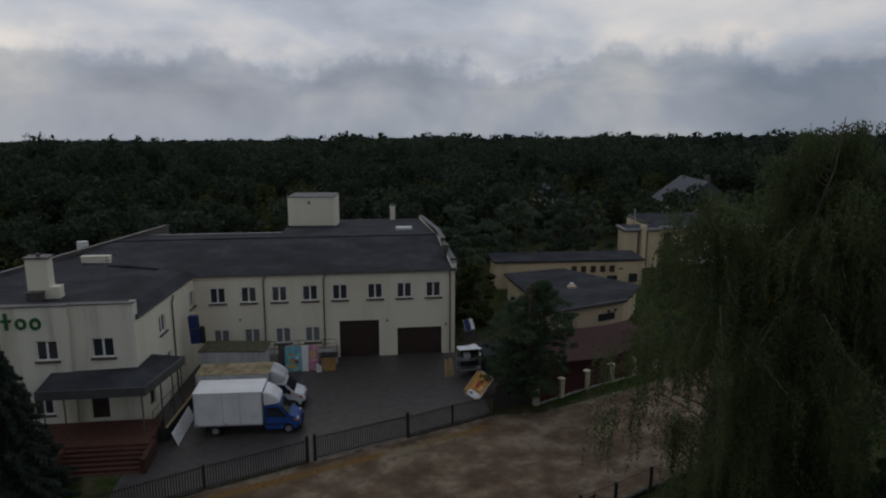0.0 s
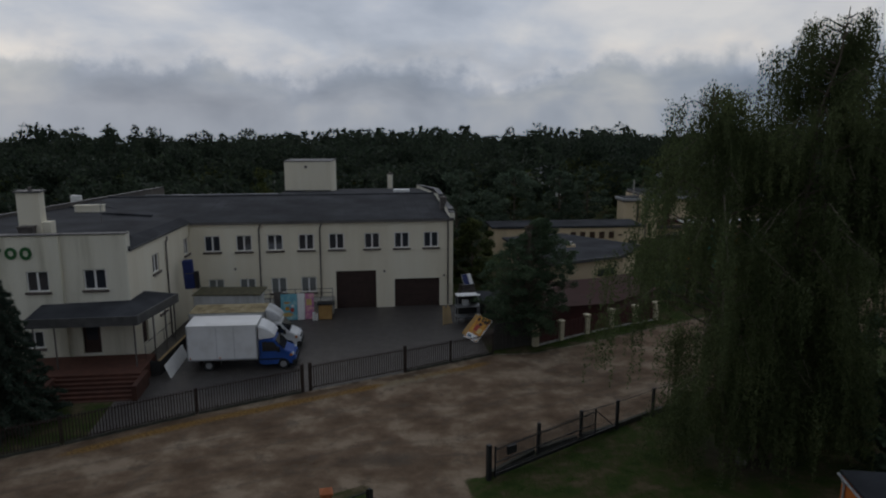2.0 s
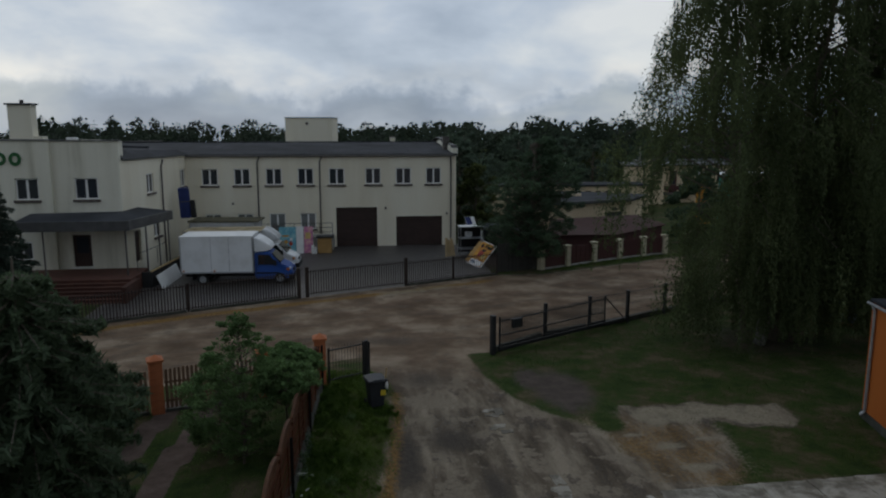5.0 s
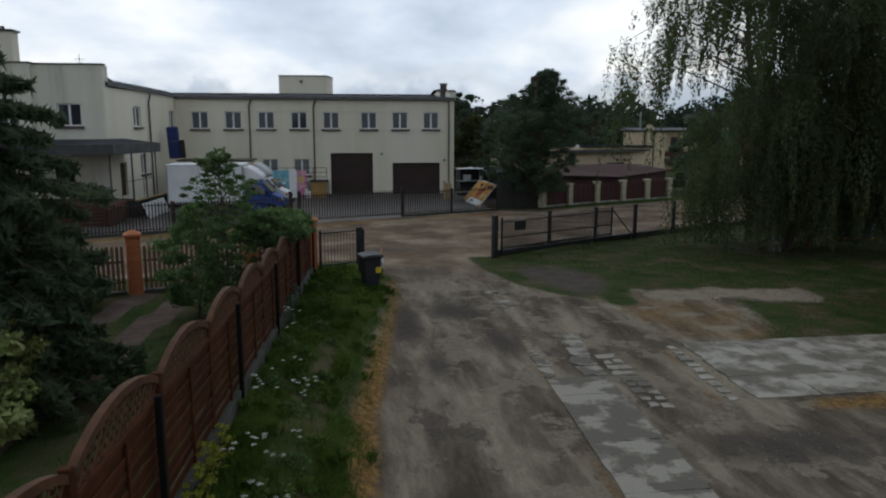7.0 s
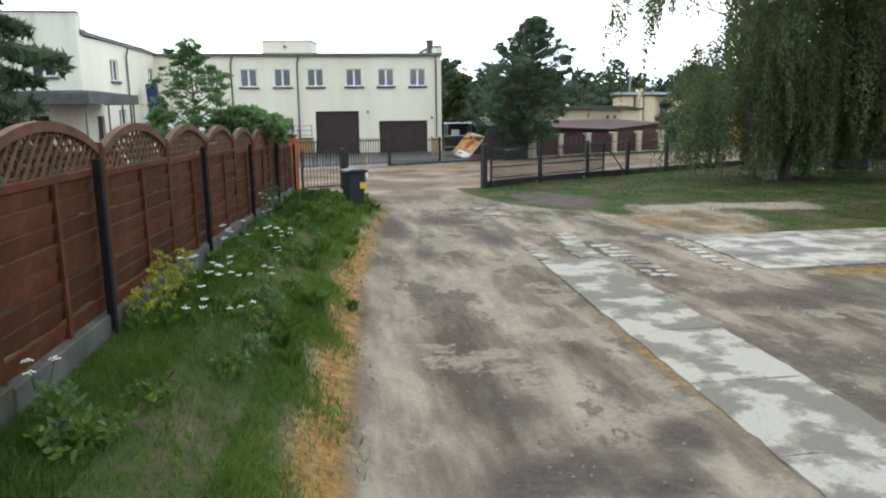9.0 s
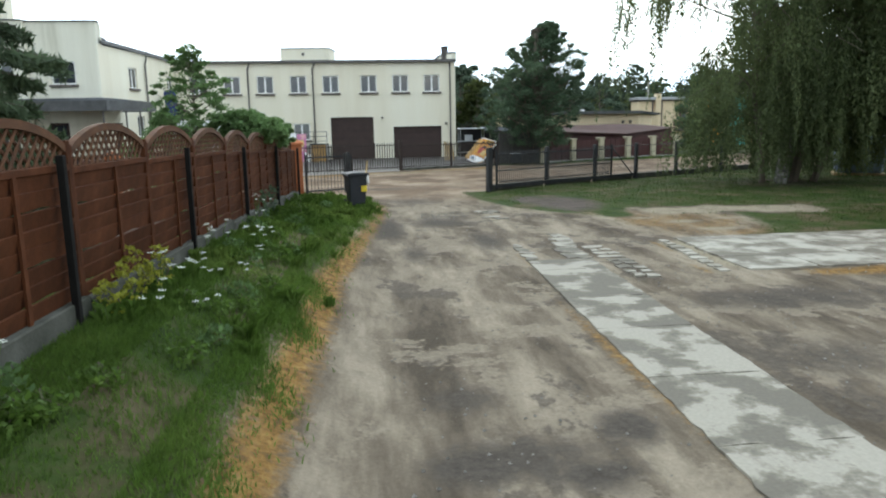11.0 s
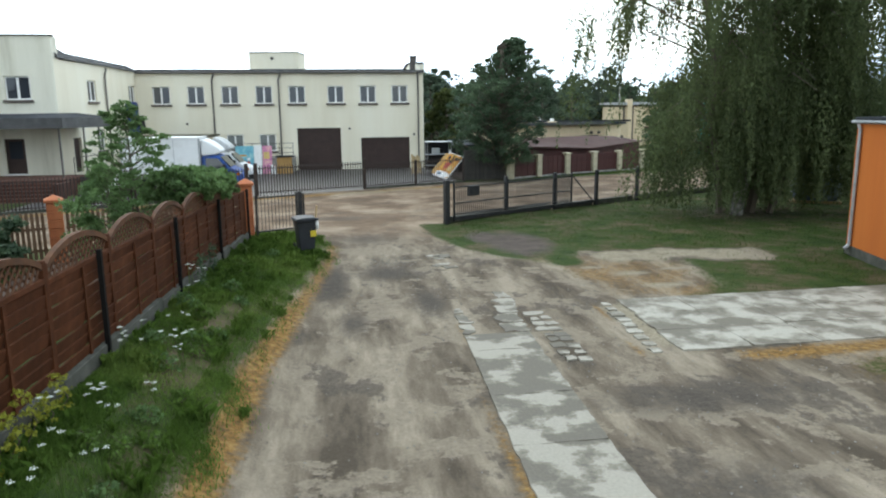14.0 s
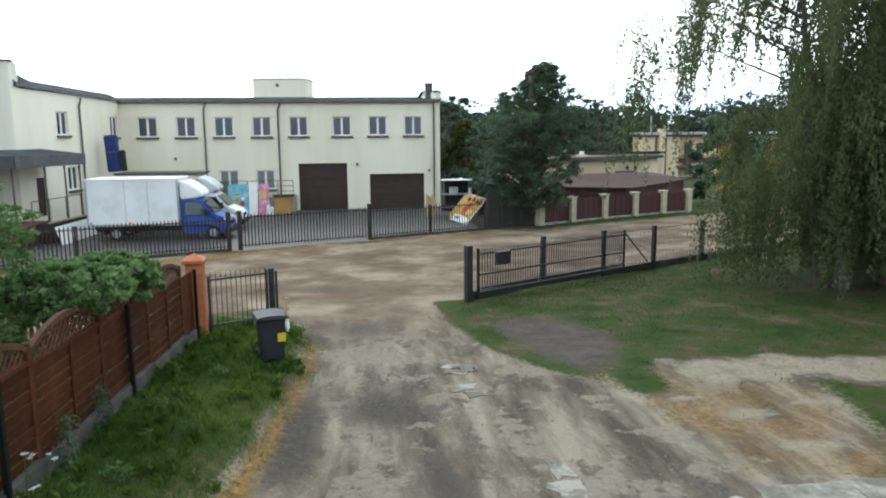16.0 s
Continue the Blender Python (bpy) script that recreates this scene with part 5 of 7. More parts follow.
lid = part("lid", bm, BIN_PLASTIC, bin_ob)
part("lid_handle", boxes((-0.2, 0.2, -0.35, -0.312, 0.87, 0.90), bevel=0.008), BIN_PLASTIC, lid)
for x in (-0.24, 0.24):
    part("wheel", pipe_bm([(x - 0.025, 0.26, 0.1), (x + 0.025, 0.26, 0.1)], 0.1, 14), RUBBER, bin_ob)
part("label", boxes((0.05, 0.2, -0.262, -0.235, 0.42, 0.58)), YELLOW, bin_ob, at=pose(0.03, 0.005, 0, 0, 0, 0))
bag = thing("plastic_bag", "thin white plastic bag hanging on the bin", "bag", at=pose(1.68, 25.0, ground_z(1.31, 25.2) + 0.86))
bm = bmesh.new()
bmesh.ops.create_icosphere(bm, subdivisions=2, radius=0.1)
for v in bm.verts:
    v.co = Vector((v.co.x * 0.5, v.co.y * 0.7, v.co.z * 1.6)) * (1 + 0.25 * noise.noise(v.co * 14))
part("bag", bm, BAG, bag)
broom = thing("broom_stick", "worn wooden broom stick standing in the bin", "broom")
part("stick", pipe_bm([(1.60, 25.1, ground_z(1.31, 25.2) + 0.75), (1.68, 25.05, ground_z(1.31, 25.2) + 1.42)], 0.026, 7), RAW_WOOD, broom)

# ---- vehicles in the yard ----


def wheel(parent, x, y, r=0.34, w=0.22):
    bm = bmesh.new()
    prof = [(0.62, 0), (0.95, 0.0), (1.0, 0.2), (1.0, 0.8), (0.95, 1.0), (0.62, 1.0)]
    seg = 22
    rings = [[bm.verts.new((r * p * math.cos(2 * math.pi * k / seg), -w / 2 + w * d, r * p * math.sin(2 * math.pi * k / seg))) for k in range(seg)] for p, d in prof]
    for i in range(len(prof)):
        j = (i + 1) % len(prof)
        for k in range(seg):
            bm.faces.new((rings[i][k], rings[i][(k + 1) % seg], rings[j][(k + 1) % seg], rings[j][k]))
    wl_ob = part("wheel", bm, RUBBER, parent, at=pose(x, y, r))
    bm = bmesh.new()
    tube(bm, (0, -w * 0.42, 0), (0, w * 0.42, 0), r * 0.62, seg=18)
    tube(bm, (0, -w * 0.48, 0), (0, -w * 0.42, 0), r * 0.25, r * 0.3, seg=10)
    part("rim", bm, GALV, wl_ob)


def box_truck(at, paint, label, box_len=4.35, box_z=(0.74, 3.0), roof_mat=None, panel=None):
    """A light truck: x forward, near side towards -y. Cab with sloping bonnet and windscreen, cargo box, air deflector."""
    t = thing("box_truck", label, "truck", at=at)
    panel = panel or TRUCK_WHITE
    W = 1.0
    cab_x = box_len + 0.05
    outline = [(cab_x, 0.42), (cab_x, 1.95), (cab_x + 0.75, 2.02), (cab_x + 0.98, 1.92), (cab_x + 1.55, 1.28), (cab_x + 2.12, 1.02), (cab_x + 2.28, 0.82), (cab_x + 2.32, 0.5), (cab_x + 2.24, 0.3), (cab_x + 0.2, 0.3)]
    bm = bmesh.new()
    prism(bm, outline, -W * 0.97, W * 0.97)
    for v in bm.verts:
        if v.co.z > 1.2:
            v.co.y *= 0.9
        if v.co.x > cab_x + 2.0:
            v.co.y *= 0.86
    bmesh.ops.bevel(bm, geom=[e for e in bm.edges], offset=0.05, segments=2, affect="EDGES")
    cab = part("cab", bm, paint, t)
    bm = bmesh.new()
    q = [(cab_x + 1.05, -0.80, 1.875), (cab_x + 1.05, 0.80, 1.875), (cab_x + 1.56, 0.84, 1.31), (cab_x + 1.56, -0.84, 1.31)]
    v = [bm.verts.new(p) for p in q] + [bm.verts.new((p[0] - 0.03, p[1], p[2] - 0.03)) for p in q]
    bm.faces.new(v[:4])
    bm.faces.new(v[4:][::-1])
    for i in range(4):
        bm.faces.new((v[i], v[4 + i], v[4 + (i + 1) % 4], v[(i + 1) % 4]))
    bmesh.ops.recalc_face_normals(bm, faces=bm.faces[:])
    part("windscreen", bm, CAR_GLASS, cab, at=pose(0.035, 0, 0.03))
    for s in (-1, 1):
        bm = bmesh.new()
        prism(bm, [(cab_x + 0.22, 1.22), (cab_x + 1.38, 1.22), (cab_x + 0.92, 1.82), (cab_x + 0.22, 1.84)], s * 0.895, s * 0.925)
        for vv in bm.verts:
            vv.co.y *= 1.035 if vv.co.z < 1.5 else 0.985
        part("side_window", bm, CAR_GLASS, cab)
        mir = part("mirror", boxes((cab_x + 1.18, cab_x + 1.34, s * 1.02 - 0.09, s * 1.02 + 0.09, 1.18, 1.5), bevel=0.03), RUBBER, cab)
        part("door_seam", boxes((cab_x + 0.1, cab_x + 0.115, s * 0.972 - 0.004, s * 0.972 + 0.004, 0.45, 1.75)), RUBBER, cab)
        part("side_strip", boxes((cab_x + 0.1, cab_x + 1.5, s * 0.975 - 0.008, s * 0.975 + 0.008, 0.66, 0.74)), RUBBER, cab)
        part("headlight", boxes((cab_x + 1.98, cab_x + 2.2, s * 0.68 - 0.14, s * 0.68 + 0.14, 0.84, 1.03), bevel=0.04), CLEAR_LAMP, cab)
        part("indicator", boxes((cab_x + 1.92, cab_x + 2.1, s * 0.83 - 0.04, s * 0.83 + 0.04, 0.82, 0.98), bevel=0.02), AMBER, cab)
    part("bumper", boxes((cab_x + 2.08, cab_x + 2.38, -0.9, 0.9, 0.28, 0.58), bevel=0.05), RUBBER, t)
    part("grille", boxes((cab_x + 2.2, cab_x + 2.3, -0.42, 0.42, 0.66, 0.86), bevel=0.015), RUBBER, cab)
    # cargo box
    z0, z1 = box_z
    cargo = part("cargo_box", boxes((0, box_len, -1.1, 1.1, z0, z1), bevel=0.025), panel, t, "white panelled cargo box")
    part("box_roof", boxes((-0.02, box_len + 0.02, -1.12, 1.12, z1 + 0.002, z1 + 0.05), bevel=0.015), roof_mat or panel, cargo)
    for s in (-1, 1):
        for x in (0.02, box_len - 0.02):
            part("corner_trim", boxes((x - 0.035, x + 0.035, s * 1.1 - 0.012, s * 1.1 + 0.012, z0, z1)), GALV, cargo)
        part("lower_rail", boxes((0, box_len, s * 1.105 - 0.012, s * 1.105 + 0.012, z0, z0 + 0.09)), GALV, cargo)
        part("upper_rail", boxes((0, box_len, s * 1.105 - 0.012, s * 1.105 + 0.012, z1 - 0.07, z1)), panel, cargo)
        for x in (box_len * 0.42, box_len * 0.67):
            part("panel_joint", boxes((x - 0.012, x + 0.012, s * 1.1 - 0.006, s * 1.1 + 0.006, z0 + 0.09, z1 - 0.07)), GALV, cargo)
        for x in (0.12, box_len * 0.45):
            part("side_marker", boxes((x, x + 0.1, s * 1.115 - 0.012, s * 1.115 + 0.012, z0 + 0.12, z0 + 0.2)), AMBER, cargo)
    part("chassis", boxes((0.1, cab_x + 0.3, -0.42, 0.42, 0.42, z0 - 0.004)), RUBBER, t)
    for x in (1.15, 2.0):
        part("mudguard", boxes((x - 0.02 if x > 1.5 else x - 0.5, x + 0.02 if x > 1.5 else x - 0.46, -0.95, 0.95, 0.3, z0 - 0.01)), RUBBER, t)
    # air deflector over the cab
    bm = bmesh.new()
    prism(bm, [(cab_x, 1.99), (cab_x, 2.92), (cab_x + 0.45, 2.78), (cab_x + 0.95, 2.38), (cab_x + 1.05, 2.15), (cab_x + 0.8, 2.04)], -0.98, 0.98)
    for vv in bm.verts:
        if vv.co.x > cab_x + 0.3:
            vv.co.y *= 0.86
    bmesh.ops.bevel(bm, geom=bm.edges[:], offset=0.06, segments=2, affect="EDGES")
    part("air_deflector", bm, panel, t)
    for x in (1.25, cab_x + 1.52):
        for s in (-0.86, 0.86):
            wheel(t, x, s)
    return t


box_truck(pose(-9.9, 47.42, 0.0, 0, 0, -2.0), TRUCK_BLUE, "white box truck with a bright blue cab parked in the yard")
VAN2 = material("white_vehicle_paint", (0.72, 0.73, 0.73), 0.35, scale=1.2, fine=18, bump=0.01, spec=0.5)
box_truck(pose(-10.5, 51.1, 0.0, 0, 0, -2.0), VAN2, "older white box truck with a dirty ochre box roof", box_len=5.0, box_z=(0.74, 2.78), roof_mat=DIRTY_ROOF, panel=DIRTY_WHITE)

cont = thing("storage_container", "dirty white storage container with a mossy dark roof", "container", at=pose(-11.2, 54.6, 0, 0, 0, -6))
part("body", boxes((0, 4.7, 0, 2.2, 0.0, 2.85), bevel=0.03), DIRTY_WHITE, cont)
part("roof", boxes((-0.08, 4.95, -0.08, 2.28, 2.854, 2.96), bevel=0.03), MOSSY_ROOF, cont)
for x in np.linspace(0.3, 4.4, 9):
    part("rib", boxes((x - 0.02, x + 0.02, -0.03, -0.002, 0.1, 2.8)), DIRTY_WHITE, cont)
part("rust_stripe", boxes((0.2, 4.5, -0.012, -0.004, 1.2, 1.5)), DIRTY_ROOF, cont)
roll = thing("tarpaulin_roll", "dark blue tarpaulin-wrapped panel standing on the container", "tarpaulin", at=pose(-11.75, 56.4, 2.96, 0, -3, 0))
bm = boxes((-0.38, 0.38, -0.22, 0.22, 0, 2.25), bevel=0.08)
part("wrap", bm, BLUE_SHEET, roll)
part("strap", boxes((-0.39, 0.39, -0.23, 0.23, 1.2, 1.26)), PIPE, roll)
part("side_board", boxes((0.4, 0.72, -0.2, 0.15, 0, 1.3), bevel=0.02), INNER, roll)

# ---- boards and clutter in the yard ----
POSTER_SKY = material("poster_turquoise", (0.12, 0.42, 0.50), 0.5, light=(0.35, 0.60, 0.60), dark=(0.10, 0.30, 0.42), scale=2, bump=0.0, stains=1.2)
POSTER_PINK = material("poster_pink", (0.60, 0.22, 0.34), 0.5, light=(0.75, 0.5, 0.4), dark=(0.4, 0.12, 0.3), scale=3, bump=0.0, stains=1.4)
POSTER_ORANGE = material("poster_orange", (0.58, 0.24, 0.03), 0.5, light=(0.72, 0.42, 0.06), dark=(0.38, 0.10, 0.02), scale=3, bump=0.0, stains=1.2)
POSTER_RED = material("poster_red", (0.42, 0.05, 0.03), 0.5, scale=4, bump=0.0)
POSTER_SAND = material("poster_sand", (0.60, 0.42, 0.16), 0.5, scale=3, bump=0.0)


def leaning_board(name, label, x, y, w, h, turn, lean, mat, thick=0.04, z=0.0):
    b = thing(name, label, "board", at=pose(x, y, z, -lean, 0, turn))
    part("panel", boxes((0, w, 0, thick, 0, h), bevel=0.006), mat, b)
    return b


bd = leaning_board("advertising_board", "colourful turquoise advertising board leaning by the ramp", -5.2, 57.1, 1.3, 2.05, 0, 10, POSTER_SKY)
for x, z, w, h, mt in ((0.15, 0.25, 0.8, 0.35, POSTER_SAND), (0.35, 0.75, 0.35, 0.3, POSTER_ORANGE), (0.75, 0.6, 0.3, 0.35, POSTER_RED), (0.2, 1.3, 0.6, 0.12, POSTER_ORANGE), (0.8, 1.0, 0.25, 0.2, WHITE)):
    bm = bmesh.new()
    prism(bm, [(x + w / 2 + w / 2 * math.cos(a), z + h / 2 + h / 2 * math.sin(a)) for a in np.linspace(0, 2 * math.pi, 14, endpoint=False)], -0.008, -0.002)
    part("printed_shape", bm, mt, bd)
leaning_board("white_board", "blank white board leaning beside the posters", -3.88, 57.05, 0.55, 2.1, 0, 9, WHITE)
pk = leaning_board("advertising_board", "pink and yellow advertising board leaning by the ramp", -3.3, 57.15, 0.68, 2.05, 0, 10, POSTER_PINK)
part("printed_shape", boxes((0.1, 0.5, -0.008, -0.002, 1.1, 1.6)), POSTER_SAND, pk)
leaning_board("dark_board", "dark framed board leaning behind the posters", -5.75, 57.4, 0.6, 2.2, 0, 8, PIPE)
crate = thing("wooden_crate", "brown chipboard crate with a dark lid", "crate", at=pose(-2.25, 56.9, 0))
part("body", boxes((0, 1.05, 0, 0.8, 0.0, 1.2), bevel=0.01), CARDBOARD, crate)
part("lid", boxes((-0.1, 1.25, -0.1, 0.9, 1.204, 1.28), bevel=0.01), RUBBER, crate)
for x, h in ((-2.62, 0.7), (-2.4, 0.55)):
    cn = thing("plastic_canister", "small white plastic canister beside the crate", "canister", at=pose(x, 56.75, 0))
    part("body", boxes((-0.1, 0.1, -0.1, 0.1, 0, h), bevel=0.03), WHITE, cn)
    part("cap", pipe_bm([(0, 0, h + 0.001), (0, 0, h + 0.07)], 0.04, 8), POSTER_RED, cn)

wb = leaning_board("corrugated_sheet", "white corrugated sheet leaning by the porch stairs", -10.78, 45.4, 4.1, 0.92, 88, 22, WHITE, 0.03)
for x in np.linspace(0.1, 4.0, 22):
    part("rib", boxes((x - 0.03, x + 0.03, -0.022, -0.001, 0.02, 0.90), bevel=0.006), WHITE, wb)
cel = thing("cellar_stair_box", "black boarded cellar stair beside the wing wall", "stairwell", at=pose(-12.55, 46.1, 0, 0, 0, 84))
part("side", boxes((0, 5.2, -1.0, -0.92, 0, 0.95), bevel=0.01), INNER, cel)
part("end", boxes((0, 0.08, -0.92, 0, 0, 0.95)), INNER, cel)
part("hand_rail", boxes((0, 5.3, -1.04, -0.9, 0.955, 1.03), bevel=0.01), RAW_WOOD, cel)
for x in (0.2, 1.8, 3.4, 5.0):
    part("rail_post", pipe_bm([(x, -0.1, 0.9), (x, -0.1, 2.0)], 0.02, 6), RUST_STEEL, cel)
part("rail", pipe_bm([(0.2, -0.1, 2.0), (5.0, -0.1, 2.0)], 0.02, 6), RUST_STEEL, cel)

rack = thing("metal_rack", "light metal storage rack with a white top shelf", "rack", at=pose(8.5, 54.4, 0, 0, 0, 4))
for x in (0, 1.75):
    for y in (0, 0.8):
        part("upright", boxes((x - 0.025, x + 0.025, y - 0.025, y + 0.025, 0, 2.2)), GALV, rack)
for z in (0.5, 1.3, 2.2):
    part("shelf", boxes((-0.05, 1.8, -0.05, 0.85, z + 0.002, z + 0.06), bevel=0.006), WHITE if z > 2 else GALV, rack)
part("back_panel", boxes((0.02, 1.73, 0.82, 0.84, 0.2, 2.15)), INNER, rack)
ct = thing("carton", "pale carton on the rack shelf", "box", at=pose(8.95, 54.75, 1.37, 0, 0, 4))
part("carton", boxes((0, 0.5, 0, 0.4, 0, 0.4), bevel=0.01), DIRTY_WHITE, ct)
sh = thing("lean_to_shed", "dark timber lean-to shed under the tree", "shed", at=pose(10.55, 53.6, 0, 0, 0, 6))
part("back", boxes((0, 2.4, 1.6, 1.7, 0, 2.1)), INNER, sh)
part("roof", slab([(-0.3, -0.2, 2.05), (2.6, -0.2, 2.0), (2.6, 1.8, 2.3), (-0.3, 1.8, 2.35)], 0, 0.07), ROOFING, sh)
for x in (0.0, 2.35):
    part("post", boxes((x - 0.05, x + 0.05, 0, 0.1, 0, 2.0)), PIPE, sh)
part("side", boxes((2.36, 2.42, 0.1, 1.6, 0, 1.98)), PIPE, sh)
ad = leaning_board("advertising_board", "orange and white advertising board leaning tilted in the yard", 8.45, 50.74, 1.14, 1.96, 0, 12, POSTER_ORANGE, 0.05)
ad.matrix_basis = pose(8.45, 50.74, 0.27, -46.6, 13.3, -47.4)
part("frame", boxes((-0.03, 1.17, -0.02, 0.07, 1.963, 2.01), (-0.03, 1.17, -0.02, 0.07, -0.05, -0.003), (1.143, 1.19, -0.02, 0.07, 0, 1.96)), WHITE, ad, "white frame edge")
part("backing", boxes((-0.34, -0.004, 0.06, 0.1, 0.1, 1.9), (-0.05, 0.9, 0.054, 0.1, 0.1, 1.9)), CARDBOARD, ad, "brown timber backing")
for x, z, w, h, mt in ((0.05, 0.02, 1.05, 0.42, WHITE), (0.15, 0.1, 0.35, 0.2, PALE_BLUE), (0.28, 0.7, 0.36, 0.55, POSTER_RED), (0.62, 0.6, 0.34, 0.42, POSTER_SAND), (0.4, 1.2, 0.3, 0.22, SIGN_DARK), (0.1, 1.5, 0.2, 0.26, INNER), (0.42, 1.55, 0.14, 0.3, INNER), (0.66, 1.52, 0.22, 0.24, INNER), (0.9, 1.55, 0.14, 0.3, INNER)):
    bm = bmesh.new()
    prism(bm, [(x + w / 2 + w / 2 * math.copysign(abs(math.cos(a)) ** 0.5, math.cos(a)), z + h / 2 + h / 2 * math.copysign(abs(math.sin(a)) ** 0.5, math.sin(a))) for a in np.linspace(0.1, 2 * math.pi + 0.1, 12, endpoint=False)], -0.012 if mt is not WHITE else -0.006, -0.001)
    part("printed_shape", bm, mt, ad)
for i in range(5):
    pl = thing("timber_plank", "rough sawn plank leaning in the yard corner", "plank", at=pose(7.35 + i * 0.17, 54.3 + 0.1 * i, 0, -20 - 3 * i, 12, 25), group="leaning planks")
    part("plank", boxes((0, 0.14, 0, 0.03, 0, 1.5 - 0.1 * (i % 3)), bevel=0.004), RAW_WOOD, pl)
for i, (x, y, z, tn, mt) in enumerate(((9.5, 57.0, 0, 20, DIRTY_WHITE), (10.2, 56.2, 0, -10, DIRTY_WHITE), (9.9, 56.7, 1.01, 35, WHITE), (9.3, 55.6, 0, 5, PALE_BLUE))):
    cr = thing("plastic_crate", "discarded pale plastic crate in the clutter heap", "crate", at=pose(x, y, z, 0, 0, tn), group="heap of crates")
    part("body", boxes((0, 0.9, 0, 0.7, 0, 1.0 if z == 0 else 0.5), bevel=0.03), mt, cr)
    part("rim", boxes((-0.03, 0.93, -0.03, 0.73, (1.0 if z == 0 else 0.5) - 0.06, (1.0 if z == 0 else 0.5) - 0.01), bevel=0.01), mt, cr)
bb = leaning_board("blue_and_white_board", "blue and white board propped high on the heap", 10.3, 62.6, 1.0, 1.0, 25, 30, WHITE, 0.05, z=1.0)
part("blue_half", boxes((0.02, 0.62, -0.01, -0.002, 0.02, 0.98)), BLUE_SHEET, bb)
hp = thing("heap_base", "low dark heap of scrap timber under the board", "heap", at=pose(10.1, 62.6, 0, 0, 0, 25))
part("timber", boxes((0, 1.5, 0, 0.7, 0, 0.5), (0.1, 1.4, 0.05, 0.65, 0.504, 1.0), bevel=0.02), PIPE, hp)

# cream posts with maroon fence sheets in front of the shed
CP = [(13.2, 48.6), (15.35, 49.7), (17.7, 50.95), (20.0, 52.0), (22.2, 52.9), (24.2, 53.6)]
for x, y in CP:
    p = thing("concrete_post", "cream painted concrete fence post", "post", at=pose(x, y, 0, 0, 0, 25), group="cream posts")
    part("shaft", boxes((-0.19, 0.19, -0.19, 0.19, 0, 1.42), bevel=0.02), CREAM_POST, p)
    part("cap", boxes((-0.24, 0.24, -0.24, 0.24, 1.424, 1.5), bevel=0.02), CREAM_POST, p)
for a, b in zip(CP, CP[1:]):
    a3, b3 = Vector((*a, 0)), Vector((*b, 0))
    L = (b3 - a3).length
    sfn = thing("sheet_fence", "maroon profiled sheet fence between cream posts", "fence", at=pose(a3.x, a3.y, 0, 0, 0, math.degrees(math.atan2(b3.y - a3.y, b3.x - a3.x))), group="maroon fence sections")
    k = int(L / 0.22)
    me = mesh_of(boxes((0.01, L / k - 0.01, -0.012, 0.012, 0.12, 1.34), bevel=0.004), "sheet_strip", MAROON)
    for i in range(k):
        shared("sheet_strip", me, sfn, pose(i * L / k, 0.02 * (i % 2), 0))
    part("kerb", boxes((0.2, L - 0.2, -0.1, 0.1, 0, 0.115)), CONCRETE, sfn)

pole = thing("utility_pole", "weathered grey utility pole behind the tree", "pole", at=pose(12.65, 48.9, 0))
part("shaft", pipe_bm([(0, 0, 0), (0, 0, 8.1)], 0.12, 10), BARK, pole)
part("cross_arm", boxes((-0.5, 0.5, -0.05, 0.05, 7.6, 7.7)), BARK, pole)
pole2 = thing("utility_pole", "thin pale pole standing by the far houses", "pole", at=pose(37.5, 91.5, 0))
part("shaft", pipe_bm([(0, 0, 0), (0, 0, 7.2)], 0.11, 8), CONCRETE, pole2)
# stand-in for an unidentified pale blue thing; pallet and cap are made up
tank = thing("water_tank", "pale blue box standing in for an unidentified thing behind the birch", "tank", at=pose(24.4, 34.2, 0, 0, 0, -30))
part("body", boxes((-1.0, 1.0, -0.7, 0.7, 0.1, 1.8), bevel=0.15), PALE_BLUE, tank)
part("pallet", boxes((-1.05, 1.05, -0.75, 0.75, 0, 0.1)), RAW_WOOD, tank)
part("cap", pipe_bm([(0, 0, 1.8), (0, 0, 1.9)], 0.2, 12), RUBBER, tank)

# dark timber fence below the yard tree
timber = thing("board_fence", "dark grey weathered timber board fence beside the yard", "fence", at=pose(10.1, 47.9, 0, 0, 0, 17.8))
me = mesh_of(boxes((0.004, 0.136, -0.012, 0.012, 0.06, 1.95), bevel=0.004), "board", DARK_TIMBER)
for k in range(21):
    shared("board", me, timber, pose(0.14 * k, 0.003 * (k % 2), 0.03 * math.sin(k * 2.7), 0, 0.5 * math.sin(k * 1.9), 0))
for z in (0.45, 1.5):
    part("rail", boxes((0, 2.94, 0.02, 0.06, z, z + 0.09), bevel=0.005), DARK_TIMBER, timber)
for x in (0.05, 1.45, 2.85):
    part("post", boxes((x - 0.05, x + 0.05, 0.064, 0.16, -0.3, 1.9), bevel=0.008), DARK_TIMBER, timber)

# ---- trees, bushes and grass ----


def limb_mesh(parent, name, segs, mat):
    """The first two pieces are the trunk; the thin limbs, too many to count, are one part beside it."""
    for nm, rows, sides in ((name, segs[:2], 8), ("branchwork", segs[2:], 5)):
        bm = bmesh.new()
        for a, b, r0, r1 in rows:
            tube(bm, a, b, r0, r1, seg=sides, cap=False)
        ob = part(nm, bm, mat if nm == name else BARK, parent)
        if nm == "branchwork":
            tagged(ob, kind="stuff")


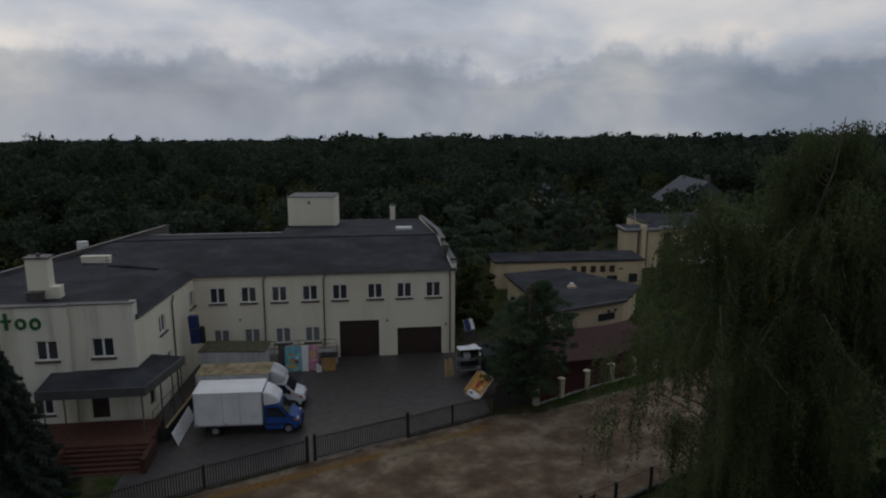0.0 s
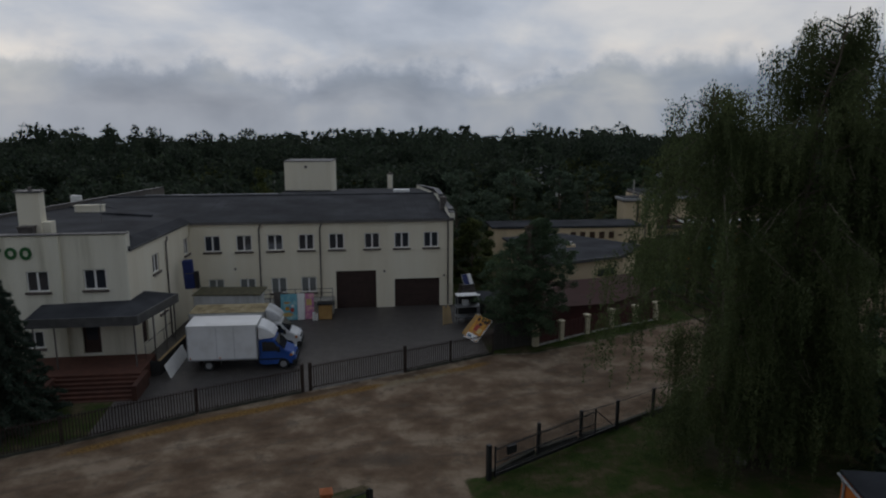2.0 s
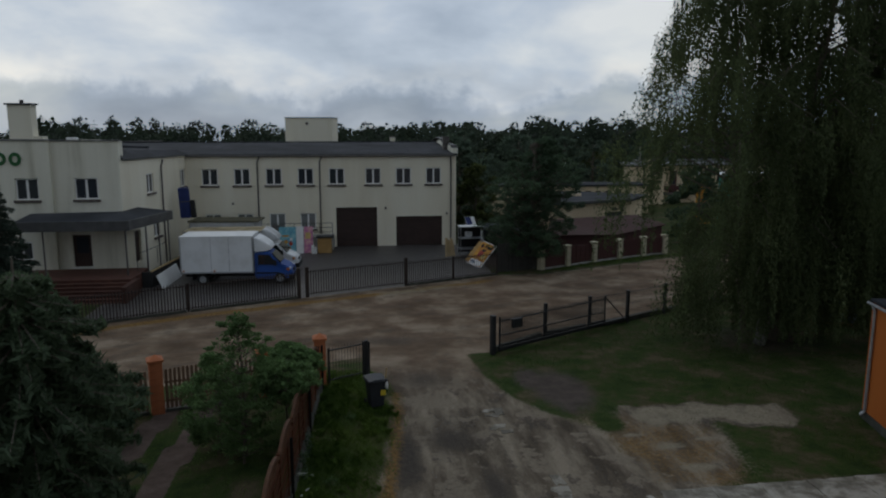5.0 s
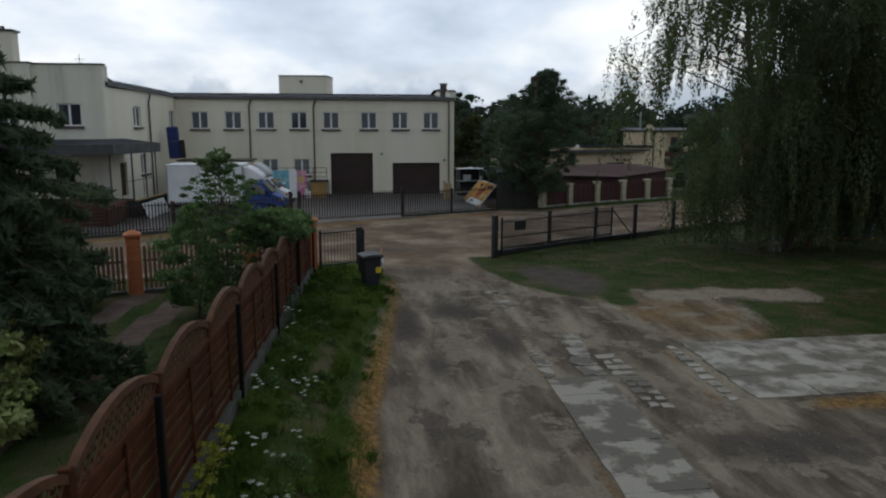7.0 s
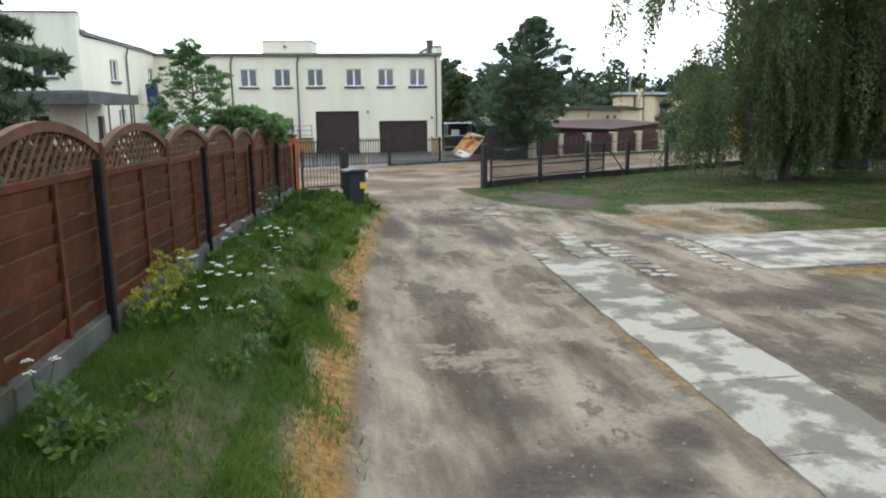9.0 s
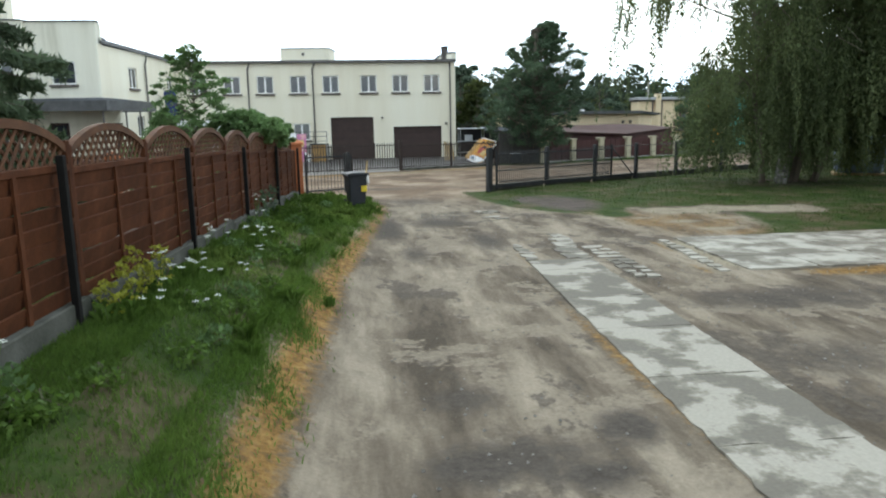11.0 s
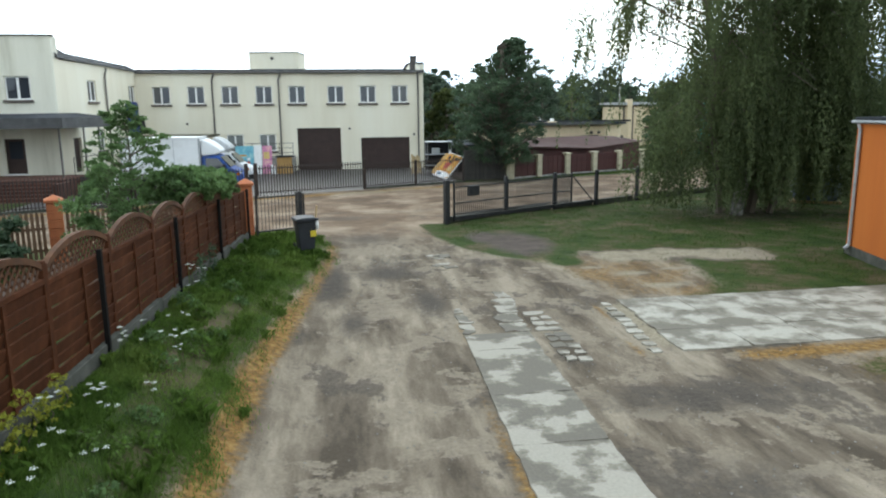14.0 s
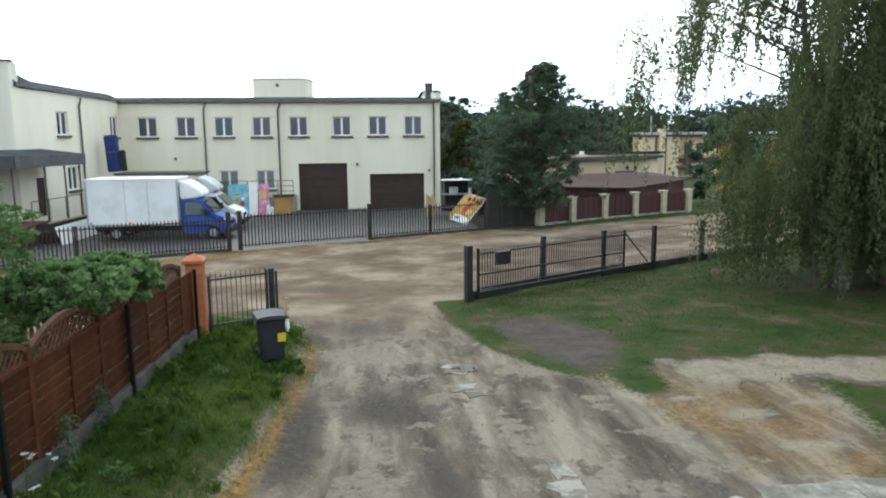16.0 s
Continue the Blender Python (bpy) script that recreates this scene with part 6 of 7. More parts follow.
def blob_points(rng, n, centre, radii, hollow=0.55):
    """Points through an uneven crown: more near its skin than in its middle."""
    d = rng.normal(size=(n, 3))
    d /= np.linalg.norm(d, axis=1)[:, None]
    r = (hollow + (1 - hollow) * rng.random(n)) ** 0.8
    return np.array(centre) + d * r[:, None] * np.array(radii)


def broadleaf(name, label, x, y, h, spread, leaf, count, size, seed, trunk=0.18, low=0.18, mat_bark=None, clumps=26, cat="tree", profile=None, lean=(0.0, 0.0), lump=(0.16, 0.34), flat=0.6):
    """A tapered trunk with limbs, each ending in clumps of small leaves, with an uneven outline and gaps."""
    rng = np.random.default_rng(seed)
    t = thing(name, label, cat, at=pose(x, y, ground_z(x, y) if y < 32 else 0))
    segs = [((0, 0, 0), (0.1, 0.05, h * 0.35), trunk, trunk * 0.75), ((0.1, 0.05, h * 0.35), (0, 0, h * 0.9), trunk * 0.75, trunk * 0.15)]
    pts = []
    for k in range(clumps):
        z = h * (low + (0.97 - low) * (k + 0.5) / clumps)
        prof = math.sin(math.pi * min(1, 0.18 + 0.82 * (z / h - low) / (1 - low)) ** 0.9) ** 0.7
        if profile:
            prof = float(np.interp(z / h, [p for p, _ in profile], [q for _, q in profile]))
        ang = k * 2.4 + rng.uniform(-0.5, 0.5)
        r = spread * prof * (rng.uniform(0.3, 1.14) if profile else rng.uniform(0.35, 0.95))
        off = max(0.0, z / h - 0.4) / 0.6
        c = np.array((r * math.cos(ang) + lean[0] * off, r * math.sin(ang) + lean[1] * off, z))
        segs.append(((0, 0, max(0.2, z - r * 0.6)), tuple(c), trunk * 0.28, trunk * 0.05))
        cr = spread * rng.uniform(*lump) * (0.6 + 0.4 * prof)
        pts.append(blob_points(rng, count // clumps, c, (cr, cr, cr * flat), 0.1))
    if profile:
        # loose twigs of leaves between the clumps
        m = count // 5
        zf = rng.uniform(low, 1.0, m)
        rr = spread * np.interp(zf, [p for p, _ in profile], [q for _, q in profile]) * 1.06 * np.sqrt(rng.random(m)) * (0.85 + 0.25 * np.sin(zf * 40))
        aa = rng.uniform(0, 6.28, m)
        off = np.maximum(0, zf - 0.4) / 0.6
        pts.append(np.stack([rr * np.cos(aa) + lean[0] * off, rr * np.sin(aa) + lean[1] * off, zf * h - 0.12 * rr], 1))
    limb_mesh(t, "trunk", segs, mat_bark or BARK)
    cr_ob = new("crown", quads_mesh("crown", np.concatenate(pts), size, size * 0.55, leaf, seed=seed))
    cr_ob.parent = t
    return t


def spruce(x, y, h, r, seed, label="dark blue-green spruce in the garden", broad=False):
    rng = np.random.default_rng(seed)
    t = thing("spruce_tree", label, "tree", at=pose(x, y, 0))
    segs = [((0, 0, 0), (0, 0, h * 0.5), 0.16, 0.09), ((0, 0, h * 0.5), (0, 0, h), 0.09, 0.02)]
    pts, dirs = [], []
    z = 0.5
    while z < h - 0.2:
        k = 13 if broad else 9
        rr = r * min(1, (h - z) / 2.6) ** 0.6 * rng.uniform(0.8, 1.0) if broad else r * (1 - z / h) ** 0.85
        for i in range(k):
            ang = 2 * math.pi * i / k + z * 1.7 + rng.uniform(-0.2, 0.2)
            L = rr * rng.uniform(0.75, 1.08)
            d = np.array((math.cos(ang), math.sin(ang), 0))
            tip = d * L + np.array((0, 0, z - 0.22 * L))
            segs.append(((0, 0, z), tuple(tip), 0.03, 0.006))
            n = int(30 + 95 * L) if broad else int(30 + 90 * L)
            s = rng.random(n) ** 0.7
            c = np.array((0, 0, z)) + s[:, None] * (tip - np.array((0, 0, z)))
            side = np.array((-d[1], d[0], 0))
            c = c + side * (rng.normal(scale=0.16, size=n) * (1.25 - s) * L * 0.6)[:, None] + np.array((0, 0, -1)) * (rng.random(n) * 0.22)[:, None]
            pts.append(c)
        z += 0.44 if broad else 0.34
    limb_mesh(t, "trunk", segs, BARK)
    ob = new("foliage", quads_mesh("foliage", np.concatenate(pts), 0.15, 0.035, LARCH if broad else NEEDLE, seed=seed))
    ob.parent = t


def weeping_birch(x, y, h, seed):
    rng = np.random.default_rng(seed)
    t = thing("weeping_birch", "tall weeping birch with hanging leafy strands", "tree", at=pose(x, y, 0))
    segs, leaves = [], []
    stems = [((0, 0), (3.3, 0.4), h * 1.02, 0.26), ((0.9, 0.5), (5.2, 0.8), h * 0.97, 0.2), ((-0.4, 0.6), (-2.3, 0.9), h * 0.86, 0.15), ((1.6, 0.2), (7.4, 0.6), h * 0.82, 0.15)]
    for (bx, by), (tx, ty), sh, r in stems:
        prev = np.array((bx, by, 0.0))
        n = 9
        for i in range(1, n + 1):
            f = i / n
            cur = np.array((bx + (tx - bx) * f + rng.normal(scale=0.12), by + (ty - by) * f + rng.normal(scale=0.12), sh * f * 0.97))
            segs.append((tuple(prev), tuple(cur), r * (1 - (i - 1) / n * 0.92), r * (1 - f * 0.92)))
            prev = cur
        for k in range(84):
            f = 0.13 + 0.85 * (k + rng.random()) / 84
            z = sh * f * 0.97
            org = np.array((bx + (tx - bx) * f, by + (ty - by) * f, z))
            ang = rng.uniform(0, 2 * math.pi)
            d = np.array((math.cos(ang), math.sin(ang), 0))
            reach = float(np.interp(f, (0.1, 0.3, 0.45, 0.62, 0.8, 1.0), (3.2, 4.3, 5.85, 5.35, 3.5, 1.2))) * rng.uniform(0.55, 1.06)
            reach *= (1.06 - 0.08 * d[0]) * (0.84 if d[1] < -0.2 else 1.0)
            mid = org + d * reach * 0.55 + np.array((0, 0, reach * 0.26))
            tip = org + d * reach + np.array((0, 0, reach * 0.05))
            segs.append((tuple(org), tuple(mid), 0.05, 0.022))
            segs.append((tuple(mid), tuple(tip), 0.022, 0.006))
            low = f < 0.4
            sprays = rng.random(6) ** 0.55
            for s in range(20 if low else 17):
                u = min(1.0, 0.1 + 0.9 * sprays[s % 6] + rng.normal(scale=0.03))
                p = (org + (mid - org) * u / 0.55) if u < 0.55 else (mid + (tip - mid) * (u - 0.55) / 0.45)
                p = p + rng.normal(scale=(0.3, 0.3, 0.12))
                drop = min(rng.uniform(1.5, 4.4) if low else rng.uniform(0.5, 2.9), max(0.4, p[2] - rng.uniform(0.15, 0.9)))
                m = int(drop * (32 if low else 48))
                q = np.linspace(0, 1, m)
                sway = rng.normal(scale=0.16, size=2) + 0.18 * d[:2]
                c = p + np.stack([sway[0] * q, sway[1] * q, -drop * q], 1) + rng.normal(size=(m, 3)) * (0.03 + 0.10 * (1 - q) ** 0.7)[:, None]
                leaves.append(c)
    limb_mesh(t, "trunk", segs, BIRCH_BARK)
    ob = new("foliage", quads_mesh("foliage", np.concatenate(leaves), 0.058, 0.03, LEAF_BIRCH, up=(0, 0, -1), seed=seed))
    ob.parent = t


weeping_birch(18.6, 31.0, 21.0, 5)
broadleaf("garden_tree", "dark broadleaf tree beside the yard fence", 12.5, 49.6, 9.0, 3.0, LEAF_DARK, 60000, 0.064, 11, trunk=0.2, low=0.13, clumps=340, profile=((0.13, 0.7), (0.25, 1.0), (0.5, 0.95), (0.65, 0.98), (0.78, 0.82), (0.85, 0.46), (0.92, 0.3), (1, 0.1)), lean=(1.2, 0.0), lump=(0.08, 0.20), flat=0.55)
spruce(-18.0, 39.6, 9.5, 3.7, 3, "dark blue-green spruce by the street fence")
spruce(-6.0, 17.0, 7.0, 2.6, 4, "feathery dark conifer in the fenced garden", broad=True)
broadleaf("small_garden_tree", "slender young broadleaf tree behind the garden fence", -2.45, 21.3, 4.35, 1.2, LEAF_BUSH, 15000, 0.04, 21, trunk=0.05, low=0.1, clumps=120, profile=((0.1, 0.7), (0.45, 0.95), (0.7, 0.8), (0.85, 0.5), (0.94, 0.3), (1, 0.1)), lump=(0.08, 0.22), flat=0.4)
broadleaf("garden_bush", "leafy green bush leaning over the fence corner", -1.6, 25.2, 2.25, 0.95, LEAF_BUSH, 8000, 0.062, 22, trunk=0.04, low=0.6, clumps=110, lump=(0.08, 0.2), cat="bush")
broadleaf("garden_bush", "leafy green bush behind the garden fence", -1.25, 23.2, 2.5, 1.1, LEAF_BUSH, 9500, 0.062, 23, trunk=0.04, low=0.68, clumps=110, lump=(0.08, 0.2), cat="bush")
broadleaf("garden_bush", "spreading leafy bush hanging over the fence top", -1.35, 21.5, 2.6, 1.1, LEAF_BUSH, 8000, 0.062, 31, trunk=0.04, low=0.68, clumps=100, lump=(0.08, 0.2), cat="bush")
broadleaf("garden_bush", "tall leafy bush behind the garden fence", -3.4, 22.6, 3.1, 1.2, LEAF_BUSH, 15000, 0.044, 29, trunk=0.04, low=0.08, clumps=50, cat="bush")
broadleaf("garden_bush", "dense dark evergreen bush in the garden", -8.4, 22.8, 2.4, 2.2, LEAF_DARK, 8000, 0.09, 24, trunk=0.05, low=0.04, clumps=30, cat="bush")
broadleaf("garden_bush", "dense dark evergreen bush by the picket fence", -7.4, 24.2, 2.0, 1.5, LEAF_DARK, 5500, 0.09, 25, trunk=0.05, low=0.04, clumps=24, cat="bush")
broadleaf("garden_bush", "tall dark shrub in the garden", -10.8, 20.0, 3.4, 2.4, LEAF_DARK, 8000, 0.1, 26, trunk=0.06, low=0.04, clumps=30, cat="bush")
broadleaf("variegated_shrub", "pale yellow-green variegated shrub behind the fence", -5.3, 15.2, 2.2, 1.4, LEAF_YELLOW, 8000, 0.075, 27, trunk=0.04, low=0.08, clumps=32, cat="bush")
broadleaf("variegated_shrub", "pale yellow-green variegated shrub beside the lawn", -6.6, 13.2, 2.3, 1.4, LEAF_YELLOW, 6000, 0.075, 28, trunk=0.04, low=0.08, clumps=26, cat="bush")
# several of the further trees take the leaf colour paled for haze
for i, (x, y, h, r, lf) in enumerate(((11.6, 66.5, 6.4, 2.8, LEAF_THICKET), (10.9, 72.0, 8.0, 3.0, LEAF_HAZED), (13.5, 86.0, 9.4, 4.0, LEAF_HAZED), (21.0, 90.0, 9.0, 5.0, LEAF_HAZED), (27.8, 93.0, 8.4, 3.6, LEAF_HAZED), (32.0, 94.0, 8.3, 3.4, LEAF_HAZED), (44.0, 104.0, 8.0, 4.2, LEAF_DARK), (57.0, 95.0, 8.0, 4.5, LEAF_WOOD), (29.0, 58.0, 6.5, 3.2, LEAF_DARK), (31.5, 46.0, 6.5, 3.4, LEAF_WOOD), (27.5, 38.0, 7.5, 3.5, LEAF_DARK), (24.6, 29.0, 5.5, 2.8, LEAF_DARK), (29.0, 28.0, 9.0, 4.0, LEAF_WOOD))):
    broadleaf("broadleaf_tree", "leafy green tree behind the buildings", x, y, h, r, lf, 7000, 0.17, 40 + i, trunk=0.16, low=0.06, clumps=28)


# woods beyond: uncounted trees as one mass of leaf clumps
def woods(name, label, leaf, seed, count, xr, yr, height, width, quads, size, keep=None):
    rng = np.random.default_rng(seed)
    pts = []
    forms = []
    for f in range(7):
        c = []
        for k in range(9):
            z = 0.12 + 0.8 * (k + 0.5) / 9
            prof = math.sin(math.pi * (0.12 + 0.80 * z) ** 0.9)
            a = k * 2.4 + f
            rr = 0.62 * prof * rng.uniform(0.4, 1.0)
            c.append(blob_points(rng, quads // 9, (rr * math.cos(a), rr * math.sin(a), z), (0.36, 0.36, 0.16), 0.6))
        forms.append(np.concatenate(c))
    made = 0
    while made < count:
        x, y = rng.uniform(*xr), yr[0] + (yr[1] - yr[0]) * rng.random() ** 1.1
        if abs(x - 0.12 * y) > 0.72 * y + 12 or (keep and not keep(x, y)):
            continue
        made += 1
        swell = 0.92 + 0.10 * math.sin(x * 0.055 + 1.7 * math.sin(y * 0.03)) + 0.06 * math.sin(x * 0.021 + y * 0.05)
        low_left = 1 - 0.13 * min(1, max(0, (-x - 5) / 55))
        h, w = height(y) * low_left * swell * rng.uniform(0.72, 1.04), width * rng.uniform(0.6, 1.5)
        a = rng.uniform(0, 6.28)
        f = forms[rng.integers(7)]
        g = -max(y - 130, 0) * 0.055
        ca, sa = math.cos(a), math.sin(a)
        pts.append(np.stack([x + w * (f[:, 0] * ca - f[:, 1] * sa), y + w * (f[:, 0] * sa + f[:, 1] * ca), g + h * f[:, 2]], 1))
    ob = new(name, quads_mesh(name, np.concatenate(pts), size * 0.8, size * 0.72, leaf, seed=seed))
    tagged(ob, label, "woods", kind="stuff")


def clear_of_buildings(x, y):
    if -32 < x < 10.5 and y < 86:
        return False
    if 13 < x < 58 and y < 101:
        return False
    if 31 < x < 64 and 114 < y < 136:
        return False
    return not (26 < x < 38 and y < 104)


woods("near_thicket", "yellow-green scrub and young trees behind the hall", LEAF_THICKET, 61, 190, (-90, 70), (86, 150), lambda y: 5.8 + (y - 86) * 0.025, 3.2, 460, 0.30, clear_of_buildings)
woods("mixed_woods", "dark green mixed woodland", LEAF_WOOD, 62, 340, (-140, 160), (92, 200), lambda y: 8.8 + (y - 92) * 0.074, 4.8, 800, 0.40, clear_of_buildings)
woods("far_woods", "dark far woodland down to the valley", LEAF_WOOD, 63, 520, (-300, 340), (185, 420), lambda y: 15.8, 7.5, 380, 0.86)
# the farthest woods wear the leaf colour tinted for haze
woods("valley_woods", "distant wooded valley", LEAF_FAR_HAZED, 64, 560, (-900, 1000), (420, 1300), lambda y: 15.0, 12.0, 170, 2.2)


# grass blades on the verges, thinner where trodden
def grass_blades(name, label, seed, count, xr, yr, inside, tall, mat=GRASS):
    rng = np.random.default_rng(seed)
    x, y = rng.uniform(*xr, count * 3), rng.uniform(*yr, count * 3)
    ok = inside(x, y, rng)
    x, y = x[ok][:count], y[ok][:count]
    n = len(x)
    h = tall * rng.uniform(0.35, 1.2, n) * (0.75 + 0.5 * np.sin(x * 2.1 + y * 1.3) ** 2)
    a = rng.uniform(0, 6.28, n)
    w = rng.uniform(0.0035, 0.008, n)
    lean = rng.normal(scale=0.32, size=(n, 2)) * h[:, None]
    base_pt = np.stack([x, y, bank(x, y) - 0.02], 1)
    side = np.stack([np.cos(a) * w, np.sin(a) * w, np.zeros(n)], 1)
    mid_pt = base_pt + np.concatenate([lean * 0.35, (h * 0.6)[:, None]], 1)
    tip_pt = base_pt + np.concatenate([lean, h[:, None]], 1)
    vs = np.stack([base_pt - side, base_pt + side, mid_pt + side * 0.7, tip_pt, mid_pt - side * 0.7], 1).reshape(-1, 3)
    me = bpy.data.meshes.new(name)
    me.vertices.add(5 * n)
    me.vertices.foreach_set("co", vs.astype(np.float32).ravel())
    me.loops.add(5 * n)
    me.loops.foreach_set("vertex_index", np.arange(5 * n, dtype=np.int32))
    me.polygons.add(n)
    me.polygons.foreach_set("loop_start", np.arange(0, 5 * n, 5, dtype=np.int32))
    me.polygons.foreach_set("loop_total", np.full(n, 5, dtype=np.int32))
    me.update(calc_edges=True)
    me.materials.append(mat)
    tagged(new(name, me), label, "grass", kind="stuff")


def in_verge(x, y, rng):
    lx, wx = line_x(DRIVE_LEFT, y), line_x(WALL_X, y)
    edge = (lx - x) / 0.5 + rng.normal(scale=0.5, size=len(x)) + 0.28 * np.sin(x * 5 + y * 3)
    track_line = np.abs(x - 0.5 * (lx + wx) - 0.1) / 0.2
    return (edge > 0.55) & (x > wx + 0.12) & ((track_line > np.where(y < 15, 1.7, 0.9)) | (rng.random(len(x)) < 0.16) | (y > 19)) & (y < line_y(ROAD_NEAR, x) - 0.8)


def in_right(x, y, rng):
    rx = line_x(DRIVE_RIGHT, y)
    edge = (x - rx) / 0.7 + rng.normal(scale=0.6, size=len(x)) + 0.6 * np.sin(x * 3.1 + y * 2.3)
    bald = (np.abs(y - 24.2 + 0.12 * (x - 9.9)) < 0.85) & (x > 9.5) & (x < 15.8) & (rng.random(len(x)) < 0.9)
    bald |= (x < 10.2 + 0.55 * (y - 19.2) + 0.7 * np.sin(y * 2.0)) & (y < 23.0) & ((x - 8.85) ** 2 / 0.4 + (y - 23.6) ** 2 / 1.3 > 1) & (rng.random(len(x)) < 0.88)
    thin = 0.5 + 0.5 * np.sin(x * 0.9 + 1.3 * np.sin(y * 0.7)) * np.sin(y * 1.1 + 0.8 * np.sin(x * 0.8))
    worn = (x - rx < 5.5) & (y < 26.5) & (rng.random(len(x)) < 0.45 + 0.5 * thin)
    soiled = (np.exp(-((x - 8.1) / 1.4) ** 2 - ((y - 26.4) / 2.9) ** 2) > 0.4) & (rng.random(len(x)) < 0.93)
    return (edge > 0.9) & ~bald & ~worn & ~soiled & (y < line_y(ROAD_NEAR, x) - 0.3)


def in_strip(x, y, rng):
    return (y > line_y(YARD_FENCE, x) + 0.5 + 0.3 * np.sin(x * 1.7)) & (y < line_y(CP, x) - 0.1) & (x > 14.0 + 0.4 * rng.normal(size=len(x)))


def in_garden(x, y, rng):
    wx = line_x(WALL_X, y)
    strip_a = np.abs(x - np.interp(y, [16, 20, 26.4], [-7.6, -6.5, -5.7])) < 0.45
    strip_b = np.abs(x - np.interp(y, [14, 18.3, 26.4], [-5.4, -4.9, -4.4])) < 0.45
    return (x < wx - 0.3) & ~strip_a & ~strip_b & (y < line_y(ROAD_NEAR, x) - 1.5)


grass_blades("verge_grass", "long green grass on the verge below the fence", 71, 72000, (-2.2, 2.4), (5.0, 29.0), in_verge, 0.085)
grass_blades("meadow_grass", "rough green grass beside the drive", 72, 50000, (5.0, 27.0), (19.0, 38.0), in_right, 0.075, MEADOW)
grass_blades("roadside_grass", "green grass strip before the maroon fence", 75, 16000, (11.5, 27.0), (47.0, 55.5), in_strip, 0.12)
grass_blades("short_grass", "short green grass close by on the verge", 74, 56000, (-2.2, 1.6), (5.0, 14.5), in_verge, 0.07)
grass_blades("garden_lawn", "lawn in the fenced garden", 73, 14000, (-13.0, -1.0), (10.0, 27.0), in_garden, 0.09)


def tufts(name, label, seed, count, xr, yr, inside, tall, mat=GRASS):
    """Rank clumps standing out of the shorter grass: long blades bending outwards from one root."""
    rng = np.random.default_rng(seed)
    cx, cy = rng.uniform(*xr, count * 4), rng.uniform(*yr, count * 4)
    ok = inside(cx, cy, rng)
    cx, cy = cx[ok][:count], cy[ok][:count]
    rows = []
    for x, y in zip(cx, cy):
        k = int(rng.integers(26, 46))
        a = rng.uniform(0, 6.28, k)
        h = tall * rng.uniform(0.45, 1.25, k) * rng.uniform(0.6, 1.2)
        out = np.stack([np.cos(a), np.sin(a)], 1) * (h * rng.uniform(0.2, 0.75, k))[:, None]
        root = np.stack([x + 0.05 * rng.normal(size=k), y + 0.05 * rng.normal(size=k), np.full(k, ground_z(x, y) - 0.01)], 1)
        side = np.stack([-np.sin(a), np.cos(a), np.zeros(k)], 1) * rng.uniform(0.004, 0.009, k)[:, None]
        mid_pt = root + np.concatenate([out * 0.4, (h * 0.7)[:, None]], 1)
        tip = root + np.concatenate([out, (h * 0.85)[:, None]], 1)
        rows.append(np.stack([root - side, root + side, mid_pt + side, tip, mid_pt - side], 1).reshape(-1, 3))
    vs = np.concatenate(rows)
    n = len(vs) // 5
    me = bpy.data.meshes.new(name)
    me.from_pydata(vs.tolist(), [], np.arange(5 * n).reshape(-1, 5).tolist())
    me.materials.append(mat)
    tagged(new(name, me), label, "grass", kind="stuff")


tufts("grass_tufts", "rank tufts of long grass on the verge", 76, 230, (-1.9, 2.2), (10.5, 28.0), in_verge, 0.2)


def umbel(x, y, h, seed):
    rng = np.random.default_rng(seed)
    u = thing("wild_carrot", "white-flowering wild carrot on the verge", "flower", at=pose(x, y, ground_z(x, y), 0, 0, seed * 37), group="white wildflowers")
    bm = bmesh.new()
    heads = []
    for k in range(3):
        a, r = rng.uniform(0, 6.28), rng.uniform(0.05, 0.2)
        p = (r * math.cos(a), r * math.sin(a), h * rng.uniform(0.75, 1.0))
        tube(bm, (0, 0, 0), p, 0.006, 0.003, seg=4)
        heads.append(p)
    part("stem", bm, GRASS, u)
    for p in heads:
        bm = bmesh.new()
        for k in range(9):
            a, r = k * 2.4, 0.0085 * math.sqrt(k) * 1.5
            c = Vector((p[0] + r * math.cos(a), p[1] + r * math.sin(a), p[2] + rng.uniform(-0.006, 0.008)))
            ring = [bm.verts.new(c + Vector((0.009 * math.cos(b), 0.009 * math.sin(b), 0))) for b in np.linspace(0, 2 * math.pi, 5, endpoint=False)]
            top = bm.verts.new(c + Vector((0, 0, 0.009)))
            for i in range(5):
                bm.faces.new((ring[i], ring[(i + 1) % 5], top))
        part("flower_head", bm, PETAL, u)


frng = np.random.default_rng(9)
for i in range(20):
    fy = (10.4 + 4.6 * frng.random()) if i < 14 else (7.5 + 14 * frng.random())
    fx = float(line_x(WALL_X, fy)) + 0.25 + 1.0 * frng.random() ** 1.4
    umbel(fx, fy, 0.35 + 0.4 * frng.random(), i)
for i in range(5):
    fy = 10.7 + 0.4 * i
    broadleaf("yellow_weed", "yellow-leaved weed at the foot of the fence", float(line_x(WALL_X, fy)) + 0.24, fy, 0.40 + 0.12 * (i % 3), 0.16, YELLOW_LEAF, 240, 0.026, 90 + i, trunk=0.008, low=0.15, clumps=10, cat="weed", lump=(0.35, 0.65))
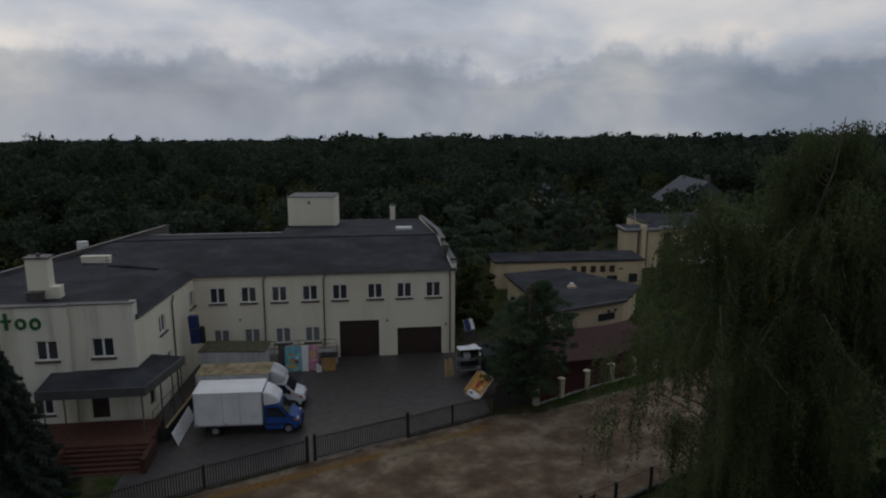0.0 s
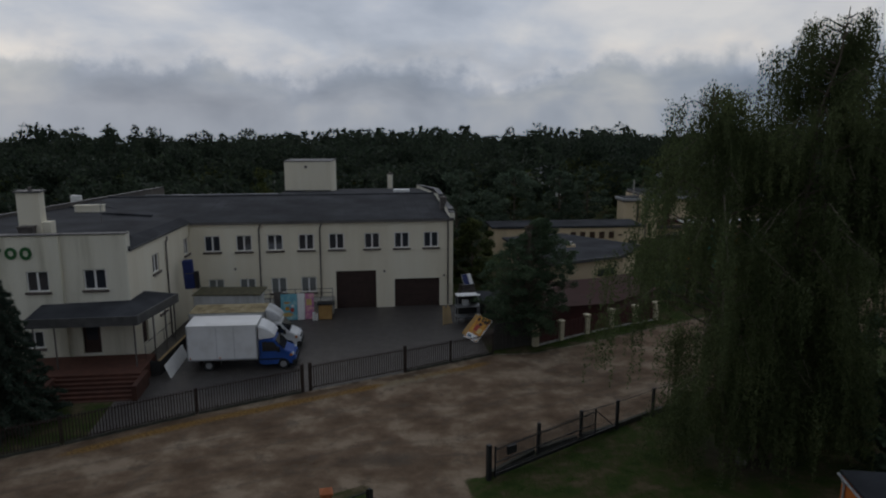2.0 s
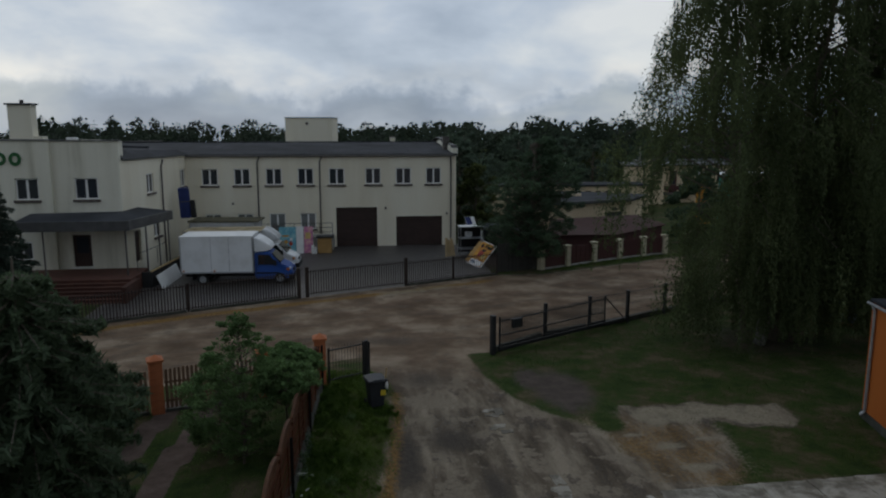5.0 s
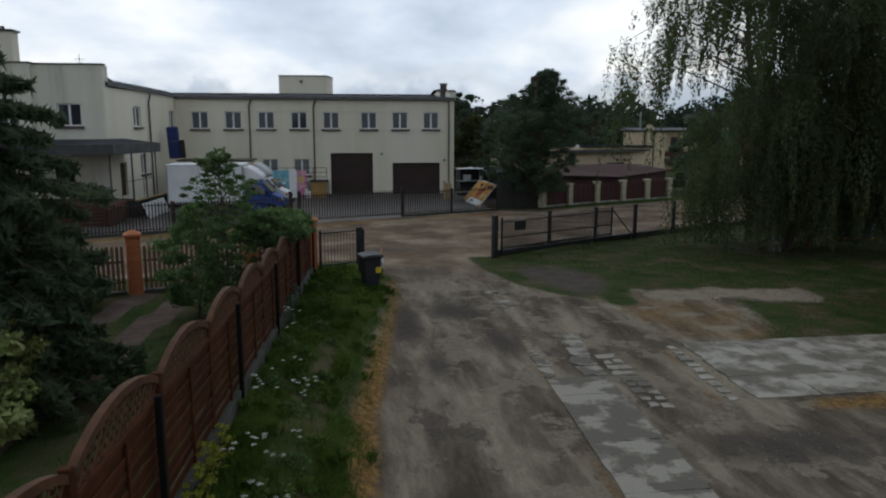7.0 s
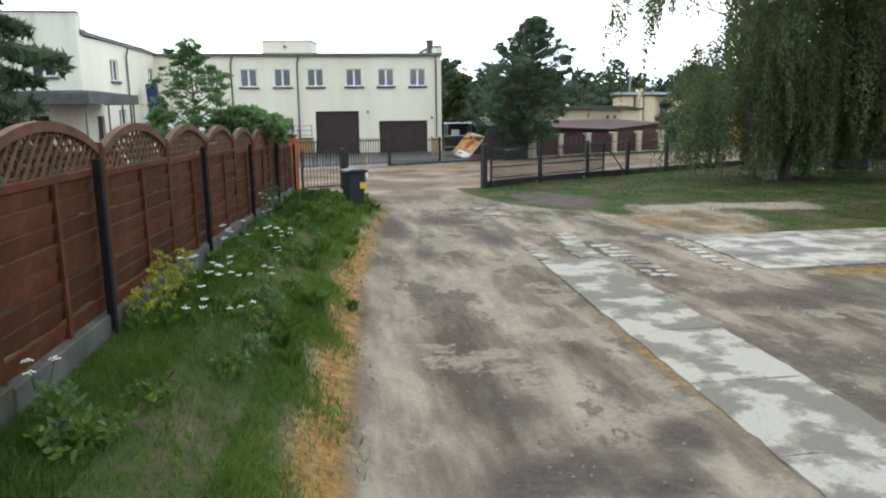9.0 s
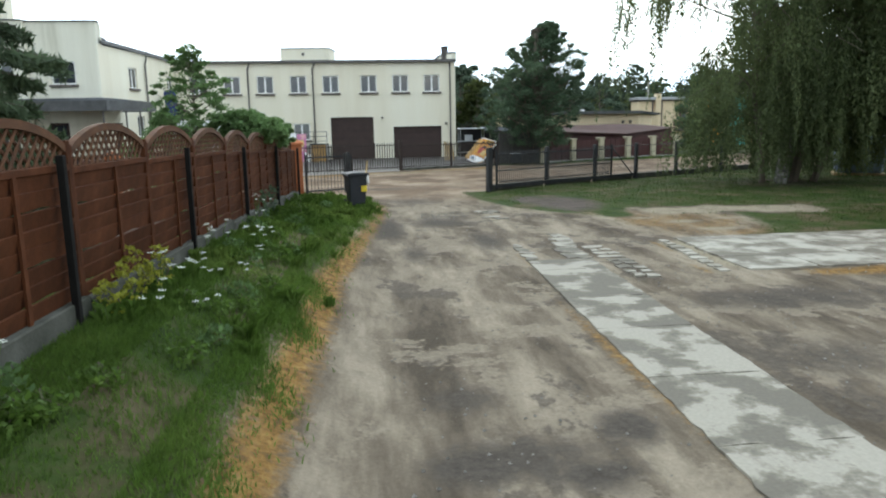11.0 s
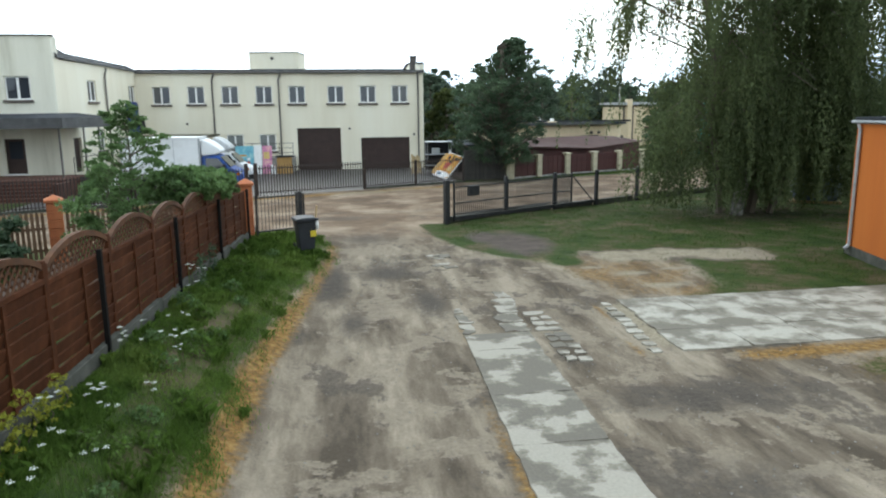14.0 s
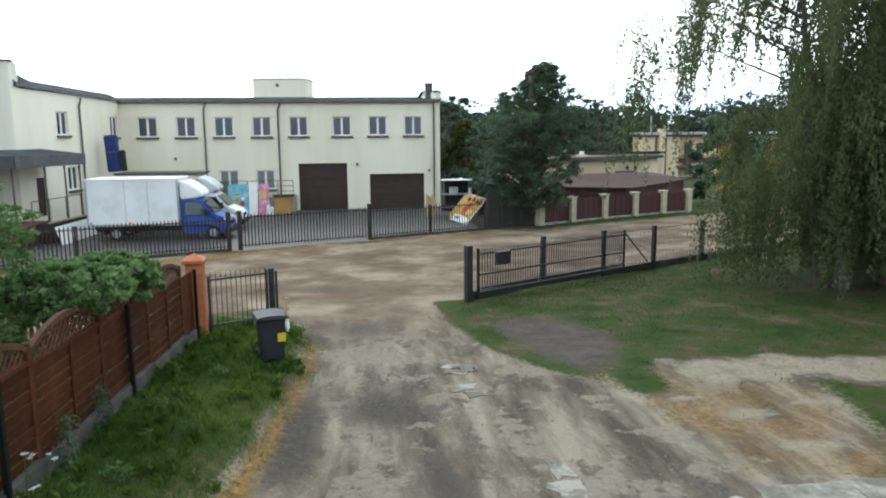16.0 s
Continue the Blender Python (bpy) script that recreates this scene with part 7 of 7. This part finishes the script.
for i in range(34):
    fy = 8.0 + 16 * frng.random() ** 1.4
    fx = float(line_x(WALL_X, fy)) + 0.3 + 1.2 * frng.random()
    broadleaf("leafy_weed", "broad-leaved green weed in the verge", fx, fy, 0.14 + 0.26 * frng.random() ** 2, 0.2, GRASS if i % 3 else LEAF_BUSH, 150, 0.034, 110 + i, trunk=0.006, low=0.1, clumps=8, cat="weed", lump=(0.4, 0.7))
climber = thing("climbing_plant", "dark climbing plant on the fence panel", "plant", at=pose(-0.72, 20.9, 0.5))
crng = np.random.default_rng(4)
for k in range(2):
    pts = np.stack([crng.normal(scale=0.05, size=160), crng.normal(scale=0.09, size=160), crng.uniform(0.1, 0.8, 160)], 1)
    o = new("leaves", quads_mesh("leaves", pts + np.array((0.08 - k * 0.05, -1.2 * k, 0)), 0.04, 0.024, LEAF_DARK, seed=k))
    o.parent = climber

# ---- broken concrete slabs set in the drive (pieces last) ----
slabs = thing("concrete_strip", "broken pale concrete slabs set in the drive", "paving", kind="structure")


def broken_slab(parent, x0, x1, y0, y1, seed, rag=0.10, skew=0.0, top=0.004, mat=SLAB):
    """One slab with chipped edges; skew leans its long sides, as the strip does not lie quite straight."""
    rng = np.random.default_rng(seed)
    pts = []
    for (ax, ay), (bx, by) in (((x0, y0), (x1, y0)), ((x1, y0), (x1 + skew, y1)), ((x1 + skew, y1), (x0 + skew, y1)), ((x0 + skew, y1), (x0, y0))):
        k = max(2, int(math.hypot(bx - ax, by - ay) / 0.16))
        for i in range(k):
            f = i / k
            j = np.clip(rng.normal(scale=rag * 0.3, size=2), -rag, rag)
            pts.append((ax + (bx - ax) * f + j[0], ay + (by - ay) * f + j[1]))
    bm = bmesh.new()
    prism(bm, pts, -0.05, top + 0.006 * rng.random(), plane="xy")
    part("slab", bm, mat, parent)


def strip_left(y):
    return float(np.interp(y, [3, 9.4, 12.6, 17.4], [4.28, 4.5, 4.6, 4.76]))


srng = np.random.default_rng(12)
y = 3.0
i = 0
while y < 16.8:
    L = srng.uniform(1.5, 2.4)
    L = min(L, 17.0 - y)
    xl = strip_left(y)
    broken_slab(slabs, xl, xl + 1.32, y, y + L - 0.012, 200 + i, 0.035, skew=strip_left(y + L) - xl)
    y += L
    i += 1
# the strip's far end has broken up: thin remains of both its edges, then scattered pieces
for k, (cx, cy, sx, sy) in enumerate(((4.88, 17.4, 0.12, 0.28), (4.92, 18.1, 0.14, 0.3), (4.9, 18.7, 0.1, 0.2), (5.85, 17.35, 0.26, 0.3), (5.9, 18.05, 0.24, 0.3), (5.98, 18.7, 0.2, 0.26), (6.08, 19.3, 0.2, 0.26), (6.15, 19.95, 0.14, 0.3))):
    broken_slab(slabs, cx - sx, cx + sx, cy - sy, cy + sy, 250 + k, 0.13)
for k in range(18):
    # a second row of small setts beside the strip
    cx, cy = 6.36 + 0.26 * (k % 2) + 0.05 * srng.random(), 15.3 + 0.36 * (k // 2) + 0.1 * srng.random()
    s = srng.uniform(0.09, 0.14)
    broken_slab(slabs, cx - s, cx + s, cy - s, cy + s, 400 + k, 0.07)
for k in range(9):
    cx, cy = 5.0 + 0.6 * srng.random(), 23.0 + 2.2 * srng.random()
    s = srng.uniform(0.08, 0.22)
    broken_slab(slabs, cx - s, cx + s, cy - s * 0.7, cy + s * 0.7, 430 + k, 0.16)
pads = thing("concrete_pad", "worn pale concrete pad in front of the garage", "paving", kind="structure")
for a in range(6):
    for b in range(3):
        x0, y0 = 8.55 + a * 1.42 + 0.06 * b, 15.45 + b * 1.2 + 0.03 * a
        if b == 0 and a > 3:
            continue
        broken_slab(pads, x0, x0 + 1.4, y0, y0 + 1.18, 500 + a * 10 + b, 0.05, mat=PAD)
for k in range(9):
    # the row of setts that edges the pad
    cx, cy = 8.02 + 0.035 * k + 0.04 * srng.random(), 15.5 + 0.4 * k
    s = srng.uniform(0.1, 0.15)
    broken_slab(pads, cx - s, cx + s, cy - s, cy + s * 1.1, 560 + k, 0.07, mat=PAD)

# loose stones and crumbs on the drive, uncounted
gr = np.random.default_rng(15)
n = 2600
gx, gy = gr.uniform(0.6, 11, n), gr.uniform(5, 30, n)
ok = (gx > line_x(DRIVE_LEFT, gy)) & (gx < line_x(DRIVE_RIGHT, gy))
gx, gy = gx[ok], gy[ok]
# a raked-up patch of stones where the drive meets the street
gx = np.concatenate([gx, 3.9 + 0.55 * gr.normal(size=500)])
gy = np.concatenate([gy, 24.2 + 0.5 * gr.normal(size=500)])
centre = np.stack([gx, gy, np.full(len(gx), -0.012)], 1)
STONE = material("loose_stone", (0.17, 0.155, 0.135), 0.95, scale=5, fine=30, bump=0.2, per="island")
sz = gr.uniform(0.006, 0.026, len(gx))[:, None, None] * np.array([(1, 0, 0), (-0.5, 0.8, 0), (-0.5, -0.8, 0), (0, 0, 0.9)])[None]
vs = (centre[:, None] + sz * gr.uniform(0.7, 1.3, (len(gx), 4, 1))).reshape(-1, 3)
i0 = np.arange(len(gx))[:, None] * 4
fs = np.concatenate([i0 + np.array(f) for f in ((0, 1, 3), (1, 2, 3), (2, 0, 3))])
me = bpy.data.meshes.new("gravel")
me.from_pydata(vs.tolist(), [], fs.tolist())
me.materials.append(STONE)
tagged(new("gravel", me), "loose stones and crumbs on the drive", "gravel", kind="stuff")
